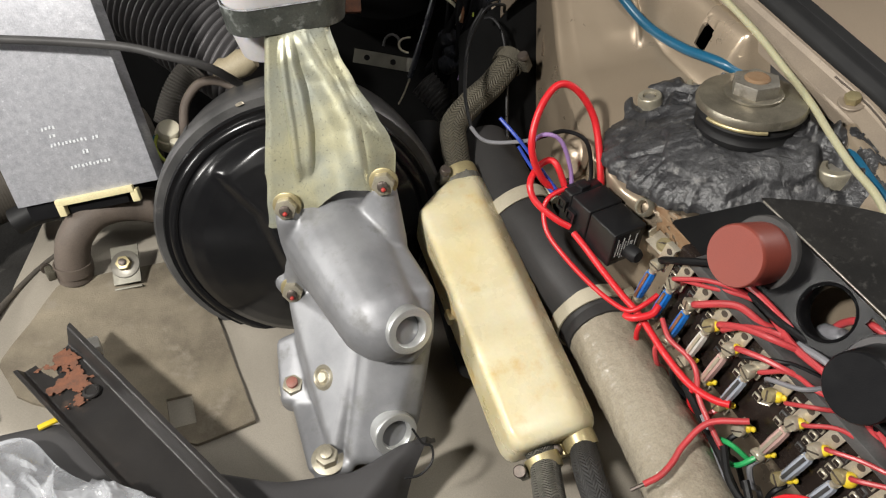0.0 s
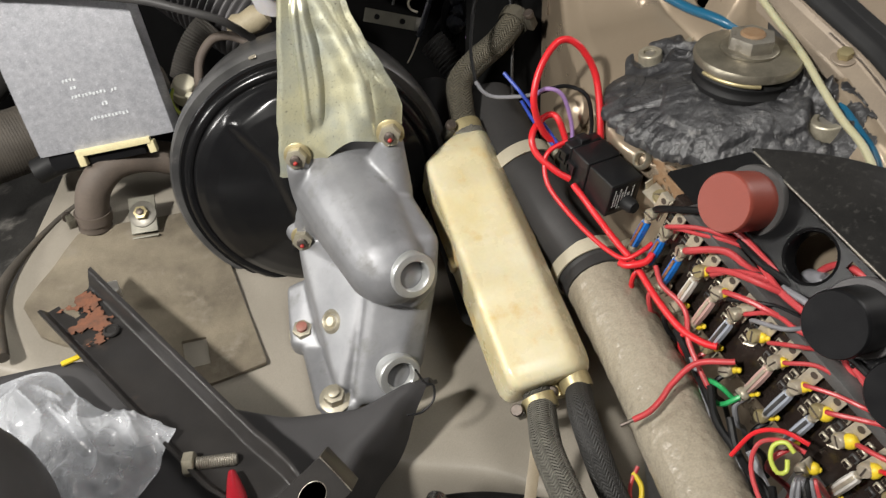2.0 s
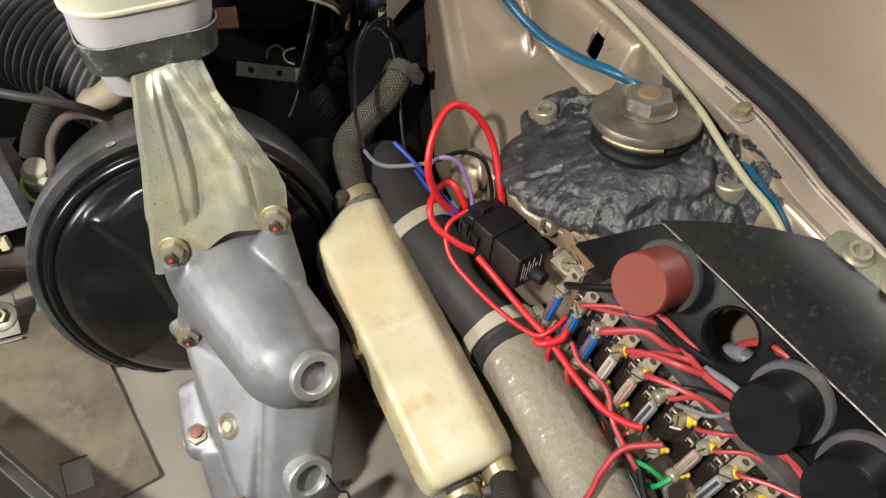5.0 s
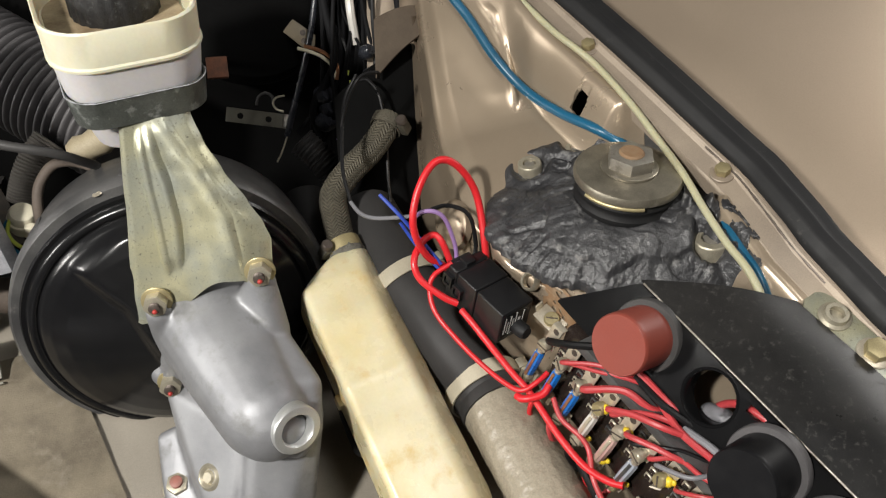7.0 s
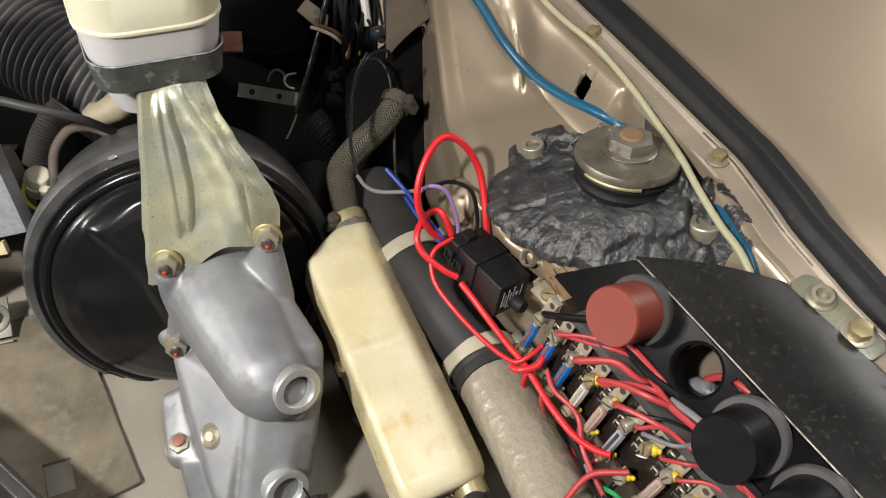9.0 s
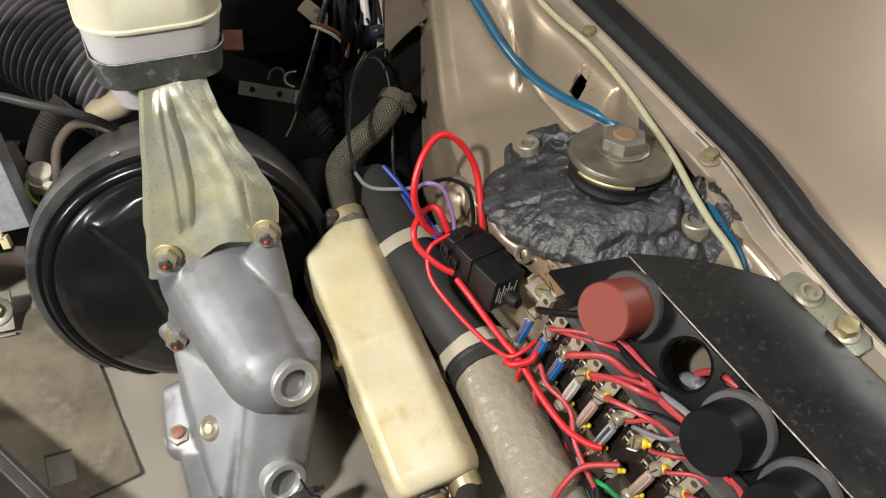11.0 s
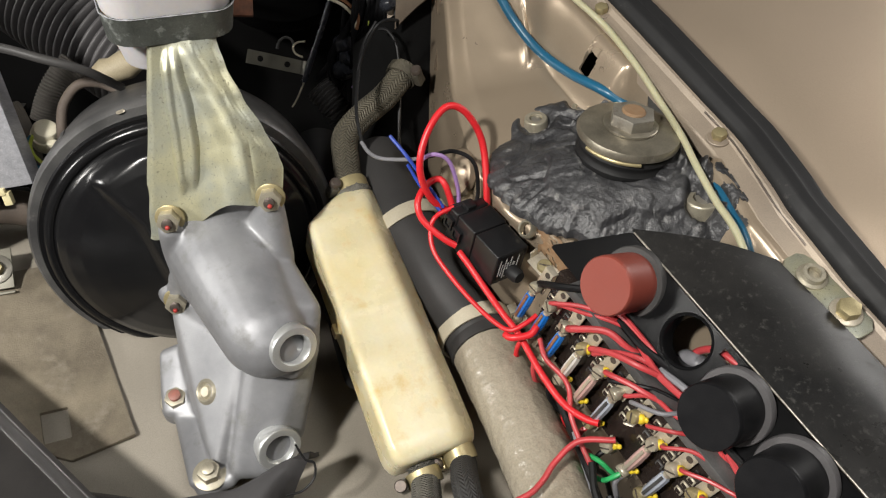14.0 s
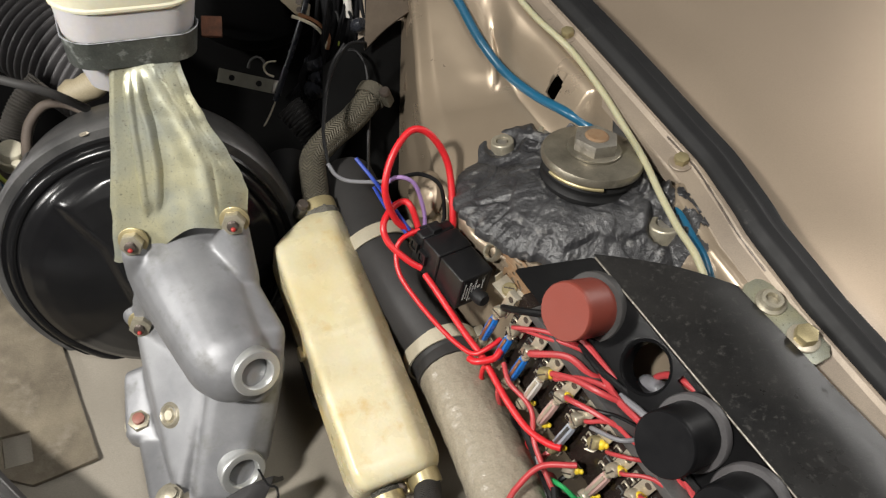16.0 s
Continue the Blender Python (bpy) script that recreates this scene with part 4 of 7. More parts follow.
rb = thing("rail_bracket", Matrix.Translation((0.2795, 0.2945, 0.975)), "galvanised flat bracket with two bolts on the fender rail", "bracket")
mr = axes((0.2795, 0.2945, 0.9750), (-0.12, -0.2, 1), (0.42, -0.89, -0.15))
ov = [(-0.0260, -0.0100), (0.0240, -0.0100), (0.0290, -0.0050), (0.0290, 0.0050), (0.0240, 0.0100), (-0.0260, 0.0100), (-0.0300, 0.0040), (-0.0300, -0.0040)]
part("plate", put(prism(ov, 0.0024, 0.0008), mr), "zinc", rb, "dull galvanised plate")
hex_nut(rb, mr @ Vector((0.0135, 0, 0.0024)), mr.to_3x3() @ Vector((0, 0, 1)), 0.0115, 0.0060, 0.0092, 0, 0, "brass", turn=0.1, washer_mat="contact")
part("nut", put(lathe([(0.0088, 0), (0.0088, 0.0014), (0.0070, 0.0024), (0.0062, 0.0050), (0.0040, 0.0050), (0.0040, 0.0015), (0.0022, 0.002), (0, 0.002)], 28), mr @ Matrix.Translation((-0.0130, 0, 0.0024))), "nut", rb)

# ================================================================ vacuum tubes
wire("vacuum_tube", [(0.080, 0.640, 1.062), (0.0985, 0.6054, 1.0366), (0.1152, 0.5815, 1.0206), (0.1316, 0.5547, 1.0025), (0.1500, 0.5322, 0.9890), (0.1695, 0.5057, 0.9860), (0.1880, 0.4780, 0.9895), (0.205, 0.463, 0.985), (0.2355, 0.418, 0.978), (0.2395, 0.3835, 0.9855), (0.2440, 0.3571, 0.9810), (0.2480, 0.337, 0.9745), (0.254, 0.305, 0.95)], 0.0035, "tube_blue", "glossy blue plastic vacuum tube along the inner fender", "tube", n=14)
wire("vacuum_tube", [(0.120, 0.645, 1.048), (0.1425, 0.597, 1.040), (0.1665, 0.545, 1.030), (0.1800, 0.522, 1.026), (0.1905, 0.505, 1.022), (0.2045, 0.470, 1.014), (0.2145, 0.440, 1.006), (0.222, 0.412, 1.000), (0.2262, 0.385, 0.9945), (0.2315, 0.360, 0.989), (0.238, 0.337, 0.9845), (0.2415, 0.318, 0.974), (0.246, 0.29, 0.94)], 0.0023, "tube_cream", "cream plastic vacuum tube along the fender rail", "tube", n=14)

# ================================================================ front lamp panel with capped sockets
A = Vector((0.178, 0.343, 0.978))
CD = Vector((0.415, -0.905, -0.09)).normalized()
NL = Vector((-0.75, -0.42, 0.5))
NL = (NL - CD * NL.dot(CD)).normalized()
WD = CD.cross(NL).normalized()
if WD.z > 0:
    WD = -WD


def on_face(s, w, out=0.0):
    """A place on the socket face: s along the crease, w down from it."""
    return A + CD * s + WD * w + NL * out


panel = thing("lamp_panel", Matrix.Translation(A), "satin black pressed-steel panel with round openings and a highlight line on its crease", "panel")
T1 = Vector((0.257, 0.318, 0.979)) - A


def top_face(u, v):
    p = A + CD * (0.30 * v) + (T1 + (Vector((0.085, 0.01, -0.012)) - T1) * v * 0.6) * u
    return p + Vector((0, 0, 0.004 * math.sin(u * 3.14) + 0.0007 * noise.noise(p * 30)))


part("top_face", sheet(top_face, 30, 60, 0.0018), "panel_top", panel, "dusty scuffed black top with glossy haze in its colour")
HOLES = [(0.0225, 0.0195), (0.0695, 0.0182), (0.1135, 0.0195), (0.157, 0.0195), (0.200, 0.0195), (0.243, 0.0195)]


def side_face(u, v):
    s = -0.034 + 0.334 * v
    low = 0.047 - 0.0035 * ramp01(s, 0.0, 0.03) + 0.0028 * math.cos((s - 0.0225) / 0.0445 * 2 * math.pi) * ramp01(s, -0.01, 0.01)
    top = 0.001 + 1.28 * max(-s, 0)
    return on_face(s, top + (low - top) * u)


def side_cut(u, v):
    p = Vector(side_face(u, v)) - A
    s, w = p.dot(CD), p.dot(WD)
    if abs(s - 0.0915) < 0.0052 and abs(w - 0.0066) < 0.0021:
        return False
    return all((s - a) ** 2 + (w - b) ** 2 > 0.0146 ** 2 for a, b in HOLES)


part("socket_face", sheet(side_face, 60, 260, 0.0018, side_cut), "panel", panel, sharp=50)
# bright steel line along the fold, painting in its highlight
part("crease", sweep([on_face(0.002, -0.0006, 0.0008), on_face(0.15, -0.0006, 0.0009), on_face(0.298, -0.0006, 0.0008)], 0.0006, 10, 0.02), "steel", panel, "bright line laid on the crease as its highlight")
for k, (a, b) in enumerate(HOLES):
    m = axes(on_face(a, b), NL, CD)
    part("opening_rim", put(lathe([(0.0140, -0.012), (0.0140, -0.0012), (0.0146, 0.0004), (0.0152, 0.0008), (0.0160, 0.0002), (0.0152, -0.012), (0.0140, -0.012)], 48), m), "panel", panel)
for k, (a, b) in enumerate(HOLES):
    if k == 1:
        continue
    m = axes(on_face(a - 0.001 * min(k, 1), b, 0.003 * min(k, 1)), NL + Vector((-0.1, -0.12, -0.12)), CD)
    red = k == 0
    cap = thing("socket_cap", m, "brick-red plastic cap plugged in the black panel" if red else "black plastic cap plugged in the black panel", "cap", "socket caps")
    rr = 0.0174
    part("cap_body", put(lathe([(rr * 1.0, -0.012), (rr, 0.026), (rr * 0.985, 0.0282), (rr * 0.95, 0.029), (rr * 0.5, 0.0288), (0, 0.0288)], 56), m), "red_cap" if red else "plastic", cap)
    part("gasket", put(lathe([(rr, -0.002), (rr * 1.21, -0.002), (rr * 1.21, 0.0022), (rr * 1.18, 0.0030), (rr, 0.0030), (rr, -0.002)], 48), m), "corr" if red else "duct", cap, "dull grey rubber gasket")

wire("red_lead", [on_face(0.068, 0.034, -0.030), on_face(0.073, 0.022, -0.018), on_face(0.081, 0.012, -0.0085), on_face(0.0915, 0.0072, -0.0055), on_face(0.102, 0.0060, -0.0060)], 0.0022, "w_red_old", "red lead behind the black panel's round opening", "wire", "", 10)
# ================================================================ fuse board
F0 = Vector((0.1340, 0.3507, 0.9219))
FP = Vector((0.00741, -0.01528, -0.00185))
FA = Vector((-0.15, 0.15, -0.97)).normalized()
FN = FP.cross(FA).normalized()
if FN.x > 0:
    FN = -FN
board = thing("fuse_board", Matrix.Translation(F0 + FP * 6), "brown-black fuse board with rows of tinned spring contacts", "fuse board")
mb = axes(F0 + FP * 7.45 + FA * 0.012 - FN * 0.009, FN, FP)
part("base", put(box(0.0175 * 13.9, 0.062, 0.008, 0.0015), mb), "board", board)
part("edge_strip", put(box(0.0175 * 13, 0.007, 0.011, 0.001), axes(F0 + FP * 7.6 - FA * 0.0195 - FN * 0.006, FN, FP)), "drum", board, "dull grey edge strip")
for i in range(14):
    for c in range(4):
        q = F0 + FP * (i + 0.52) + FA * (-0.004 + 0.0072 * c) - FN * 0.0047
        rim = part("slot_frame", put(box(0.0052, 0.0040, 0.0012, 0.0003, 1), axes(q, FN, FP)), "contact" if (i * 3 + c) % 4 else "drum", board)
        part("slot", put(box(0.0034, 0.0024, 0.0014, 0), axes(q + FN * 0.0002, FN, FP)), "board", rim)
KINDS = ["blue", "blue", "blue", "white", "pink", "grey", "none", "pink", "grey", "grey", "none", "white", "pink"]
for i, kind in enumerate(KINDS):
    q = F0 + FP * i
    for end in (0, 1):
        c = q + FA * (0.0375 if end else 0.0)
        sg = 1 if end else -1
        m = Matrix.Translation(c - FN * 0.004) @ Matrix((FP.normalized(), FA, FN)).transposed().to_4x4()
        long = 0.0205 if not end else 0.0130
        bend = join(put(box(0.0086, long, 0.0013, 0.0004), Matrix.Translation((0, (long / 2 - 0.0045) * sg, 0.0030))), put(box(0.0086, 0.0012, 0.0046, 0.0004), Matrix.Translation((0, (long - 0.0050) * sg, 0.0012))))
        tab = part("contact", put(bend, m), "contact", board)
        painted = i > 2 and not (i == 5 and not end)
        metal = "nut" if not painted else ("brass" if (i + end) % 3 == 0 else "contact")
        tilt = m @ Matrix.Translation((-0.0006, 0.0008 * sg, 0.0026)) @ pose(0, 0, 0, 7 * math.sin(i * 2.3 + end), 7 * math.cos(i * 1.7 + 2 * end), 0)
        screw = part("screw", put(lathe([(0, 0), (0.0030, 0), (0.0030, 0.0036), (0.0042, 0.0038), (0.0043, 0.0066), (0.0035, 0.0078), (0, 0.0080)], 20), tilt), metal, tab)
        part("screw_slot", put(box(0.0070, 0.0010, 0.0006, 0), tilt @ pose(0, 0, 0.0079, 0, 0, 40 * i + 70 * end)), "stud", screw)
        if painted:
            dab = join(put(ball((0, 0, 0), 0.0032 + (0.0012 if i > 8 else 0.0) - 0.0004 * end, 12), Matrix.Diagonal((1.0, 1.15, 0.85, 1))), put(ball((0.0022, -0.0016, -0.0012), 0.0018, 10), Matrix.Diagonal((1, 1.2, 0.8, 1))))
            part("paint_mark", put(dab, m @ Matrix.Translation((0.0020, -0.0026 + 0.0008 * math.sin(i * 3.1), 0.0060 - 0.0012 * end))), "yellow", tab, "dab of yellow paint")
        leaf = sweep([(0, 0.0020 * sg, 0.0036), (0, -0.0030 * sg, 0.0040), (0, -0.0052 * sg, 0.0056), (0, -0.0062 * sg, 0.0080), (0, -0.0058 * sg, 0.0092)], 0.0034, 12, 0.0012, 0.16)
        part("spring_leaf", put(leaf, m), "contact", tab)
        if not end:
            part("wire_hole", put(lathe([(0, 0.0), (0.0022, 0.0), (0.0022, 0.0004), (0, 0.0004)], 14), m @ Matrix.Translation((0.0006, -0.0125, 0.0036))), "stud", tab)
    if kind != "none":
        f = thing("fuse", axes(q + FA * 0.019, FN, FA), {"blue": "bright blue ceramic fuse with a copper strip", "white": "white ceramic fuse in spring contacts", "pink": "faded pink fuse in spring contacts", "grey": "clear blue-grey fuse in spring contacts"}[kind], "fuse", "fuses on the board")
        m = axes(q + FA * 0.019 + FN * 0.004, FA, FN)
        part("fuse_body", put(lathe([(0, -0.0135), (0.0020, -0.0135), (0.0032, -0.0112), (0.0035, 0), (0.0032, 0.0112), (0.0018, 0.0135), (0, 0.0135)], 8), m), "fuse_" + kind, f)
        part("fuse_strip", put(box(0.0012, 0.0020, 0.0240, 0.0003), m @ Matrix.Translation((0.0031, 0, 0))), "copper" if kind == "blue" else ("drum" if kind == "grey" else "contact"), f)
        for zz in (-0.0138, 0.0138):
            part("fuse_tip", put(lathe([(0, -0.0014), (0.0024, -0.0012), (0.0024, 0.0012), (0, 0.0014)], 10), m @ Matrix.Translation((0, 0, zz))), "contact", f)

# ================================================================ relay
U = Vector((0.516, -0.854, -0.067)).normalized()
V = Vector((0.853, 0.52, -0.045))
V = (V - U * V.dot(U)).normalized()
Wd = U.cross(V).normalized()
RC = Vector((0.1092, 0.3721, 0.9254))
rm = Matrix.Translation(RC) @ Matrix((U, V, Wd)).transposed().to_4x4()
relay = thing("relay", rm, "black plastic relay in its socket with printed label and metal tab", "relay")


def relay_block(x0, x1, grow, z0, z1, bevel=0.0014):
    """A block of the relay: x0 to x1 along it, its sides standing out by grow."""
    return put(box(x1 - x0, 0.0268 + 2 * grow, z1 - z0, bevel, 3), rm @ Matrix.Translation(((x0 + x1) / 2, 0.0134, (z0 + z1) / 2)))


part("case", relay_block(-0.0247, 0.0, 0.0, -0.0275, 0.0), "relay_black", relay)
part("case_groove", relay_block(-0.0256, -0.0240, -0.0010, -0.0265, -0.0012, 0.0003), "w_black", relay, "dark parting groove")
part("case_step", relay_block(-0.0441, -0.0252, 0.0006, -0.0285, 0.0006), "relay_black", relay)
part("case_groove", relay_block(-0.0450, -0.0436, -0.0010, -0.0265, -0.0010, 0.0003), "w_black", relay, "dark parting groove")
part("socket", join(relay_block(-0.0535, -0.0446, 0.0004, -0.0280, 0.0002, 0.0018), relay_block(-0.0600, -0.0525, -0.0035, -0.0250, -0.0040, 0.0022),
                    put(box(0.008, 0.008, 0.004, 0.001), rm @ Matrix.Translation((-0.0490, 0.0120, 0.0015)))), "relay_black", relay)
for lx, lz in ((-0.0500, -0.0100), (-0.0400, -0.0135)):
    latch = part("latch", put(plate_with_hole(box_reach(0.0085, 0.0100), (0, 0), 0.0026, 0.0030, 0.0030, 32, 0.0, True), rm @ Matrix.Translation((lx, -0.0004, lz)) @ pose(0, 0, 0, 90)), "relay_black", relay)
    part("latch_hook", put(box(0.0036, 0.0026, 0.0046, 0.0006), rm @ Matrix.Translation((lx, -0.0016, lz))), "relay_black", latch)
lab = part("label_plate", put(box(0.0005, 0.0205, 0.0215, 0.0002), rm @ Matrix.Translation((0.0002, 0.0125, -0.0120))), "w_black", relay, "black printed label")
for k, (yy, ln, wd, off) in enumerate(((0.0040, 0.0185, 0.0008, 0.0), (0.0062, 0.0130, 0.0007, 0.002), (0.0085, 0.0165, 0.0010, 0.0005), (0.0108, 0.0120, 0.0010, 0.002), (0.0131, 0.0150, 0.0009, -0.001), (0.0160, 0.0110, 0.0020, 0.003), (0.0195, 0.0180, 0.0007, 0.0))):
    z = -0.0120 - off + ln / 2
    rnd = random.Random(60 + k)
    while z > -0.0120 - off - ln / 2:
        step = rnd.uniform(0.0014, 0.0034) if wd > 0.0008 else ln
        part("print_mark", put(box(0.0003, wd, step * 0.8, 0), rm @ Matrix.Translation((0.0005, yy, z - step / 2))), "label", lab)
        z -= step
tabm = axes((0.1421, 0.3770, 0.9138), (-0.22, -0.30, 0.93), (0.516, -0.854, -0.10))
tab = part("metal_tab", put(join(box(0.0200, 0.0120, 0.0011, 0.0004), put(box(0.0011, 0.0060, 0.0130, 0.0004), Matrix.Translation((-0.0100, 0.0, 0.0015)))), tabm), "contact", relay, "bent bright metal tab")
part("tab_screw", put(lathe([(0, 0), (0.0052, 0), (0.0052, 0.0014), (0.0044, 0.0026), (0.0012, 0.0030), (0.0010, 0.0022), (0, 0.0022)], 24), tabm @ pose(0.001, 0.0005, 0.0005)), "brass", tab, "brass screw head")
part("tab_screw_slot", put(box(0.0074, 0.0009, 0.0006, 0), tabm @ pose(0.001, 0.0005, 0.0032, 0, 0, 40)), "stud", tab)
# ================================================================ wires at relay and fuse board
wire("relay_wire", [(0.108, 0.424, 0.912), (0.108, 0.432, 0.930), (0.103, 0.452, 0.960), (0.089, 0.457, 0.981), (0.075, 0.455, 0.985), (0.063, 0.443, 0.972), (0.059, 0.431, 0.952), (0.068, 0.429, 0.928), (0.084, 0.432, 0.912)], 0.0025, "w_red", "bright red wire looped high above the black relay", "wire", "relay wires", 12)
wire("relay_wire", [(0.086, 0.428, 0.916), (0.0790, 0.4380, 0.9320), (0.0735, 0.4415, 0.9348), (0.0652, 0.4356, 0.9334), (0.0590, 0.4236, 0.9286), (0.0625, 0.4148, 0.9199), (0.0763, 0.4058, 0.9117), (0.086, 0.402, 0.908)], 0.0024, "w_red", "bright red wire curling out of the relay socket", "wire", "relay wires", 12)
wire("relay_wire", [(0.084, 0.422, 0.926), (0.0717, 0.4154, 0.9227), (0.0681, 0.4098, 0.9149), (0.0709, 0.3977, 0.9052), (0.0834, 0.3799, 0.8969), (0.0973, 0.3613, 0.8922), (0.1092, 0.3471, 0.8906), (0.1181, 0.3394, 0.8921), (0.1288, 0.3416, 0.8978), (0.1347, 0.3451, 0.9005)], 0.0017, "w_red", "thin red wire running down to the fuse board", "wire", "relay wires", 10)
wire("feed_wire", [(0.0880, 0.3980, 0.9060), (0.0936, 0.3891, 0.9032), (0.1032, 0.3739, 0.8973), (0.1149, 0.3531, 0.8923), (0.1238, 0.3380, 0.8894), (0.1355, 0.3095, 0.8840), (0.1460, 0.2903, 0.8808), (0.1566, 0.2776, 0.8827), (0.1640, 0.2720, 0.8855)], 0.0023, "w_red", "thick red wire along the fuse board", "wire", "fuse board wires", 12)
wire("feed_wire", [(0.1140, 0.3360, 0.8920), (0.1176, 0.3315, 0.8939), (0.1287, 0.3312, 0.8975), (0.1333, 0.3352, 0.9013), (0.1392, 0.3413, 0.9019)], 0.0024, "w_red", "short red wire looped at the first fuse", "wire", "fuse board wires", 12)
wire("loose_wire", [(0.112, 0.236, 0.8610), (0.121, 0.239, 0.8650), (0.129, 0.246, 0.8680), (0.136, 0.254, 0.8725), (0.150, 0.262, 0.882), (0.170, 0.258, 0.889)], 0.0019, "w_red_old", "loose red wire with bare end lying over the grey pipe", "wire", "", 10)
wire("wire_end", [(0.105, 0.2345, 0.8575), (0.112, 0.236, 0.8610)], 0.0012, "stud", "bare dark copper end of the loose red wire", "wire")
for k, (s0, col, r0) in enumerate(((1.0, "w_red_old", 0.0021), (1.2, "w_red_old", 0.0018), (2.2, "w_red_old", 0.0032), (3.2, "w_red_old", 0.0028), (3.4, "w_red_old", 0.0025), (4.2, "w_red_old", 0.0025), (4.5, "w_black", 0.002), (5.2, "w_red_old", 0.002), (5.5, "w_grey", 0.002), (6.4, "w_red_old", 0.0018), (7.2, "w_red_old", 0.0018), (8.1, "w_red_old", 0.0018), (9.1, "w_red_old", 0.002), (10.3, "w_red_old", 0.002), (11.2, "w_red", 0.0018))):
    q = F0 + FP * s0
    rnd = random.Random(k)
    j = lambda a: rnd.uniform(-a, a)
    wire("fuse_lead", [q + FA * -0.004 + FN * 0.001, q + FA * -0.012 + FN * (0.008 + j(0.003)) + FP * 0.15, q + FP * (0.8 + j(0.2)) + FA * (-0.021 + j(0.003)) + FN * (0.003 + j(0.004)), q + FP * (1.7 + j(0.3)) + FA * (-0.024 + j(0.004)) - FN * (0.006 + j(0.004)), q + FP * (2.6 + j(0.4)) + FA * (-0.02 + j(0.006)) - FN * 0.022], r0 * 0.68, col, "red insulated lead bent over the edge of the fuse board" if "red" in col else "grey insulated lead bent over the edge of the fuse board", "wire", "fuse leads", 9)
for k in range(9):
    rnd = random.Random(40 + k)
    q = F0 + FP * (1.9 + 1.1 * k)
    col = ("w_red_old", "w_black", "w_red_old", "w_grey", "w_red_old", "w_black")[k % 6]
    wire("loom_wire", [q + FA * -0.026 - FN * 0.012, q + FP * 1.2 + FA * (-0.028 + rnd.uniform(-0.005, 0.005)) - FN * (0.008 + rnd.uniform(0, 0.006)), q + FP * 2.6 + FA * (-0.024 + rnd.uniform(-0.005, 0.005)) - FN * (0.012 + rnd.uniform(0, 0.006)), q + FP * 4.0 + FA * -0.018 - FN * 0.025], 0.0021, col, "loom wire lying behind the fuse board", "wire", "loom wires", 8)
for k in range(10):
    rnd = random.Random(70 + k)
    q = F0 + FP * (0.8 + 1.05 * k) + FA * 0.042
    col = ("w_red", "w_red_old", "w_black", "w_red", "w_red_old", "w_black", "w_grey", "w_black", "w_red_old", "w_grey")[k]
    wire("board_wire", [q - FN * 0.001, q + FA * 0.006 + FN * 0.006, q + FA * (0.016 + rnd.uniform(0, 0.006)) + FP * rnd.uniform(0.1, 0.5) + FN * 0.004, q + FA * 0.03 + FP * rnd.uniform(0.5, 1.0) - FN * 0.006, q + FA * 0.048 + FP * 1.2 - FN * 0.012], 0.0018, col, "lead from the lower row of fuse contacts", "wire", "lower fuse leads", 8)
q = F0 + FP * 7 + FA * 0.036
wire("green_wire", [q, q + FN * 0.008 + FA * 0.006, q + FA * 0.016 + FN * 0.012 - FP * 0.2, q + FA * 0.022 + FN * 0.012 - FP * 0.9, q + FA * 0.014 + FN * 0.012 - FP * 1.2, q + FA * 0.008 + FN * 0.010 - FP * 0.7, q + FA * 0.014 + FN * 0.002 + FP * 0.1], 0.0016, "w_green", "green wire curled in a loop below the fuses", "wire", "", 8)
for k in range(6):
    rnd = random.Random(300 + k)
    wire("grey_lead", [F0 + FP * (10.2 + 0.25 * k) + FA * 0.042, (0.180 + 0.002 * k, 0.180, 0.893), (0.178 + 0.003 * k, 0.170 + rnd.uniform(-0.004, 0.004), 0.882), (0.174 + 0.003 * k, 0.155, 0.872), (0.172 + 0.004 * k, 0.12, 0.85)], 0.0013, ("w_grey", "w_grey", "w_grey", "w_black", "w_grey", "w_red_old")[k], "pale insulated lead hanging from the lower fuse contacts", "wire", "hanging leads", 8)
wire("lime_wire", [(0.176 + 0.62 * (x - 0.176), 0.192 + 0.62 * (y - 0.192), 0.895 + 0.62 * (z - 0.895)) for x, y, z in ((0.184, 0.192, 0.902), (0.178, 0.199, 0.906), (0.170, 0.200, 0.900), (0.168, 0.193, 0.891), (0.173, 0.184, 0.884), (0.180, 0.184, 0.886), (0.181, 0.191, 0.893))], 0.0013, "w_lime", "yellow-green wire curled in a loop at the fuse board", "wire", "", 10)
wire("red_lead", [(0.190, 0.196, 0.893), (0.180, 0.203, 0.893), (0.169, 0.204, 0.888), (0.166, 0.194, 0.876), (0.171, 0.170, 0.868), (0.18, 0.15, 0.86)], 0.0013, "w_red_old", "red lead running down beside the grey pipe", "wire", "hanging leads", 8)
wire("red_lead", [(0.192, 0.199, 0.896), (0.180, 0.207, 0.896), (0.168, 0.210, 0.889), (0.16, 0.208, 0.87)], 0.0013, "w_red", "red lead tucked under the fuse board", "wire", "hanging leads", 8)
for k in range(7):
    rnd = random.Random(330 + k)
    y0 = 0.30 - 0.022 * k
    wire("dark_lead", [(0.148 + 0.006 * k, y0, 0.868), (0.150 + 0.006 * k + rnd.uniform(-0.004, 0.004), y0 - 0.02, 0.862 + rnd.uniform(-0.006, 0.006)), (0.158 + 0.006 * k, y0 - 0.045, 0.858 + rnd.uniform(-0.006, 0.006)), (0.168 + 0.006 * k, y0 - 0.075, 0.85)], 0.0024, ("w_black", "w_grey", "w_black")[k % 3], "dark loom lead between pipe and fuse board", "wire", "dark leads", 8)
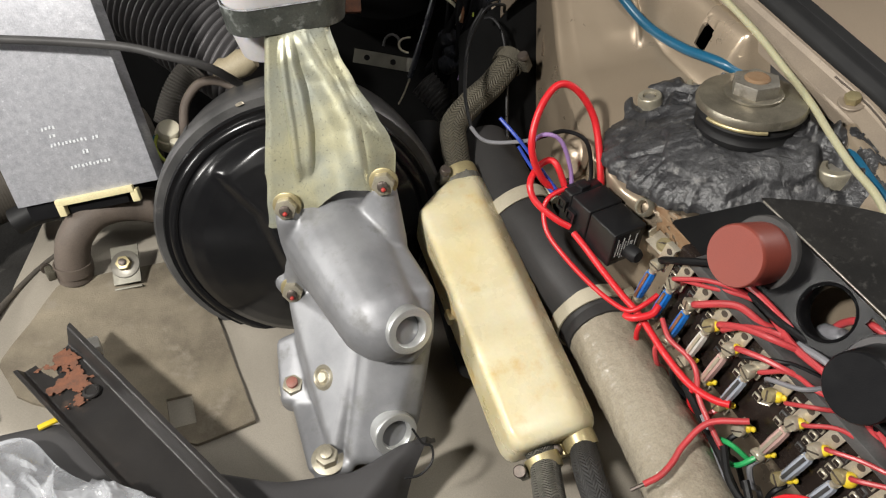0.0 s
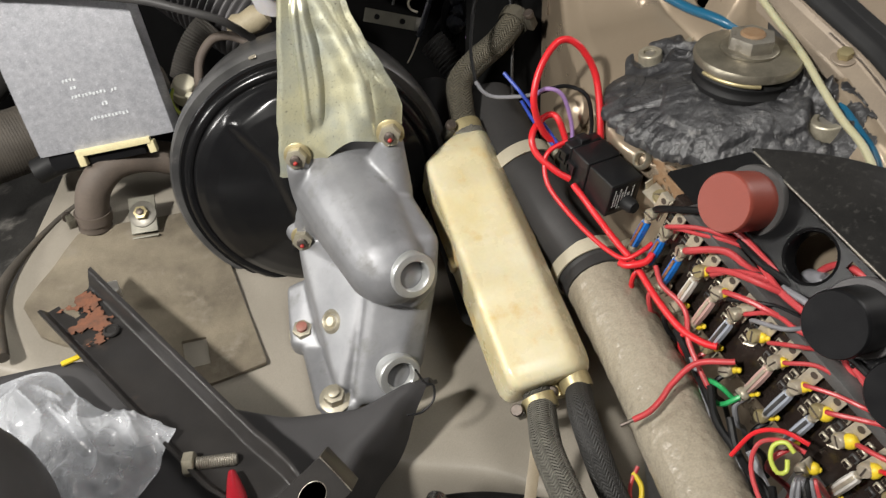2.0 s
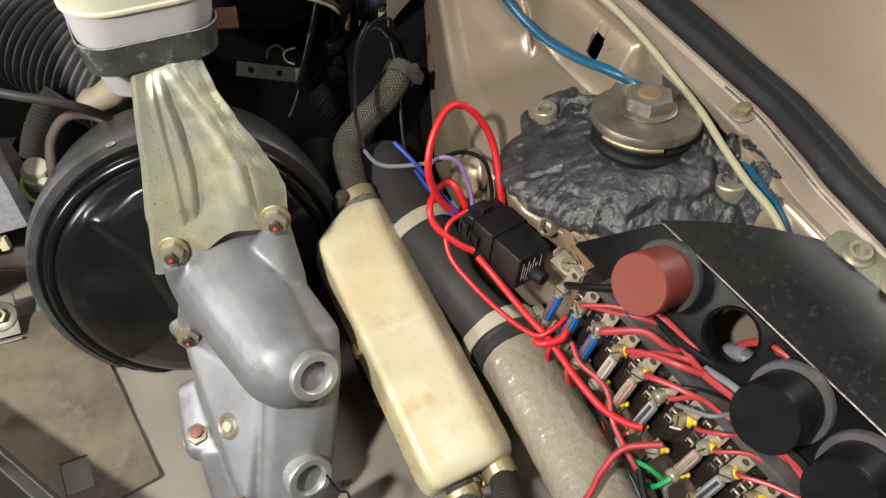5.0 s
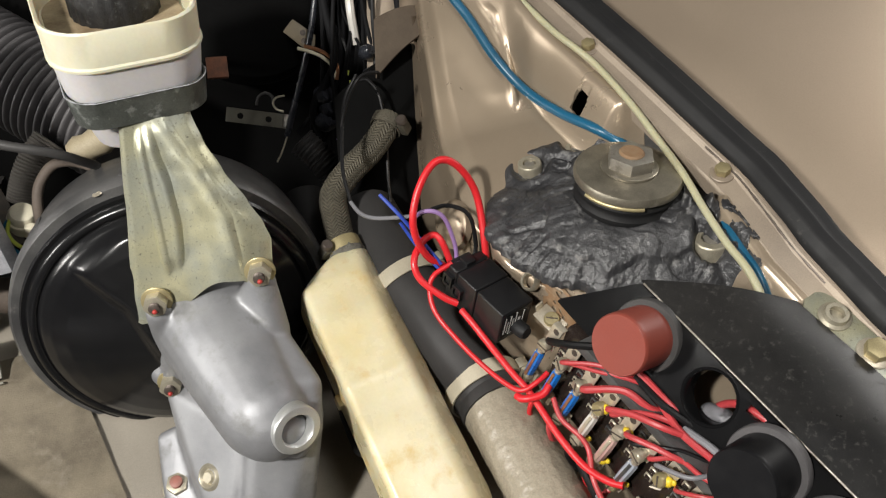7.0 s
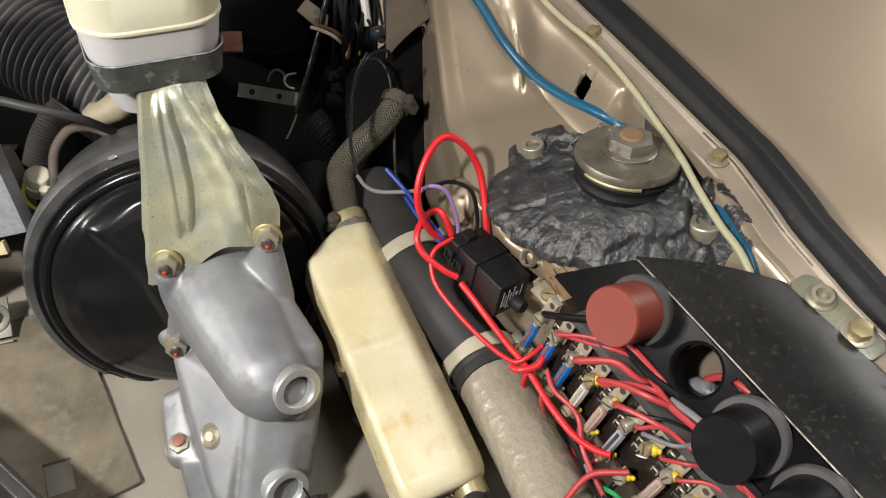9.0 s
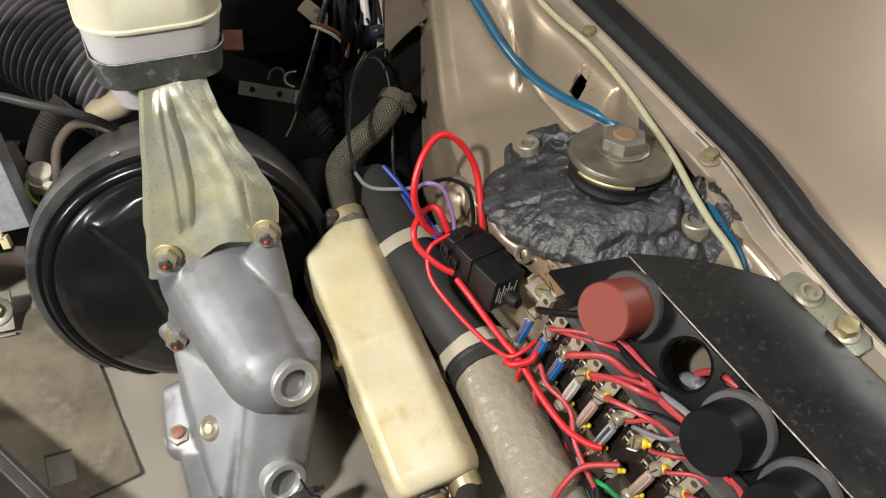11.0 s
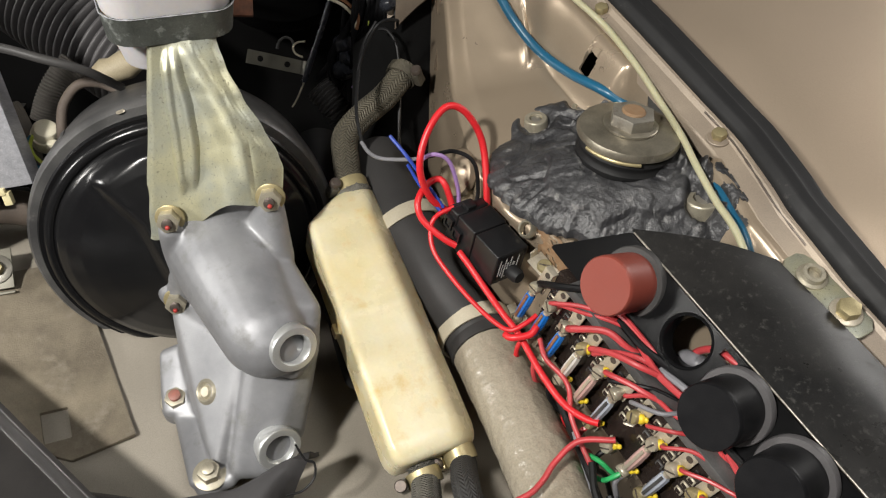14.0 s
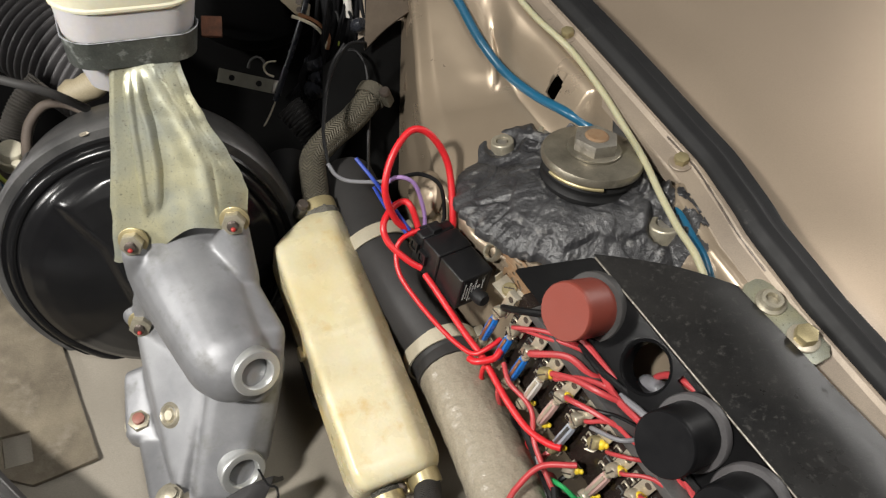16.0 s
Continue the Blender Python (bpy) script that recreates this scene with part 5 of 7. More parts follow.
wire("black_wire", [(0.030, 0.56, 0.99), (0.020, 0.545, 0.975), (0.016, 0.50, 0.955), (0.020, 0.475, 0.940)], 0.0014, "w_black", "thin black wire hanging down to the relay leads", "wire", "relay wires", 8)
wire("grey_wire", [(0.020, 0.475, 0.940), (0.026, 0.466, 0.937), (0.035, 0.460, 0.937), (0.0520, 0.4520, 0.9430), (0.0620, 0.4460, 0.9490)], 0.0014, "w_grey", "thin grey wire hanging over to the relay", "wire", "relay wires", 8)
wire("blue_wire", [(0.0393, 0.4598, 0.9572), (0.0513, 0.4484, 0.9483), (0.0628, 0.4403, 0.9361), (0.078, 0.428, 0.920)], 0.0013, "w_blue", "short blue wire with a cut end beside the relay", "wire", "relay wires", 8)
wire("black_wire", [(0.0620, 0.4460, 0.9490), (0.0700, 0.4445, 0.9534), (0.0841, 0.4486, 0.9538), (0.0976, 0.4439, 0.9485), (0.1023, 0.4363, 0.9293), (0.100, 0.430, 0.918)], 0.0015, "w_black", "thin black wire arched into the relay socket", "wire", "relay wires", 8)
wire("feed_wire", [(0.1349, 0.3286, 0.8964), (0.1373, 0.3162, 0.8923), (0.1460, 0.3047, 0.8898), (0.1502, 0.2967, 0.8859), (0.1498, 0.2828, 0.8796), (0.1533, 0.2708, 0.8736), (0.160, 0.255, 0.865)], 0.0017, "w_red_old", "red wire hanging below the fuse contacts", "wire", "fuse board wires", 10)
wire("blue_wire", [(0.052, 0.448, 0.942), (0.062, 0.438, 0.930), (0.076, 0.426, 0.918)], 0.0012, "w_blue", "second blue wire at the relay socket", "wire", "relay wires", 8)
wire("violet_wire", [(0.0589, 0.4454, 0.9455), (0.0677, 0.4416, 0.9558), (0.0792, 0.4392, 0.9526), (0.0870, 0.4343, 0.9339), (0.089, 0.430, 0.920)], 0.0015, "w_violet", "pale violet wire arched into the relay socket", "wire", "relay wires", 8)
wire("black_wire", [(0.046, 0.555, 0.990), (0.044, 0.545, 1.000), (0.030, 0.535, 1.000), (0.018, 0.53, 0.97), (0.016, 0.50, 0.95)], 0.0012, "w_black", "thin black wire looped before the firewall", "wire", "", 8)
wire("black_wire", [F0 + FA * -0.004 + FN * 0.002, F0 + FA * -0.012 + FN * 0.006 + FP * 0.3, F0 + FA * -0.022 + FN * 0.005 + FP * 0.9, F0 + FA * -0.03 - FN * 0.004 + FP * 1.6], 0.0023, "w_black", "black lead at the first fuse contact", "wire", "fuse leads", 9)


def stain(u, v):
    """Rust creeping over the inner fender beside the panel's corner, a hair above the paint."""
    x, y, z = inner_fender(0.560 + 0.075 * u, 0.226 + 0.060 * v)
    return x - 0.0022, y - 0.0012, z + 0.0026


solid("rust_stain", sheet(stain, 90, 80, 0.0004, lambda u, v: noise.noise(Vector((u * 3, v * 3, 2))) + 0.5 * noise.noise(Vector((u * 9, v * 9, 5))) > 1.0 * math.hypot(u - 0.5, v - 0.5) - 0.34), "rust_brown", "brown rust stain creeping on the inner fender paint", "rust stain", sharp=80)
smear = lambda u, v: (rail_x(0.335 + 0.075 * v) - 0.0005 - 0.014 * u, 0.335 + 0.075 * v, tower_z(rail_x(0.335 + 0.075 * v) - 0.0005 - 0.014 * u, 0.335 + 0.075 * v) + 0.0016)
solid("sealant_smear", sheet(smear, 36, 90, 0.0012, lambda u, v: noise.noise(Vector((u * 2.4, v * 6, 7))) + 0.45 * noise.noise(Vector((u * 9, v * 22, 3))) > -0.28 + 1.1 * abs(v - 0.5) + 0.55 * (1 - u) - 0.35), "seal", "ragged smear of black sealant on the fender rail", "sealant", sharp=80)
grey_plug = on_face(0.078, 0.033, -0.022)
solid("grey_connector", put(hull((-0.008, 0, 0, 0.006), (0.010, 0.002, 0, 0.0065), (0.0, 0.006, 0.004, 0.005)), axes(grey_plug, NL, CD)), "w_grey", "dull grey rubber connector behind the panel opening", "connector")

# ================================================================ brake servo
BC = Vector((-0.106, 0.455, 0.864))
BN = Vector((0.17, -0.965, 0.17)).normalized()
mbst = axes(BC, BN, (1, 0, 0))
booster = thing("brake_servo", axes(BC - BN * 0.05, BN), "large round black brake servo drum with a glossy dished front", "brake servo")
PAD = [(-0.055, 0.062), (-0.018, 0.089), (0.05, 0.080), (0.06, -0.02), (0.0, -0.045), (-0.028, 0.034)]
DISH = [(0, 0.034), (0.025, 0.030), (0.044, 0.0260), (0.060, 0.0215), (0.074, 0.0165), (0.084, 0.0115), (0.0905, 0.0065), (0.0925, 0.003), (0.0940, 0.002), (0.0955, 0.004), (0.0985, 0.0035), (0.1005, 0.0), (0.100, -0.006)]


def pad_depth(x, y):
    """How far a place lies inside the pressed mounting pad; below 0 outside."""
    best, inside = 1.0, False
    for (ax, ay), (bx_, by_) in zip(PAD, PAD[1:] + PAD[:1]):
        ex, ey = bx_ - ax, by_ - ay
        k = min(max(((x - ax) * ex + (y - ay) * ey) / (ex * ex + ey * ey), 0), 1)
        best = min(best, math.hypot(x - ax - k * ex, y - ay - k * ey))
        if (ay > y) != (by_ > y) and x < ax + ex * (y - ay) / ey:
            inside = not inside
    return best if inside else -best


def servo_front(u, v):
    a, r = 2 * math.pi * u, 0.1005 * v
    if v > 0.93:
        k = (v - 0.93) / 0.07 * 6
        i = min(int(k), 5)
        (r0, z0), (r1, z1) = DISH[6 + i], DISH[7 + i]
        r, z = r0 + (r1 - r0) * (k - i), z0 + (z1 - z0) * (k - i)
    else:
        r = 0.0905 * v / 0.93
        i = next(i for i in range(6) if r <= DISH[i + 1][0] + 1e-9)
        (r0, z0), (r1, z1) = DISH[i], DISH[i + 1]
        z = z0 + (z1 - z0) * (r - r0) / (r1 - r0)
    x, y = r * math.cos(a), r * math.sin(a)
    if r < 0.0905:
        z += 0.0065 * ramp01(pad_depth(x, y), -0.007, 0.004) * ramp01(r, 0.0905, 0.084)
    return x, y, z


mfront = mbst @ Matrix.Translation((0, 0, 0.007)) @ Matrix.Scale(0.962, 4)
part("front_shell", put(sheet(servo_front, 180, 100, 0.0012), mfront), "gloss_black", booster, sharp=70)
part("rear_shell", put(lathe([(0, -0.085), (0.070, -0.085), (0.090, -0.076), (0.1035, -0.052), (0.1075, -0.028), (0.1095, -0.010), (0.1090, -0.001), (0.1070, 0.0015), (0.100, 0.002), (0, 0.002)], 96), mbst), "drum", booster, "dusty satin black rear shell")
part("rolled_edge", put(lathe([(0.1015, -0.007), (0.1050, -0.006), (0.1058, -0.003), (0.1045, -0.0005), (0.1010, -0.0010), (0.1015, -0.007)], 96), mfront), "gloss_black", booster)
part("paint_chip", put(lathe([(0, 0.0003), (0.0022, 0.0002), (0.0026, -0.001), (0, -0.001)], 9), axes((-0.1400, 0.4655, 0.9655), (-0.32, 0.02, 0.95), (1, 0.1, 0.3)) @ Matrix.Diagonal((1.3, 0.8, 1, 1))), "contact", booster, "small bare chip in the paint")
for k in range(5):
    part("crimp_mark", put(box(0.010, 0.004, 0.0014, 0.0005), mbst @ pose(0, 0, 0, 0, 0, 100 + 34 * k) @ pose(0.1092, 0, -0.014, 0, 90, 0)), "drum", booster)

# ================================================================ aluminium cylinder casting
cast = thing("master_cylinder", Matrix.Translation((-0.07, 0.36, 0.79)), "large cast-aluminium master cylinder housing with two open ports", "master cylinder")
shapes = join(
    # barrel with its rounded end
    hull((-0.0905, 0.4575, 0.8815, 0.0425), (-0.0765, 0.4305, 0.8780, 0.0412), (-0.0655, 0.4050, 0.8752, 0.0372), (-0.0425, 0.3560, 0.8700, 0.0290), (-0.0395, 0.3500, 0.8690, 0.0255)),
    hull((-0.0810, 0.4300, 0.8770, 0.033), (-0.0480, 0.3680, 0.8700, 0.0265), (-0.0480, 0.4240, 0.8960, 0.010), (-0.0370, 0.4030, 0.8890, 0.010), (-0.0170, 0.3690, 0.8770, 0.010)),
    # flat flank beside the barrel, out to the upper port
    hull((-0.0480, 0.4240, 0.8960, 0.009), (-0.0370, 0.4030, 0.8890, 0.009), (-0.0150, 0.3690, 0.8770, 0.0095), (-0.0150, 0.3490, 0.8600, 0.009), (-0.0235, 0.3430, 0.8490, 0.008), (-0.0620, 0.4180, 0.8980, 0.011), (-0.0360, 0.3680, 0.8770, 0.015), (-0.045, 0.352, 0.853, 0.012)),
    # flange against the servo
    hull((-0.1065, 0.4165, 0.904, 0.0095), (-0.106, 0.418, 0.87, 0.010), (-0.085, 0.424, 0.88, 0.010)),
    hull((-0.0395, 0.4165, 0.926, 0.0090), (-0.0340, 0.4050, 0.892, 0.0095), (-0.062, 0.424, 0.885, 0.010)),
    hull((-0.104, 0.416, 0.885, 0.008), (-0.110, 0.412, 0.835, 0.008), (-0.042, 0.418, 0.895, 0.008), (-0.036, 0.414, 0.87, 0.008), (-0.06, 0.41, 0.82, 0.008)),
    # web from the flange down to the foot
    hull((-0.104, 0.404, 0.832, 0.010), (-0.098, 0.372, 0.796, 0.007), (-0.074, 0.312, 0.787, 0.006), (-0.058, 0.366, 0.838, 0.012), (-0.04, 0.39, 0.84, 0.018), (-0.05, 0.33, 0.792, 0.008)),
    # lower body with the second port
    hull((-0.060, 0.306, 0.784, 0.007), (-0.042, 0.308, 0.783, 0.008), (-0.026, 0.330, 0.796, 0.010), (-0.018, 0.366, 0.850, 0.012), (-0.048, 0.356, 0.842, 0.010), (-0.056, 0.330, 0.794, 0.008)),
    # foot with its two bosses
    hull((-0.118, 0.380, 0.788, 0.006), (-0.100, 0.374, 0.788, 0.006), (-0.114, 0.356, 0.782, 0.0065), (-0.096, 0.352, 0.783, 0.006), (-0.121, 0.392, 0.800, 0.005), (-0.108, 0.392, 0.808, 0.005)),
    hull((-0.106, 0.352, 0.780, 0.0055), (-0.088, 0.352, 0.782, 0.0055), (-0.088, 0.300, 0.779, 0.0055), (-0.066, 0.300, 0.779, 0.0055)),
    hull((-0.079, 0.302, 0.771, 0.0118), (-0.079, 0.302, 0.7745, 0.0118)),
    hull((-0.110, 0.361, 0.775, 0.0115), (-0.110, 0.361, 0.780, 0.0115)),
    hull((-0.1135, 0.4180, 0.8430, 0.0120), (-0.1000, 0.4160, 0.8460, 0.012)),
    hull((-0.0340, 0.3540, 0.8718, 0.0125), (-0.0400, 0.3580, 0.8690, 0.018)),
    hull((-0.0425, 0.3280, 0.7962, 0.0115), (-0.0430, 0.3300, 0.7990, 0.0140)),
    hull((-0.0770, 0.3500, 0.8110, 0.010), (-0.0740, 0.3660, 0.8000, 0.011)),
)
fused(part("housing", shapes, "alu", cast, sharp=80), 0.0014, 11)
for c, nn in (((-0.0213, 0.3340, 0.8795), (0.50, -0.80, 0.33)), ((-0.0323, 0.3110, 0.8008), (0.50, -0.80, 0.33))):
    m = axes(c, nn)
    port = part("port", put(lathe([(0.0142, -0.024), (0.0150, -0.006), (0.0158, -0.002), (0.0160, 0.0006), (0.0153, 0.0018), (0.0140, 0.0022), (0.0110, 0.0022), (0.0102, 0.0012), (0.0098, -0.002), (0.0096, -0.020), (0, -0.020)], 56), m), "alu_new", cast, "machined round port, open")
    part("bore", put(lathe([(0, -0.0190), (0.0070, -0.0190), (0.0097, -0.0150), (0.0098, -0.0080)], 32), m), "alu", port, "dull bottom of the bore")
fit_m = axes((-0.0832, 0.3470, 0.8165), (-0.52, -0.52, 0.66))
part("plug", put(lathe([(0.0092, -0.014), (0.0092, 0.001), (0.0078, 0.0025), (0.0070, 0.003), (0.0062, 0.0026), (0.0050, 0.001), (0.0034, 0.003), (0, 0.003)], 32), fit_m), "nut", cast, "yellowed steel screwed plug")
for c, nn, mk in (((-0.1065, 0.4165, 0.9150), (0, -0.96, 0.25), "stud"), ((-0.0395, 0.4160, 0.9360), (0, -0.96, 0.25), "stud"), ((-0.1095, 0.4075, 0.8440), (0, -0.96, 0.25), "stud")):
    hex_nut(cast, c, nn, 0.0135, 0.0070, 0.0098, 0.0036, 0.0030, "nut", mk, "flange_nut", 0.2, "brass")
for c in ((-0.1058, 0.4042, 0.9172), (-0.0388, 0.4037, 0.9382), (-0.1088, 0.3952, 0.8462)):
    part("paint_dab", put(ball((0, 0, 0), 0.0016, 12), Matrix.Translation(c)), "red_dab", cast, "small dab of red paint")
for c, nn, mk in (((-0.110, 0.361, 0.7855), (0.0, -0.25, 1), "red_mark"), ((-0.0789, 0.3020, 0.7835), (0.0, -0.2, 1), "nut")):
    hex_nut(cast, c, nn, 0.0135, 0.0085, 0.0115, 0.0042, 0.0035, "nut", mk, "base_nut", 0.4, "nut")

# ================================================================ reservoir bracket and reservoir
bracket = thing("reservoir_bracket", Matrix.Translation((-0.075, 0.412, 0.905)), "yellow-zinc plated pressed bracket with two ribs, holding the reservoir", "bracket")
LEAN_AT = Vector((0.013, 0.0, 1.288))
LEFT = [(0, -0.119), (0.12, -0.119), (0.25, -0.116), (0.6, -0.110), (1, -0.1035)]
RIB_L = [(0, -0.0926), (0.29, -0.0930), (0.52, -0.0936), (0.68, -0.0949), (0.84, -0.0953), (1, -0.0935)]
RIB_R = [(0, -0.0850), (0.27, -0.0844), (0.45, -0.0831), (0.64, -0.0850), (0.81, -0.0886), (0.92, -0.0900), (1, -0.0910)]
FOLD = [(0, -0.0495), (0.14, -0.0499), (0.39, -0.0527), (0.53, -0.0587), (0.68, -0.0656), (0.79, -0.0728), (0.91, -0.0789), (1, -0.0825)]
RIGHT = [(0, -0.0325), (0.15, -0.0307), (0.28, -0.0300), (0.375, -0.0335), (0.50, -0.0415), (0.675, -0.0540), (0.825, -0.0630), (0.95, -0.0678), (1, -0.0690)]


def bracket_face(u, v):
    x = lerp(LEFT, v) + (lerp(RIGHT, v) - lerp(LEFT, v)) * u
    arch = 0.0295 * ramp01(u, 0.18, 0.68)
    tip = 0.003 * ramp01(u, 0.25, 0.0) + 0.010 * ramp01(u, 0.80, 0.94)
    z0 = 0.910 + arch - tip
    z = z0 + (1.0402 + 0.0050 * (1 - u) - z0) * v
    y = 0.4035 + 0.0285 * v + 0.010 * (u - 0.35) * v * v
    rib_l, rib_r, fold = lerp(RIB_L, v), lerp(RIB_R, v), lerp(FOLD, v)
    y -= 0.0032 * ramp01(x, rib_l - 0.0034, rib_l + 0.0008) * ramp01(x, rib_r + 0.0034, rib_r - 0.0008) * ramp01(v, 0.22, 0.34) * ramp01(v, 0.96, 0.84)
    y -= 0.0013 * (math.exp(-((x - rib_l - 0.0004) / 0.0017) ** 2) + math.exp(-((x - rib_r + 0.0004) / 0.0017) ** 2)) * ramp01(v, 0.20, 0.30) * ramp01(v, 0.94, 0.84)
    y -= 0.0030 * ramp01(x, fold + 0.0026, fold - 0.0016) * ramp01(x, fold - 0.016, fold - 0.003) * ramp01(v, 1.0, 0.90) * ramp01(v, -0.02, 0.2)
    y += 0.004 * ramp01(u, 0.9, 1.0) + 0.003 * ramp01(u, 0.06, 0.0)
    return LEAN_AT + (Vector((x, y, z)) - LEAN_AT) * (1.03 + 0.05 * v)



part("plate", sheet(bracket_face, 190, 110, -0.0018), "zinc", bracket, sharp=60)

RX, RY, RZ = -0.1022, 0.4675, 1.0405
mres = Matrix.Translation(LEAN_AT) @ Matrix.Scale(1.08, 4) @ Matrix.Translation(Vector((RX, RY, RZ)) - LEAN_AT) @ pose(0, 0, 0, 0, 0, 20)
reservoir = thing("fluid_reservoir", mres, "translucent yellowed brake fluid reservoir with grey strap and black cap", "reservoir")


def rounded(w, d, r, n=6):
    pts = []
    for cx, cy, a0 in ((w / 2 - r, d / 2 - r, 0), (-w / 2 + r, d / 2 - r, 90), (-w / 2 + r, -d / 2 + r, 180), (w / 2 - r, -d / 2 + r, 270)):
        for i in range(n + 1):
            a = radians(a0 + 90 * i / n)
            pts.append((cx + r * math.cos(a), cy + r * math.sin(a)))
    return pts


def stack(levels, r, cap_low=True, cap_high=True):
    """A rounded box that changes its size over its height: levels of (z, width, depth)."""
    bm = bmesh.new()
    rings = [[bm.verts.new((x, y, z)) for x, y in rounded(w, d, min(r, w / 2.01, d / 2.01))] for z, w, d in levels]
    n = len(rings[0])
    for p, q in zip(rings, rings[1:]):
        for i in range(n):
            bm.faces.new((p[i], p[(i + 1) % n], q[(i + 1) % n], q[i]))
    if cap_low:
        bm.faces.new(rings[0][::-1])
    if cap_high:
        bm.faces.new(rings[-1])
    bmesh.ops.recalc_face_normals(bm, faces=bm.faces)
    return bm


part("tank", put(stack([(-0.003, 0.066, 0.077), (0.000, 0.069, 0.080), (0.020, 0.0735, 0.0855), (0.035, 0.077, 0.089)], 0.020), mres), "tank", reservoir, "cloudy white lower tank")
part("tank_bottom", put(stack([(-0.037, 0.034, 0.034), (-0.034, 0.048, 0.046), (-0.015, 0.058, 0.056), (0.000, 0.063, 0.060)], 0.018), mres @ Matrix.Translation((-0.003, 0.011, 0))), "tank", reservoir, "cloudy white rounded bottom")
part("collar", put(stack([(0.033, 0.077, 0.089), (0.0345, 0.0800, 0.0920), (0.0360, 0.0802, 0.0922), (0.0370, 0.0785, 0.0905), (0.0555, 0.0800, 0.0925), (0.0566, 0.0785, 0.091), (0.0555, 0.0755, 0.088), (0.040, 0.074, 0.086)], 0.024, False, True), mres), "reservoir", reservoir, "yellowed open collar")
strap = part("strap", put(stack([(-0.001, 0.0685, 0.0800), (-0.001, 0.0715, 0.0830), (0.007, 0.0730, 0.0845), (0.0164, 0.0748, 0.0868), (0.0168, 0.0736, 0.0856), (0.0150, 0.0722, 0.0842), (-0.001, 0.0685, 0.0800)], 0.016, False, False), mres), "band", reservoir, "weathered grey metal strap")
edge_line = [Vector((x, y, 0.0166 + 0.0006 * noise.noise(Vector((x * 90, y * 90, 2))))) for x, y in rounded(0.0750, 0.0870, 0.0165, 8)]
part("chipped_edge", put(sweep([edge_line[k] for k in range(17, 36)], lambda s, L: 0.0003 + 0.0003 * noise.noise(Vector((s * 160, 0, 3))), 6, 0.002), mres), "sheet_alu", strap, "bright chipped upper edge")
capm = mres @ Matrix.Translation((0.002, 0.010, 0.038))
part("cap", put(lathe([(0, 0), (0.0225, 0), (0.0238, 0.003), (0.0238, 0.020), (0.0225, 0.0225), (0.019, 0.0235), (0.0165, 0.0222), (0.0150, 0.0218), (0, 0.0218)], 96, 22, 0.016), capm), "cap", reservoir, "black ribbed screw cap")
part("sediment", put(stack([(0.0395, 0.072, 0.084), (0.0410, 0.071, 0.083)], 0.022), mres), "silt", reservoir, "brown dirt inside the collar")

# ================================================================ white bottle with hoses
bx = Vector((0.0705, -0.1795, -0.070))
bx_len = bx.length
bx.normalize()
b_side = Vector((0.80, 0.50, 0.10))
b_side = (b_side - bx * b_side.dot(bx)).normalized()
b_up = b_side.cross(bx).normalized()
if b_up.z < 0:
    b_up = -b_up
B0 = Vector((0.001, 0.4695, 0.889))
bm_m = Matrix.Translation(B0) @ Matrix((b_side, b_up, bx)).transposed().to_4x4()
bottle = thing("expansion_bottle", bm_m, "long yellowed white plastic bottle with amber stains", "bottle")


def corner_path(pts, r, n=5):
    """A closed outline with rounded corners."""
    out = []
    k = len(pts)
    for i in range(k):
        p, q, s = Vector(pts[i - 1]), Vector(pts[i]), Vector(pts[(i + 1) % k])
        a, b = (p - q).normalized(), (s - q).normalized()
        cut = min(r, (p - q).length * 0.45, (s - q).length * 0.45)
        for j in range(n + 1):
            t = j / n
            out.append((q + a * cut) * (1 - t) ** 2 + q * 2 * t * (1 - t) + (q + b * cut) * t * t)
    return out


def bottle_mesh():
    """Rings of a rounded five-sided section, drawn in to an off-centre neck at the top."""
    bm = bmesh.new()
    L = bx_len
    base = [(-0.030, -0.022), (0.030, -0.022), (0.032, 0.004), (0.016, 0.0225), (-0.030, 0.0215)]
    rows = [(-0.004, 0.36, 0.0165, 0.009), (0.0, 0.44, 0.0160, 0.009), (0.002, 0.55, 0.0140, 0.008), (0.010, 0.73, 0.0085, 0.007), (0.020, 0.93, 0.0022, 0.0065), (0.024, 0.99, 0.0, 0.006), (0.028, 1.0, 0, 0.006)]
    rows += [(0.028 + (L - 0.042) * k / 120, 1.0 + 0.04 * k / 120, 0, 0.006) for k in range(1, 121)]
    rows += [(L - 0.008, 1.03, 0, 0.008), (L - 0.004, 0.98, 0, 0.008), (L - 0.001, 0.90, 0, 0.008), (L, 0.70, 0, 0.008)]
    rings = []
    for z, sc, off, r in rows:
        seam = 1 + 0.013 * math.exp(-((z - 0.098) / 0.0030) ** 2) + 0.003 * ramp01(z, 0.095, 0.101)
        ring = []
        for p in corner_path([(x * sc * seam, y * sc * seam) for x, y in base], r):
            q = Vector((p.x + off, p.y, z))
            q.y += 0.0005 * noise.noise(q * 55)
            ring.append(bm.verts.new(q))
        rings.append(ring)
    n = len(rings[0])
    for p, q in zip(rings, rings[1:]):
        for i in range(n):
            bm.faces.new((p[i], p[(i + 1) % n], q[(i + 1) % n], q[i]))
    bm.faces.new(rings[0][::-1])
    bm.faces.new(rings[-1])
    bmesh.ops.recalc_face_normals(bm, faces=bm.faces)
    return bm


part("body", put(bottle_mesh(), bm_m), "bottle", bottle, sharp=70)
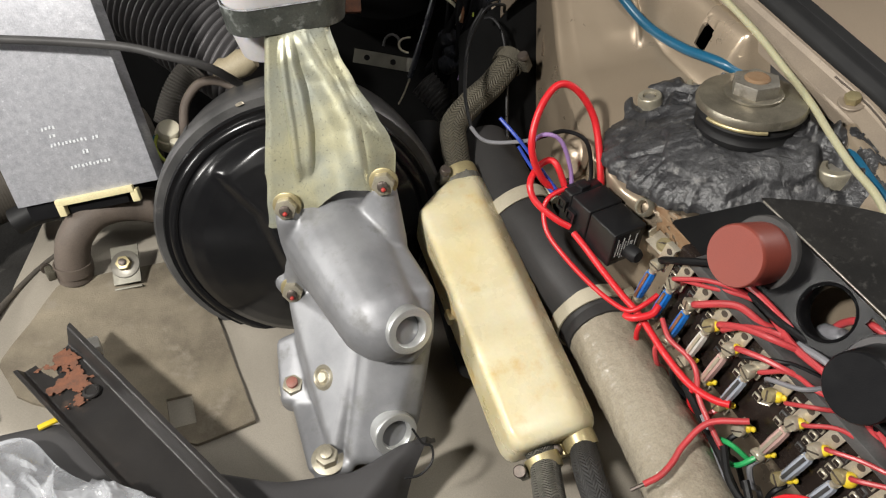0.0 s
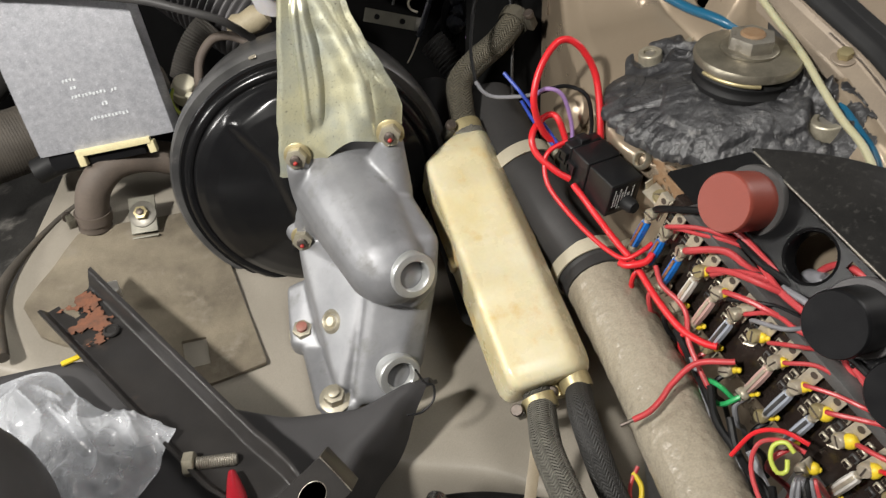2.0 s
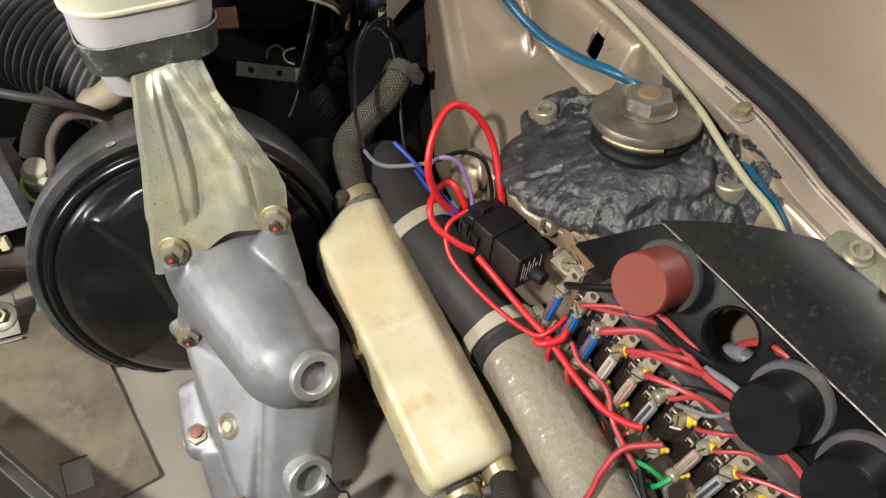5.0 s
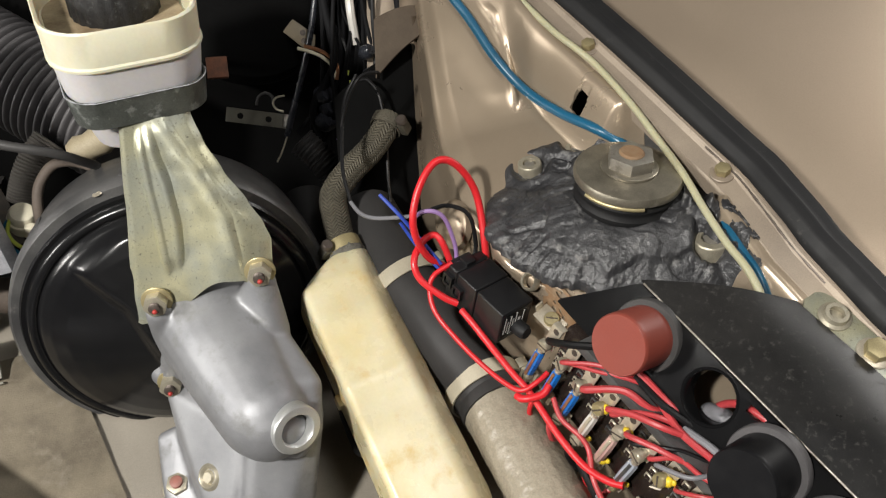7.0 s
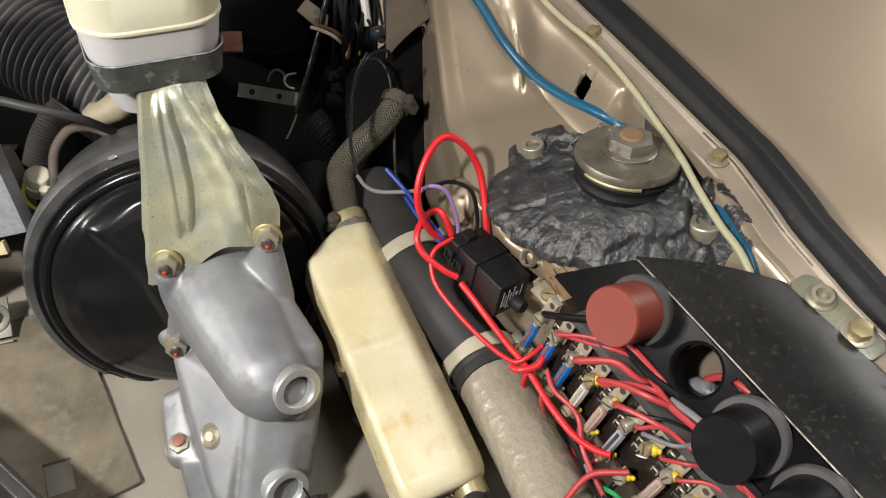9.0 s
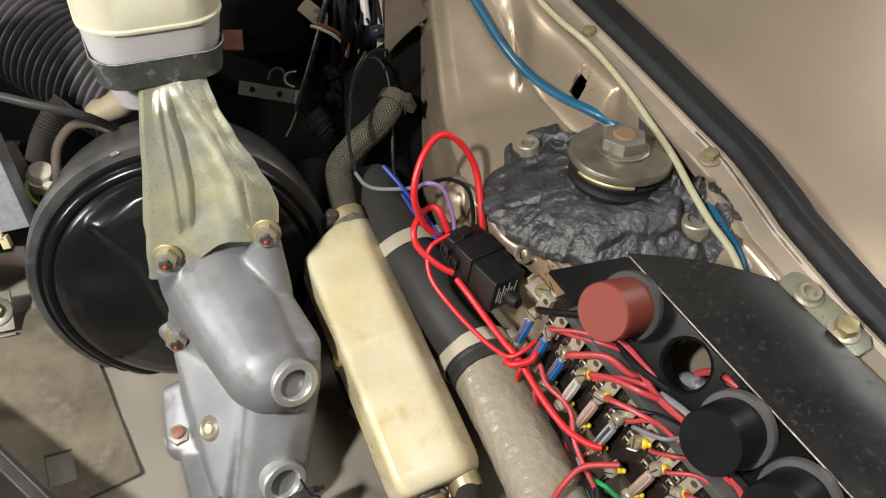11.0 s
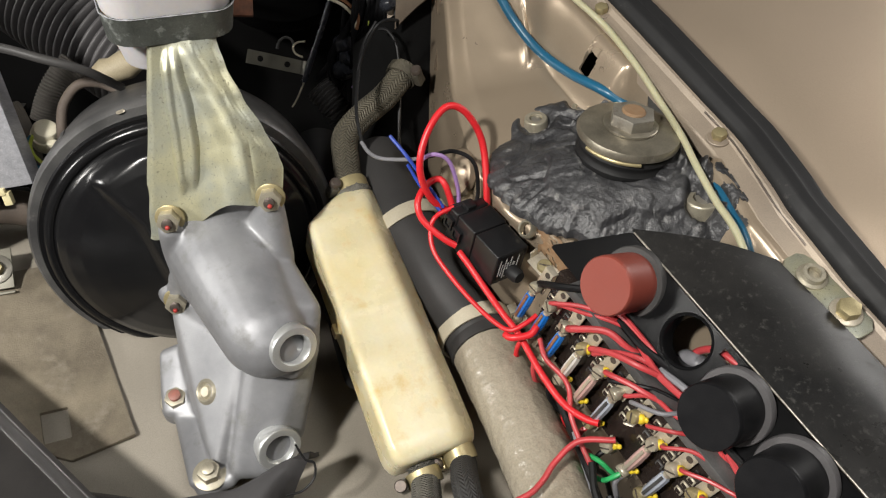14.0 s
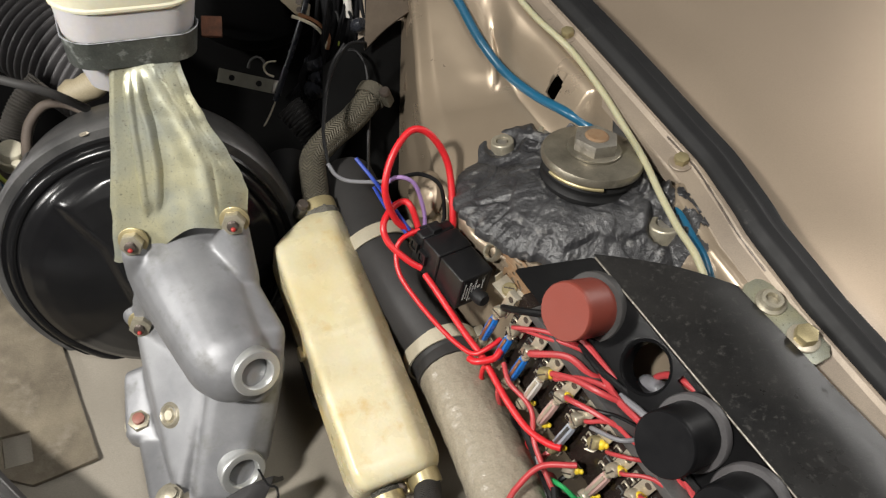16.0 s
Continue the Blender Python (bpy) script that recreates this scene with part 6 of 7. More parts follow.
for zz in (0.098,):
    for side in (-1, 1):
        part("seam_lug", put(box(0.005, 0.010, 0.009, 0.0015), bm_m @ Matrix.Translation((0.0315 * side, -0.006, zz))), "bottle", bottle)

e1 = bm_m @ Vector((-0.011, 0.0, bx_len - 0.003))
e2 = bm_m @ Vector((0.016, 0.004, bx_len - 0.006))

upper = thing("braided_hose", Matrix.Translation(B0), "tan woven-covered hose bent up behind the white bottle", "hose", "bottle hoses")
neck = B0 + b_side * 0.016
up_pts = [neck + bx * 0.008, neck - bx * 0.010, (0.0090, 0.5000, 0.9050), (0.0085, 0.5142, 0.9163), (0.0211, 0.5310, 0.9243), (0.0374, 0.5452, 0.9324), (0.0490, 0.5571, 0.9418), (0.0554, 0.5680, 0.9470)]
part("hose_body", sweep(up_pts, 0.0104, 20, 0.002), "braid_tan", upper)
screw_clamp(upper, neck - bx * 0.007, bx, 0.0120, (-0.8, -0.4, 0.2), 0.009, "dull_zinc", "brass")
fray = lathe([(0.0100, -0.003), (0.0128, -0.003), (0.0140, 0.0), (0.0130, 0.003), (0.0100, 0.003)], 64)
for v in fray.verts:
    v.co *= 1 + 0.10 * noise.noise(v.co * 700)
part("frayed_end", put(fray, axes(neck - bx * 0.0005, bx)), "braid", upper, "frayed grey end of the braid")
screw_clamp(upper, (0.0525, 0.5625, 0.9445), (0.45, 0.75, 0.40), 0.0114, (0.6, -0.6, 0.1), 0.009, "braid_tan")

lower_a = thing("braided_hose", Matrix.Translation(e1), "grey woven-covered hose clamped under the white bottle", "hose", "bottle hoses")
part("hose_body", sweep([e1 - bx * 0.004, e1 + bx * 0.012, (0.064, 0.235, 0.832), (0.072, 0.200, 0.838), (0.083, 0.160, 0.842), (0.095, 0.11, 0.84)], 0.0098, 20, 0.002), "braid", lower_a)
screw_clamp(lower_a, e1 + bx * 0.012, bx, 0.0104, (-0.8, -0.2, -0.3), 0.010, "dull_zinc", "brass")
lower_b = thing("braided_hose", Matrix.Translation(e2), "short grey woven-covered hose bent down under the white bottle", "hose", "bottle hoses")
part("hose_body", sweep([e2 - bx * 0.002, e2 + bx * 0.014, (0.088, 0.255, 0.836), (0.099, 0.222, 0.822), (0.112, 0.205, 0.800), (0.12, 0.20, 0.77)], 0.0090, 20, 0.002), "braid_dark", lower_b)
screw_clamp(lower_b, e2 + bx * 0.010, bx, 0.0096, (-0.8, 0.2, -0.5), 0.010)

# ================================================================ coolant pipe with rubber sleeve
PIPE = [(0.032, 0.535, 0.878), (0.052, 0.470, 0.873), (0.077, 0.424, 0.859), (0.106, 0.381, 0.842), (0.130, 0.303, 0.837), (0.146, 0.233, 0.837), (0.161, 0.163, 0.838), (0.172, 0.085, 0.838), (0.185, 0.02, 0.83)]
pipe = thing("insulated_pipe", Matrix.Translation((0.124, 0.305, 0.82)), "thick grey pipe in crinkled wrap, clamped into a black rubber sleeve", "pipe")
part("wrap", sweep(PIPE[3:], 0.0245, 90, 0.0016, 1.0, 0.0005), "foam", pipe)
sleeve = part("rubber_sleeve", sweep(PIPE[:4] + [(0.112, 0.363, 0.841)], lambda s, L: 0.0256 + 0.0012 * ramp01(s, L - 0.03, L - 0.02) + 0.0006 * math.sin(s * 60), 44, 0.003), "hose_black", pipe, "satin black rubber sleeve")
for c, d in (((0.1055, 0.3815, 0.8422), (0.29, -0.93, -0.1)), ((0.0565, 0.461, 0.8705), (0.42, -0.85, -0.24))):
    m = axes(c, d, (1, 0, 0.2))
    part("band_clamp", put(lathe([(0.0268, -0.0055), (0.0282, -0.0055), (0.0286, 0), (0.0282, 0.0055), (0.0268, 0.0055), (0.0268, -0.0055)], 48), m), "tape", sleeve, "pale metal band clamp")
    part("clamp_screw", put(join(box(0.007, 0.012, 0.008, 0.001), put(lathe([(0, 0), (0.004, 0), (0.004, 0.005), (0, 0.005)], 16), pose(0, 0, 0.003))), m @ pose(0.0300, 0.006, 0)), "nut", sleeve)

# ================================================================ mat, channel, shroud, front clutter
MAT = [(-0.329, 0.372), (-0.305, 0.345), (-0.174, 0.318), (-0.136, 0.339), (-0.205, 0.478), (-0.222, 0.484), (-0.309, 0.450)]
MC = Vector((-0.19, 0.343))


def mat_reach(a):
    """How far the felt's edge lies from its slot, by angle."""
    d = Vector((math.cos(a), math.sin(a)))
    best = 1.0
    for p, q in zip(MAT, MAT[1:] + MAT[:1]):
        p, q = Vector(p) - MC, Vector(q) - MC
        e = q - p
        den = d.x * e.y - d.y * e.x
        if abs(den) > 1e-9:
            t = (p.x * e.y - p.y * e.x) / den
            k = (p.x * d.y - p.y * d.x) / den
            if t > 0 and -1e-6 <= k <= 1 + 1e-6:
                best = min(best, t)
    return best


felt = plate_with_hole(mat_reach, MC, 0.0090, 0.0125, 0.003, 160, 0.35, True)
bmesh.ops.subdivide_edges(felt, edges=felt.edges[:], cuts=1)
for v in felt.verts:
    v.co.z += pan_z(v.co.x, v.co.y) + 0.001 + 0.0012 * noise.noise(Vector((v.co.x * 40, v.co.y * 40, 0)))
solid("felt_mat", felt, "mat", "flat soiled brown felt mat with a slot, lying on the pan", "mat", sharp=45)


def shroud_face(u, v):
    edge = lerp([(0, 0.262), (0.15, 0.300), (0.36, 0.322), (0.44, 0.308), (0.60, 0.285), (0.76, 0.276), (0.88, 0.284), (1, 0.306)], u)
    x = -0.40 + 0.395 * u
    right = lerp([(0, -0.005), (0.12, -0.025), (0.25, -0.047), (0.5, -0.085), (1, -0.10)], v)
    x = -0.40 + (right + 0.40) * u
    y = edge + (0.06 - edge) * v
    z = 0.806 + 0.004 * math.sin(u * 3) - 0.012 * v + 0.012 * ramp01(u, 0.86, 1.0) * ramp01(v, 0.5, 0.0)
    z -= 0.02 * ramp01(v, 0.05, 0.0)
    z -= 0.05 * ramp01(u, 0.97, 1.0) * ramp01(v, 0.02, 0.2)
    return x, y, z


solid("fan_shroud", sheet(shroud_face, 80, 60, 0.003), "shroud", "matt black curved plastic fan shroud", "shroud", sharp=60)

c0, c1 = Vector((-0.286, 0.366, 0.8235)), Vector((-0.084, 0.184, 0.8165))
cdir = (c1 - c0).normalized()
cm = axes(c0, (0, 0, 1), cdir)
clen = (c1 - c0).length
channel = thing("steel_channel", cm, "worn black steel channel with a torn rusty end", "channel")


def channel_face(u, v):
    s = clen * v
    y = -0.024 + 0.048 * u
    z = 0.006 * ramp01(u, 0.14, 0.04) + 0.011 * ramp01(u, 0.80, 0.95) + 0.0006 * noise.noise(Vector((s * 40, y * 40, 0)))
    s -= 0.008 * ramp01(u, 0.75, 1.0) * (1 - v) - 0.010 * (1 - v)
    wide = 1 - 0.1 * v - 0.3 * ramp01(v, 0.78, 1.0)
    y += 0.010 * ramp01(v, 0.75, 1.0)
    z -= 0.012 * ramp01(v, 0.88, 1.0)
    return cm @ Vector((s, y * wide, z))


def channel_cut(u, v):
    return not (v < 0.075 and 0.30 < u < 0.72 and v < 0.05 + 0.03 * math.sin(u * 20))


part("channel_body", sheet(channel_face, 60, 90, -0.0022, channel_cut), "frame_black", channel, sharp=50)
RUST_OFF = Vector((3.1, 7.7, 1.3))


def rust_at(u, v):
    return cm @ Vector((0.012 + 0.056 * u, -0.018 + 0.034 * v, 0.0021 + 0.0006 * noise.noise(Vector(((0.012 + 0.056 * u) * 40, (-0.018 + 0.034 * v) * 40, 0)))))


def rust_here(u, v):
    """Ragged flakes, thinning away from the torn end."""
    q = Vector((u * 5.6, v * 3.4, 0)) + RUST_OFF
    rag = noise.noise(q * 0.9) + 0.6 * noise.noise(q * 2.3) + 0.35 * noise.noise(q * 5.5)
    return rag > -0.52 + 0.9 * max(0.0, u - 0.70) + 2.3 * abs(v - 0.52 + 0.3 * (u - 0.5)) and 0.02 < u < 0.98 and 0.03 < v < 0.97


part("rust_patch", sheet(rust_at, 150, 90, 0.0004, rust_here), "rust", channel, "flaking red rust patch", 80)

part("rivet", put(lathe([(0, 0), (0.006, 0), (0.0055, 0.0012), (0.004, 0.0018), (0.0034, 0.0008), (0, 0.0008)], 24), cm @ Matrix.Translation((0.062, 0.004, 0.0022))), "frame_black", channel)

pale = thing("pale_clip", Matrix.Translation((-0.262, 0.374, 0.80)), "pale plastic clip at the torn end of the channel", "clip")
part("clip_body", put(box(0.016, 0.010, 0.018, 0.002), axes((-0.259, 0.377, 0.812), (0.2, -0.3, 1), (0.8, 0.4, 0))), "fuse_white", pale)

bolt = thing("loose_bolt", axes((-0.145, 0.2245, 0.823), (1, 0.14, 0)), "loose zinc-plated hexagon bolt lying on the steel channel", "bolt")
bm0 = axes((-0.158, 0.2225, 0.8255), (1, 0.14, 0.02), (0, 0, 1))
part("head", put(prism(ngon(6, 0.0078, 0.3), 0.0065, 0.0007), bm0), "nut", bolt)
thread = [(0, 0.006)] + [(0.0042 if i % 2 else 0.0036, 0.0075 + 0.0235 * i / 34) for i in range(35)] + [(0.003, 0.0322), (0, 0.0322)]
part("thread", put(lathe(thread, 20), bm0), "steel", bolt)

endp = thing("mounting_bracket", Matrix.Translation((-0.06, 0.158, 0.80)), "black steel mounting bracket with an oval slot", "bracket")
em = axes((-0.0600, 0.1580, 0.9100), (0.08, -0.66, 0.75), (0.71, 0.56, 0.42))
part("plate", put(plate_with_hole(box_reach(0.0300, 0.0225), (0, 0), 0.0076, 0.0058, 0.0022, 64, 0.15), em), "frame_black", endp)
part("side_flange", put(box(0.0024, 0.0225, 0.016, 0.0008), em @ pose(0.0160, 0, -0.006, 0, -12, 0)), "frame_black", endp)
part("side_flange", put(box(0.0024, 0.0225, 0.012, 0.0008), em @ pose(-0.0155, 0, -0.004, 0, 12, 0)), "frame_black", endp)
# added black cup, in place of the natural dark below the slot
part("shade_cup", put(lathe([(0.0086, -0.0002), (0.0090, -0.03), (0, -0.03)], 32), em), "fire", endp, "black cup under the slot that darkens its hollow")

# thin steel lines: worn edges that also paint in the plate's highlights
part("bright_edge", put(sweep([(0.0077 * math.cos(a) * math.cos(0.15) - 0.0059 * math.sin(a) * math.sin(0.15), 0.0077 * math.cos(a) * math.sin(0.15) + 0.0059 * math.sin(a) * math.cos(0.15), 0.0022) for a in (2 * math.pi * i / 24 for i in range(25))], lambda s, L: 0.0002 + 0.0002 * noise.noise(Vector((s * 300, 2, 0))), 6, 0.001), em), "steel", endp, "bright rim of the slot, wear and edge highlight together")
part("bright_edge", put(sweep([(0.0150, -0.0112, 0.0022), (0.0152, 0, 0.0023), (0.0150, 0.0112, 0.0022)], lambda s, L: 0.0002 + 0.0003 * noise.noise(Vector((s * 200, 5, 0))), 6, 0.002), em), "steel", endp, "bright fold line, wear and edge highlight together")
part("tab", put(box(0.010, 0.008, 0.003, 0.0008), em @ Matrix.Translation((-0.0205, 0.001, -0.002))), "stud", endp)

solid("screwdriver", put(lathe([(0, 0), (0.0022, 0.0008), (0.0036, 0.006), (0.0058, 0.018), (0.0070, 0.034), (0.0076, 0.05), (0.0079, 0.11), (0.0075, 0.118), (0, 0.12)], 32), axes((-0.127, 0.217, 0.829), (0.36, -0.92, 0.07))), "pen_red", "red tapered plastic tool lying on the steel channel", "tool")
solid("yellow_tag", put(box(0.016, 0.004, 0.002, 0.0006), axes((-0.262, 0.310, 0.815), (0, 0, 1), (0.8, 0.55, 0))), "yellow", "small yellow plastic tag on the black shroud", "tag")


def bag_mesh():
    bm = bmesh.new()
    n, m = 130, 90
    tl, tr, br, bl = Vector((-0.312, 0.264, 0.828)), Vector((-0.170, 0.245, 0.830)), Vector((-0.182, 0.190, 0.824)), Vector((-0.226, 0.146, 0.826))
    rows = {}
    for side in (0, 1):
        for i in range(n + 1):
            for j in range(m + 1):
                u, v = i / n, j / m
                edge = min(u, 1 - u, v, 1 - v)
                puff = 0.017 * ramp01(edge, 0, 0.30) * (1 if side == 0 else 0.12)
                wob = Vector((noise.noise(Vector((u * 3, v * 3, 1))), noise.noise(Vector((u * 3, v * 3, 6))), 0)) * 0.007
                p = (tl * (1 - u) + tr * u) * (1 - v) + (bl * (1 - u) + br * u) * v + wob + Vector((0.002, 0.030 * math.exp(-((u - 0.33) / 0.26) ** 2) * (1 - v), 0))
                q = Vector((u * 3.2, v * 2.4, side * 4.0))
                ridge = 0.0
                for f, amp, sh in ((1.0, 0.012, 0.0), (2.1, 0.0060, 3.1), (4.4, 0.0011, 7.7)):
                    k = 1 - abs(noise.noise(q * f + Vector((sh, sh * 2, sh)))) * 1.7
                    ridge += amp * (k * k if k > 0 else 0.0)
                p.z += puff + ridge * ramp01(edge, 0, 0.12) * (1 if side == 0 else 0.15)
                rows[side, i, j] = bm.verts.new(p)
    for side in (0, 1):
        for i in range(n):
            for j in range(m):
                f = (rows[side, i, j], rows[side, i + 1, j], rows[side, i + 1, j + 1], rows[side, i, j + 1])
                bm.faces.new(f if side else f[::-1])
    bmesh.ops.recalc_face_normals(bm, faces=bm.faces)
    return bm


solid("plastic_bag", bag_mesh(), "film", "crumpled clear plastic bag lying on the black channel", "bag", sharp=180)

duct_profile = [(0.0705 * math.sin(radians(k * 7.5)), 0.0705 * math.cos(radians(k * 7.5))) for k in range(13)] + [(0.0705, -0.10), (0, -0.10)]
duct_profile[0] = (0, 0.0705)
solid("air_duct", put(lathe(duct_profile, 72), axes((-0.243, 0.121, 0.907), (0.10, 0.55, 0.80))), "shroud", "smooth matt black rounded air duct", "duct")

lowp = thing("lower_pipe", Matrix.Translation((0.02, 0.13, 0.76)), "second thick grey pipe in crinkled wrap, low in the bay", "pipe")
part("wrap", sweep([(-0.09, 0.10, 0.790), (-0.03, 0.150, 0.802), (0.02, 0.165, 0.808), (0.07, 0.150, 0.803), (0.12, 0.10, 0.790)], 0.040, 64, 0.003, 1.0, 0.001), "foam", lowp)
solid("steel_rod", sweep([(-0.002, 0.192, 0.845), (-0.016, 0.130, 0.868), (-0.03, 0.07, 0.89)], 0.0062, 24), "chrome", "polished steel rod end above the lower pipe", "rod")
conn = thing("loom_connector", Matrix.Translation((0.135, 0.175, 0.80)), "black plastic loom connector beside the grey pipe", "connector")
part("shell", put(join(box(0.045, 0.034, 0.026, 0.004, 3), put(box(0.012, 0.010, 0.010, 0.001), pose(-0.008, 0.008, 0.016)), put(box(0.010, 0.009, 0.008, 0.001), pose(0.008, 0.006, 0.016))), pose(0.121, 0.178, 0.818, 15, 5, -20)), "plastic", conn)
solid("paper_tag", put(box(0.0075, 0.0015, 0.044, 0.0004), axes((0.0575, 0.2320, 0.8012), (0.15, 0.87, 0.47), (1, -0.1, 0))), "old_tape", "strip of old brown masking tape beside the hoses", "tape")
wire("small_wire", [(0.1183, 0.2283, 0.8155), (0.1227, 0.2203, 0.8124), (0.1207, 0.2112, 0.8072), (0.1102, 0.2010, 0.7997)], 0.0017, "w_yellow", "short yellow wire stub between hose and pipe", "wire")
wire("small_wire", [(0.1214, 0.2311, 0.8181), (0.1161, 0.2209, 0.8108), (0.1163, 0.2084, 0.8046), (0.1164, 0.1927, 0.7979)], 0.0014, "w_red_old", "thin red wire between hose and pipe", "wire")
wire("small_wire", [(0.0549, 0.2098, 0.7928), (0.0655, 0.2048, 0.7918), (0.0777, 0.2006, 0.7920), (0.0881, 0.1997, 0.7939), (0.10, 0.20, 0.790)], 0.0014, "w_red_old", "thin red wire at the front edge of the pan", "wire")

# ================================================================ left side: control unit, hoses, brackets
em2 = axes((-0.2765, 0.4790, 0.9020), (0.05, -0.955, 0.29), (0.977, 0.135, 0.161))
ecu = thing("control_unit", em2, "brushed aluminium control unit box with etched marks and cream clip", "control unit")
part("case", put(box(0.112, 0.190, 0.020, 0.0016), em2 @ Matrix.Translation((0, 0.072, -0.010))), "sheet_alu", ecu)
for yy, x0, count in ((0.032, -0.007, 4), (0.026, -0.006, 2), (0.019, -0.0065, 3), (0.019, 0.008, 7), (0.019, 0.024, 2), (0.010, 0.013, 2), (0.000, 0.013, 11)):
    for k in range(count):
        tall = 0.0030 if count == 2 and yy == 0.010 else 0.0022
        part("etched_mark", put(box(0.0013 + 0.0004 * (k % 2), tall, 0.0004, 0), em2 @ pose(x0 + 0.0029 * (k - count / 2), yy + 0.0003 * (k % 3), 0.0003, 0, 0, (k * 37) % 30 - 15)), "etched", ecu)
part("plug", put(box(0.080, 0.014, 0.016, 0.003), em2 @ Matrix.Translation((-0.012, -0.030, -0.011))), "plastic", ecu)
part("clip", put(join(box(0.062, 0.0055, 0.004, 0.0012), put(box(0.006, 0.010, 0.006, 0.001), pose(-0.028, -0.006, -0.001)), put(box(0.006, 0.010, 0.006, 0.001), pose(0.030, -0.006, -0.002))), em2 @ Matrix.Translation((0.005, -0.0245, 0.001))), "cream_strip", ecu, "cream plastic clip")

wire("black_cable", [(-0.40, 0.492, 1.000), (-0.303, 0.493, 0.999), (-0.225, 0.490, 0.996), (-0.189, 0.486, 0.990), (-0.165, 0.490, 0.980), (-0.150, 0.51, 0.955)], 0.0031, "corr", "black cable lying across the control unit", "cable", "", 14)
elbow = thing("rubber_elbow", Matrix.Translation((-0.298, 0.461, 0.80)), "aged brown-grey rubber elbow hose with clamp", "hose")
part("hose_body", sweep([(-0.299, 0.458, 0.806), (-0.298, 0.461, 0.822), (-0.292, 0.468, 0.842), (-0.276, 0.481, 0.856), (-0.252, 0.493, 0.855), (-0.225, 0.502, 0.842), (-0.19, 0.515, 0.82)], 0.0135, 24, 0.003), "brown_hose", elbow)
screw_clamp(elbow, (-0.2985, 0.460, 0.817), (0.05, 0.15, 1), 0.0138, (-0.8, -0.6, 0), 0.009, "braid_tan", "brown_hose")

pb = thing("pan_bracket", Matrix.Translation((-0.258, 0.464, 0.80)), "small grey bent bracket with a brass nut on the pan", "bracket")
pm = axes((-0.258, 0.464, 0.815), (0.05, -0.55, 0.83), (1, 0.25, 0))
part("strip", put(join(box(0.022, 0.032, 0.002, 0.0006), put(box(0.022, 0.002, 0.012, 0.0006), pose(0, -0.019, -0.006))), pm), "dark_zinc", pb)
hex_nut(pb, pm @ Vector((0, 0, 0.001)), pm.to_3x3() @ Vector((0, 0, 1)), 0.0105, 0.006, 0.0115, 0.003, 0.002, "brass", "stud", "nut", 0.2, "dull_zinc")

wire("pan_seal", [(-0.3205, 0.3186, 0.804), (-0.3424, 0.3612, 0.805), (-0.3490, 0.3941, 0.806), (-0.3432, 0.4334, 0.807), (-0.3290, 0.4730, 0.808), (-0.310, 0.50, 0.810)], lambda s, L: 0.0052 - 0.0028 * ramp01(s, 0.06, 0.13), "brown_rubber", "aged brown rubber sealing strip along the pan edge", "seal", n=12)

duct = thing("corrugated_duct", Matrix.Translation((-0.24, 0.64, 0.9)), "black corrugated air duct running down behind the reservoir", "duct")
part("duct_body", sweep([(-0.332, 0.719, 0.966), (-0.295, 0.699, 0.951), (-0.263, 0.683, 0.938), (-0.227, 0.663, 0.923), (-0.194, 0.645, 0.910), (-0.166, 0.630, 0.898)], lambda s, L: 0.0365 + 0.0080 * abs(math.sin(s * math.pi / 0.0070)) ** 0.55, 52, 0.00085), "duct", duct, sharp=70)
left_hose = thing("intake_hose", Matrix.Translation((-0.42, 0.50, 0.8)), "thick ribbed black hose with a brass clamp", "hose")
part("plain_end", sweep([(-0.50, 0.43, 0.846), (-0.455, 0.466, 0.845), (-0.425, 0.492, 0.843)], 0.031, 36), "rubber", left_hose)
part("ribbed_end", sweep([(-0.428, 0.490, 0.843), (-0.39, 0.522, 0.842), (-0.34, 0.562, 0.842), (-0.27, 0.61, 0.84)], lambda s, L: 0.0290 + 0.00012 * math.sin(s * 2 * math.pi / 0.0024), 36, 0.0006), "brown_rubber", left_hose, sharp=70)
screw_clamp(left_hose, (-0.423, 0.494, 0.843), (0.75, 0.65, 0), 0.0312, (0.2, -0.75, -0.6), 0.013)

solid("black_hose", sweep([(-0.345, 0.482, 0.845), (-0.325, 0.492, 0.850), (-0.29, 0.51, 0.845), (-0.25, 0.53, 0.83)], 0.011, 20), "rubber", "short black hose under the control unit", "hose")
cn = thing("white_connector", Matrix.Translation((-0.222, 0.529, 0.885)), "ivory plastic connector with blue and yellow wires", "connector")
shell = put(lathe([(0, -0.010), (0.0085, -0.010), (0.0096, -0.008), (0.0096, -0.001), (0.0108, 0.000), (0.0108, 0.004), (0.0096, 0.005), (0.0094, 0.010), (0.0080, 0.0125), (0.0060, 0.0132), (0, 0.0132)], 28), axes((-0.2205, 0.5275, 0.8965), (0.28, -0.30, 0.91)))
part("shell", join(shell, put(box(0.008, 0.006, 0.013, 0.001), axes((-0.2135, 0.5180, 0.8945), (0.28, -0.30, 0.91)))), "white_plastic", cn)
wire("connector_wire", [(-0.2225, 0.5250, 0.9010), (-0.2290, 0.5220, 0.9000), (-0.2330, 0.5190, 0.8920), (-0.2315, 0.5160, 0.8830), (-0.2270, 0.5150, 0.8760), (-0.220, 0.520, 0.866)], 0.0019, "tube_blue", "pale blue wire at the ivory connector", "wire")
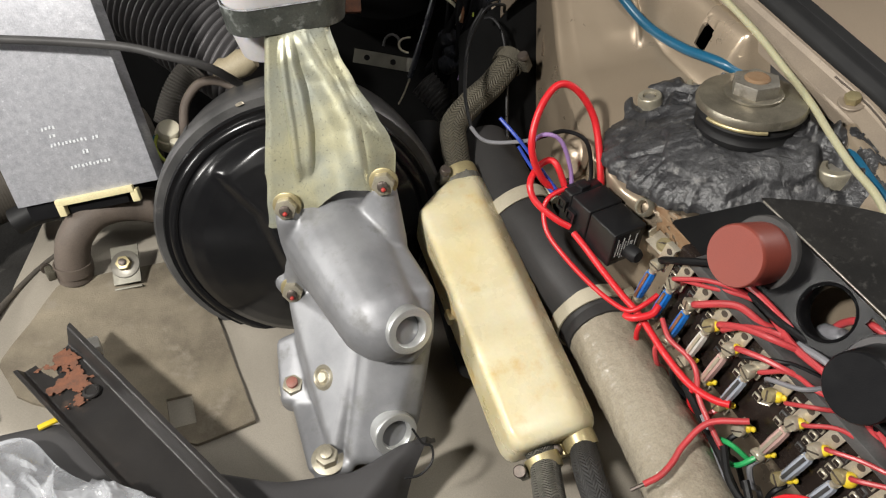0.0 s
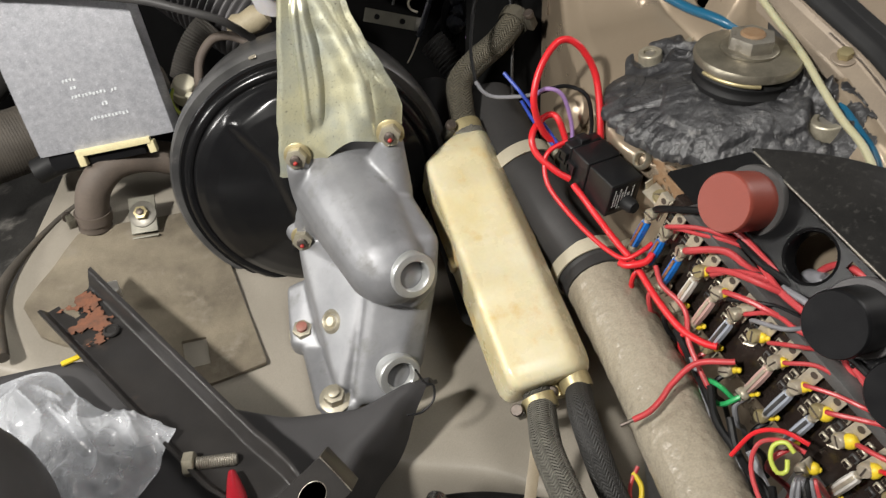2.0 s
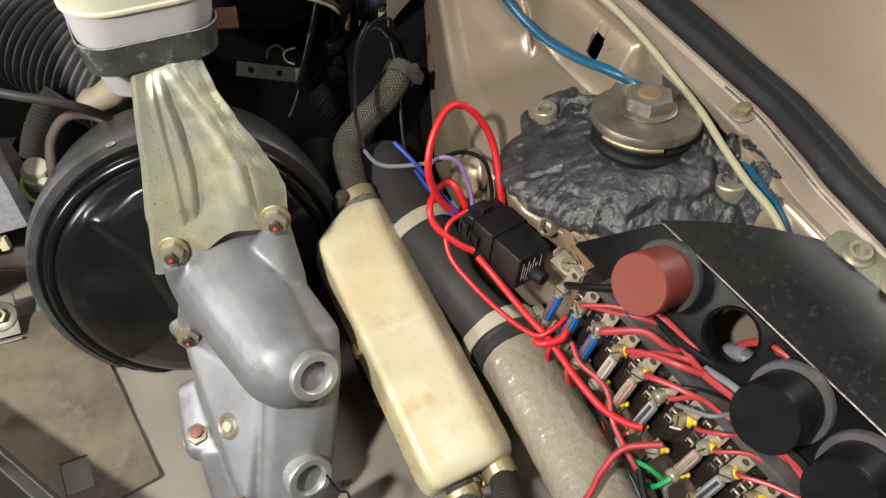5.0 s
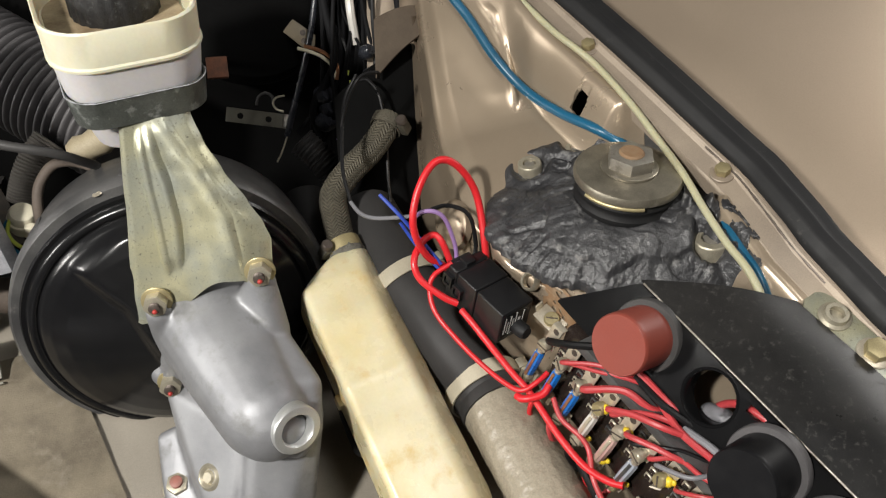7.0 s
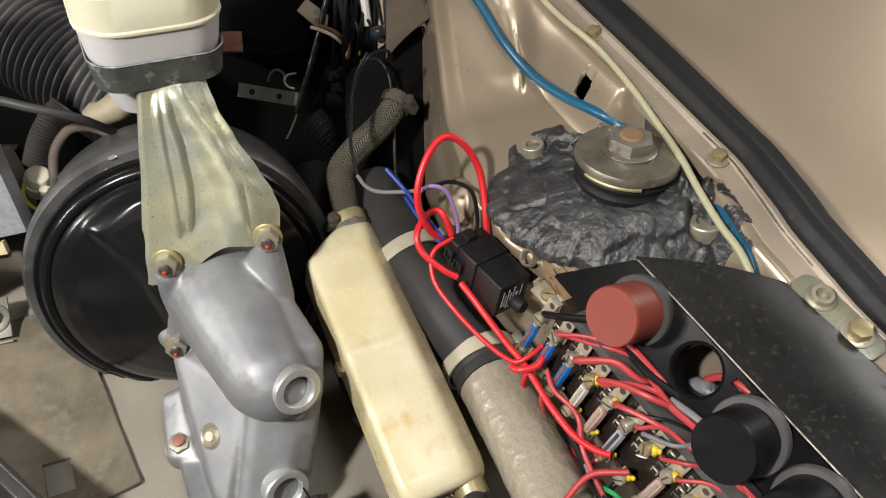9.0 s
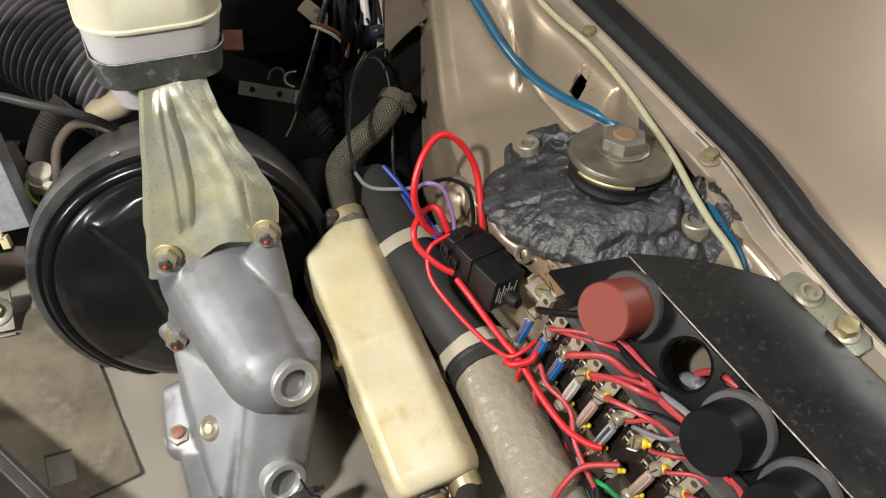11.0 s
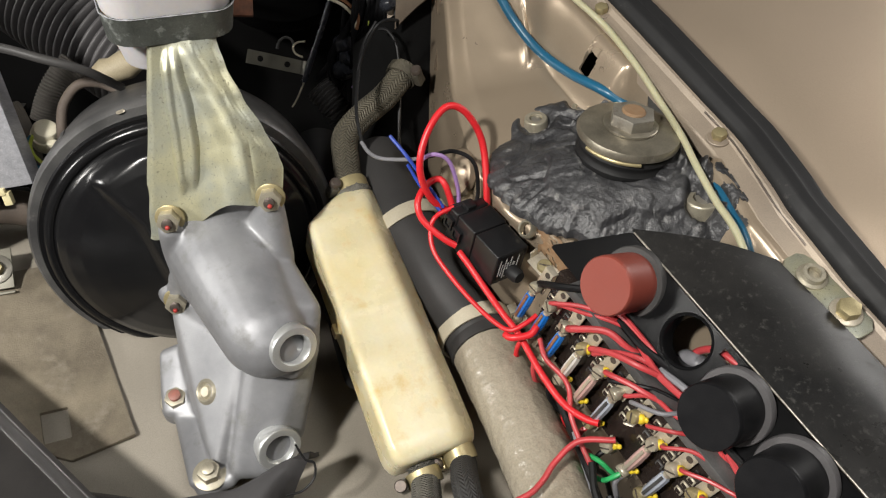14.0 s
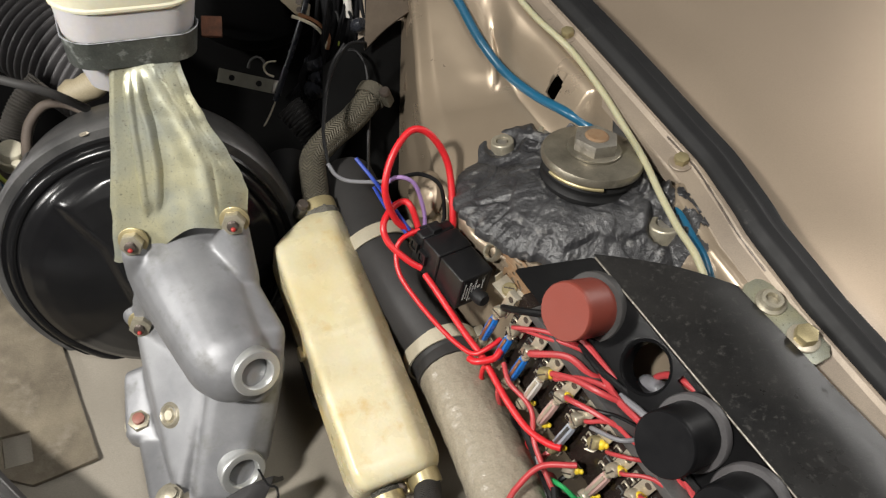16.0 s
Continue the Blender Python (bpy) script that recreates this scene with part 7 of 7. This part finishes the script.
wire("connector_wire", [(-0.2200, 0.5230, 0.9040), (-0.2255, 0.5195, 0.9035), (-0.2285, 0.5160, 0.8960), (-0.2265, 0.5140, 0.8880), (-0.222, 0.515, 0.880)], 0.0014, "w_lime", "thin yellow-green wire at the ivory connector", "wire")

solid("cloth_tube", sweep([(-0.236, 0.572, 0.880), (-0.230, 0.580, 0.896), (-0.222, 0.590, 0.909), (-0.212, 0.600, 0.918)], lambda s, L: 0.0125 + 0.0005 * math.sin(s * 2 * math.pi / 0.0026), 28, 0.0007), "cloth", "grey cloth-taped loom behind the servo", "loom", sharp=80)
solid("beige_stopper", put(lathe([(0, -0.016), (0.008, -0.015), (0.011, -0.006), (0.0095, 0.004), (0.0115, 0.010), (0.009, 0.017), (0, 0.018)], 28), axes((-0.160, 0.545, 0.950), (-0.75, -0.15, -0.35))), "beige", "beige plastic stopper under the reservoir", "stopper")
wire("black_hose", [(-0.200, 0.507, 0.905), (-0.199, 0.510, 0.920), (-0.197, 0.520, 0.933), (-0.187, 0.528, 0.944), (-0.173, 0.528, 0.947), (-0.157, 0.524, 0.944)], 0.0036, "brown_hose", "thin brown-black hose curving under the reservoir", "hose", "", 14)

# ================================================================ dark back of the bay
bk = thing("perforated_strip", Matrix.Translation((-0.05, 0.655, 0.87)), "flat zinc strip with two holes on the bulkhead", "strip")
km = axes((-0.056, 0.6585, 0.8935), (0.1, -0.85, 0.5), (0.95, 0.1, -0.25))
for x0 in (-0.015, 0.0095):
    part("strip_piece", put(plate_with_hole(box_reach(0.0245, 0.0125), (0, 0), 0.0027, 0.0027, 0.0014, 40), km @ Matrix.Translation((x0, 0, 0))), "dark_zinc", bk)
part("fold", put(box(0.0095, 0.0128, 0.0014, 0.0004), km @ pose(0.0262, 0, 0.0022, 0, -30, 0)), "dull_zinc", bk, "bright folded end")
wire("bowden_cable", [(0.0058, 0.6955, 1.0151), (0.0010, 0.6800, 0.9880), (-0.0056, 0.6640, 0.9620), (-0.0150, 0.6520, 0.9330), (-0.0250, 0.6420, 0.9040), (-0.0302, 0.6380, 0.8870)], 0.0027, "boot", "black sheathed cable with a bare wire tip", "cable", "", 12)
wire("cable_tip", [(-0.0302, 0.6380, 0.8870), (-0.0370, 0.6380, 0.8690), (-0.0418, 0.6380, 0.8594)], 0.0008, "contact", "bare bright wire tip of the black cable", "wire")
for k in range(9):
    rnd = random.Random(200 + k)
    x0 = 0.012 + 0.005 * k
    wire("loom_branch", [(x0 + rnd.uniform(-0.006, 0.006), 0.74, 1.06), (x0 + rnd.uniform(-0.008, 0.008), 0.69, 1.0), (x0 + rnd.uniform(-0.01, 0.01), 0.66, 0.95), (x0 - 0.01 + rnd.uniform(-0.01, 0.01), 0.65, 0.90), (x0 - 0.015, 0.66, 0.84)], rnd.uniform(0.002, 0.0045), "loom_black", "black loom wire hanging before the bulkhead", "wire", "bulkhead loom", 10)
wire("cream_wire", [(-0.0150, 0.6514, 0.9640), (-0.0059, 0.6507, 0.9614), (0.0042, 0.6488, 0.9573), (0.0124, 0.6454, 0.9508), (0.0145, 0.6423, 0.9452), (0.0110, 0.6384, 0.9384)], 0.0015, "white_plastic", "cream insulated wire bent in a hook at the bulkhead", "wire")
wire("copper_wire", [(-0.0094, 0.6525, 0.9655), (0.0020, 0.6513, 0.9621), (0.0107, 0.6488, 0.9573), (0.0170, 0.6450, 0.9500), (0.0160, 0.6400, 0.9400)], 0.0015, "copper", "copper-coloured wire hook at the bulkhead", "wire")
wire("copper_wire", [(-0.0057, 0.6424, 0.9092), (-0.0020, 0.6389, 0.9034), (0.0041, 0.6350, 0.8972)], 0.0018, "copper", "short copper-coloured wire at the bulkhead", "wire")
wire("white_wire", [(0.030, 0.675, 1.00), (0.031, 0.665, 0.985), (0.034, 0.660, 0.962)], 0.0036, "fuse_white", "short white sleeve in the black loom", "wire")
for bx_, by_, bz_, rr in ((0.0010, 0.6440, 0.9220, 1.0), (0.0040, 0.6390, 0.9110, 0.9), (0.0015, 0.6350, 0.9010, 1.05), (0.0382, 0.6420, 0.9620, 0.7), (0.0395, 0.6340, 0.9460, 0.6)):
    solid("loom_grommet", put(lathe([(0, 0), (0.006 * rr, 0), (0.0085 * rr, 0.003), (0.0085 * rr, 0.010), (0.0055 * rr, 0.014), (0, 0.014)], 24), axes((bx_, by_, bz_), (0.5, -0.6, 0.6))), "boot", "glossy blue-black rubber boot in the loom", "boot", "loom boots")
wire("violet_wire", [(0.0441, 0.6280, 0.9490), (0.0353, 0.6230, 0.9390), (0.0248, 0.6150, 0.9250), (0.0167, 0.6080, 0.9130), (0.0137, 0.6020, 0.9050)], 0.0013, "w_violet", "thin violet wire in the black loom", "wire")
for k, c in enumerate(((0.0256, 0.6260, 0.9540), (0.0266, 0.6230, 0.9470), (0.0280, 0.6200, 0.9390), (0.0287, 0.6170, 0.9340))):
    solid("yellow_mark", put(box(0.0012, 0.0012, 0.0040, 0.0004), axes(c, (0.1, 0.3, 0.9))), "w_lime", "small yellow print mark on a black loom wire", "mark", "loom marks")
tag2 = thing("cream_bracket", Matrix.Translation((-0.012, 0.678, 0.96)), "small cream-painted bracket with dark holes on the bulkhead", "bracket")
tm2 = axes((-0.0122, 0.6771, 0.9623), (0.1, -0.75, 0.65), (0.45, 0.3, -0.80)) @ Matrix.Diagonal((0.8, 0.85, 1, 1))
part("plate", put(prism([(-0.017, -0.008), (0.012, -0.009), (0.018, 0.0), (0.012, 0.009), (-0.017, 0.008)], 0.0016, 0.0005), tm2), "old_tape", tag2)
for hx, hy in ((0.0, 0.003), (0.006, -0.003), (0.009, 0.004)):
    part("hole", put(lathe([(0, 0.0017), (0.0030, 0.0017), (0.0030, 0.0020), (0, 0.0020)], 16), tm2 @ Matrix.Translation((hx, hy, 0))), "stud", tag2)
cl = thing("spring_clip", Matrix.Translation((-0.045, 0.66, 0.91)), "small grey wire spring clip", "clip")
part("ring", sweep([(-0.0538, 0.6450, 0.9150), (-0.0518, 0.6480, 0.9210), (-0.0458, 0.6500, 0.9240), (-0.0399, 0.6480, 0.9210), (-0.0395, 0.6450, 0.9140)], 0.0012, 10), "corr", cl)
part("prongs", sweep([(-0.0290, 0.6440, 0.9240), (-0.0363, 0.6430, 0.9230), (-0.0395, 0.6410, 0.9190), (-0.0370, 0.6390, 0.9140), (-0.0309, 0.6380, 0.9120)], 0.0009, 10), "contact", cl, "bright bent wire")
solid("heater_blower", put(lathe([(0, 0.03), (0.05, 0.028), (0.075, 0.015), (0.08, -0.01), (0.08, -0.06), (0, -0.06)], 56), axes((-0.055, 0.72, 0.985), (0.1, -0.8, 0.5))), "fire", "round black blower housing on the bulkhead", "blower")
solid("cloth_tube", sweep([(-0.018, 0.628, 0.888), (-0.0058, 0.620, 0.878), (0.0060, 0.612, 0.866), (0.015, 0.606, 0.852)], lambda s, L: 0.0125 + 0.0010 * math.sin(s * 2 * math.pi / 0.0036), 28, 0.001), "corr", "ribbed dark duct between servo and fender", "duct", sharp=70)
solid("fender_gusset", sheet(lambda u, v: (0.046 + 0.052 * u - 0.004 * v + 0.012 * v * u, 0.690 - 0.050 * v - 0.03 * u * v, 0.996 - 0.012 * u - 0.050 * v - 0.03 * u * v + 0.008 * math.sin(u * 3.1)), 24, 30, 0.003), "rail", "champagne-painted gusset at the fender edge", "body panel", sharp=60)
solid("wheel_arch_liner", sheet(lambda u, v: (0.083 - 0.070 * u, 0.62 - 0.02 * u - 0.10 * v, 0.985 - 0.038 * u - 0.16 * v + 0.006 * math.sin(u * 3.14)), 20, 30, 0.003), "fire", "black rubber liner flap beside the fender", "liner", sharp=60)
# the brown of this plate stands for shade on a tan panel
gus = thing("gusset_plate", Matrix.Translation((0.06, 0.606, 0.98)), "gusset plate with a folded strip between bulkhead and fender, browned for shade", "body panel")
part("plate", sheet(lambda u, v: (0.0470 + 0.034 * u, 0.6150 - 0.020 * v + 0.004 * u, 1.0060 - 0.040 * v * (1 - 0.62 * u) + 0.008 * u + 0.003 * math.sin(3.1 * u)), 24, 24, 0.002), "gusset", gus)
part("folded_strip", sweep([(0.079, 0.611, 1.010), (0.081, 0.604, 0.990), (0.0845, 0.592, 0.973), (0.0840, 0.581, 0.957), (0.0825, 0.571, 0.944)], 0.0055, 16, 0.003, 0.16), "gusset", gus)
gr = thing("fender_grommet", Matrix.Translation((0.145, 0.39, 0.93)), "metal grommet in the inner fender beside the relay", "grommet")
part("ring", put(lathe([(0.0075, 0), (0.011, 0), (0.011, 0.003), (0.009, 0.005), (0.0075, 0.004), (0.0075, 0)], 28), axes((0.133, 0.398, 0.928), (-0.75, -0.35, 0.55)) @ Matrix.Diagonal((0.6, 0.6, 1, 1))), "nut", gr)
solid("rubber_bung", put(lathe([(0.0, 0.006), (0.012, 0.005), (0.017, 0.002), (0.018, -0.003), (0, -0.003)], 36), axes((0.090, 0.462, 0.925), (-0.85, -0.4, 0.35))), "tan", "painted round bung in the inner fender", "bung")

for k in range(10):
    rnd = random.Random(900 + k)
    x0 = 0.000 + 0.0070 * k
    y0 = 0.645 + rnd.uniform(-0.012, 0.012)
    wire("loom_branch", [(x0 + rnd.uniform(-0.01, 0.01), y0 + 0.07, 1.05), (x0 + rnd.uniform(-0.012, 0.012), y0 + 0.03, 0.995 + rnd.uniform(-0.01, 0.01)), (x0 + rnd.uniform(-0.014, 0.014), y0, 0.955), (x0 - 0.006 + rnd.uniform(-0.014, 0.014), y0 - 0.006, 0.915), (x0 - 0.012 + rnd.uniform(-0.01, 0.01), y0 + 0.006, 0.875)], rnd.uniform(0.0012, 0.0034), ("loom_black", "loom_black", "w_black", "loom_black")[k % 4], "loom wire hanging before the bulkhead", "wire", "bulkhead loom", 10)
tag = thing("brown_tag", Matrix.Translation((-0.075, 0.607, 0.973)), "small rusty brown bracket end on the blower housing", "bracket")
part("plate", put(box(0.016, 0.004, 0.017, 0.0008), axes((-0.075, 0.607, 0.973), (0.1, -0.6, 0.75), (1, 0.1, 0)) @ pose(0, 0, 0, 90)), "rust", tag)
part("arm", sweep([(-0.075, 0.609, 0.972), (-0.080, 0.640, 0.957), (-0.086, 0.690, 0.935)], 0.003, 8), "rust", tag)
wire("black_wire", [(0.033, 0.590, 0.968), (0.040, 0.589, 0.968), (0.048, 0.581, 0.958), (0.051, 0.559, 0.935), (0.051, 0.536, 0.909), (0.052, 0.518, 0.889), (0.049, 0.504, 0.873)], 0.0014, "w_black", "thin black wire hanging before the hose", "wire", "", 8)
solid("rail_seam", sweep([(rail_x(y) + 0.0098, y, rail_z(y) + 0.0036) for y in (0.425, 0.40, 0.375, 0.35, 0.325)], lambda s, L: 0.0007 + 0.0004 * noise.noise(Vector((s * 120, 0, 1))), 6, 0.003), "stud", "dark open seam along the fender rail", "seam")

box_pts = [(-0.554, 0.617, 0.816), (-0.508, 0.615, 0.812), (-0.475, 0.631, 0.822), (-0.449, 0.653, 0.839), (-0.557, 0.664, 0.857), (-0.478, 0.67, 0.856)]
solid("air_box", hull(*[(x, y, z, 0.02) for x, y, z in box_pts]), "undercoat", "dusty black air box beside the control unit", "air box")

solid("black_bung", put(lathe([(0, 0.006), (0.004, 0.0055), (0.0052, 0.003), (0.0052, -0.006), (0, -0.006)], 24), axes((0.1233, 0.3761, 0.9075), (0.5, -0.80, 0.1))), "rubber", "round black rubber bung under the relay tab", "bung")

# black hose end in the shade under the bottle
solid("rubber_hose", sweep([(-0.016, 0.560, 0.880), (-0.003, 0.473, 0.845), (0.006, 0.438, 0.828), (0.014, 0.417, 0.815), (0.022, 0.391, 0.803), (0.031, 0.368, 0.790)], lambda s, L: 0.017 * math.sqrt(max(0.02, 1 - max(0.0, 1 - (L - s) / 0.012) ** 2)), 24, 0.003), "rubber", "black rubber hose end in the shade under the bottle", "hose")

# added black tube that stands for the dark gap between pan and pipe
solid("pan_gap_strip", sweep([(-0.060, 0.200, 0.765), (-0.0334, 0.2149, 0.770), (-0.0110, 0.2256, 0.770), (0.0197, 0.2311, 0.770), (0.0466, 0.2304, 0.770), (0.0693, 0.2262, 0.770), (0.0875, 0.2161, 0.770), (0.11, 0.20, 0.765)], 0.0065, 16), "rubber", "black strip standing for the dark gap before the pan's front edge", "seal")
wire("thin_hoop", [(-0.020, 0.300, 0.822), (-0.0129, 0.2870, 0.8250), (-0.0072, 0.2849, 0.8248), (-0.0070, 0.2778, 0.8184), (-0.0145, 0.2714, 0.8137), (-0.0241, 0.2691, 0.8132)], 0.0008, "w_black", "thin black wire hoop at the tip of the shroud", "wire")
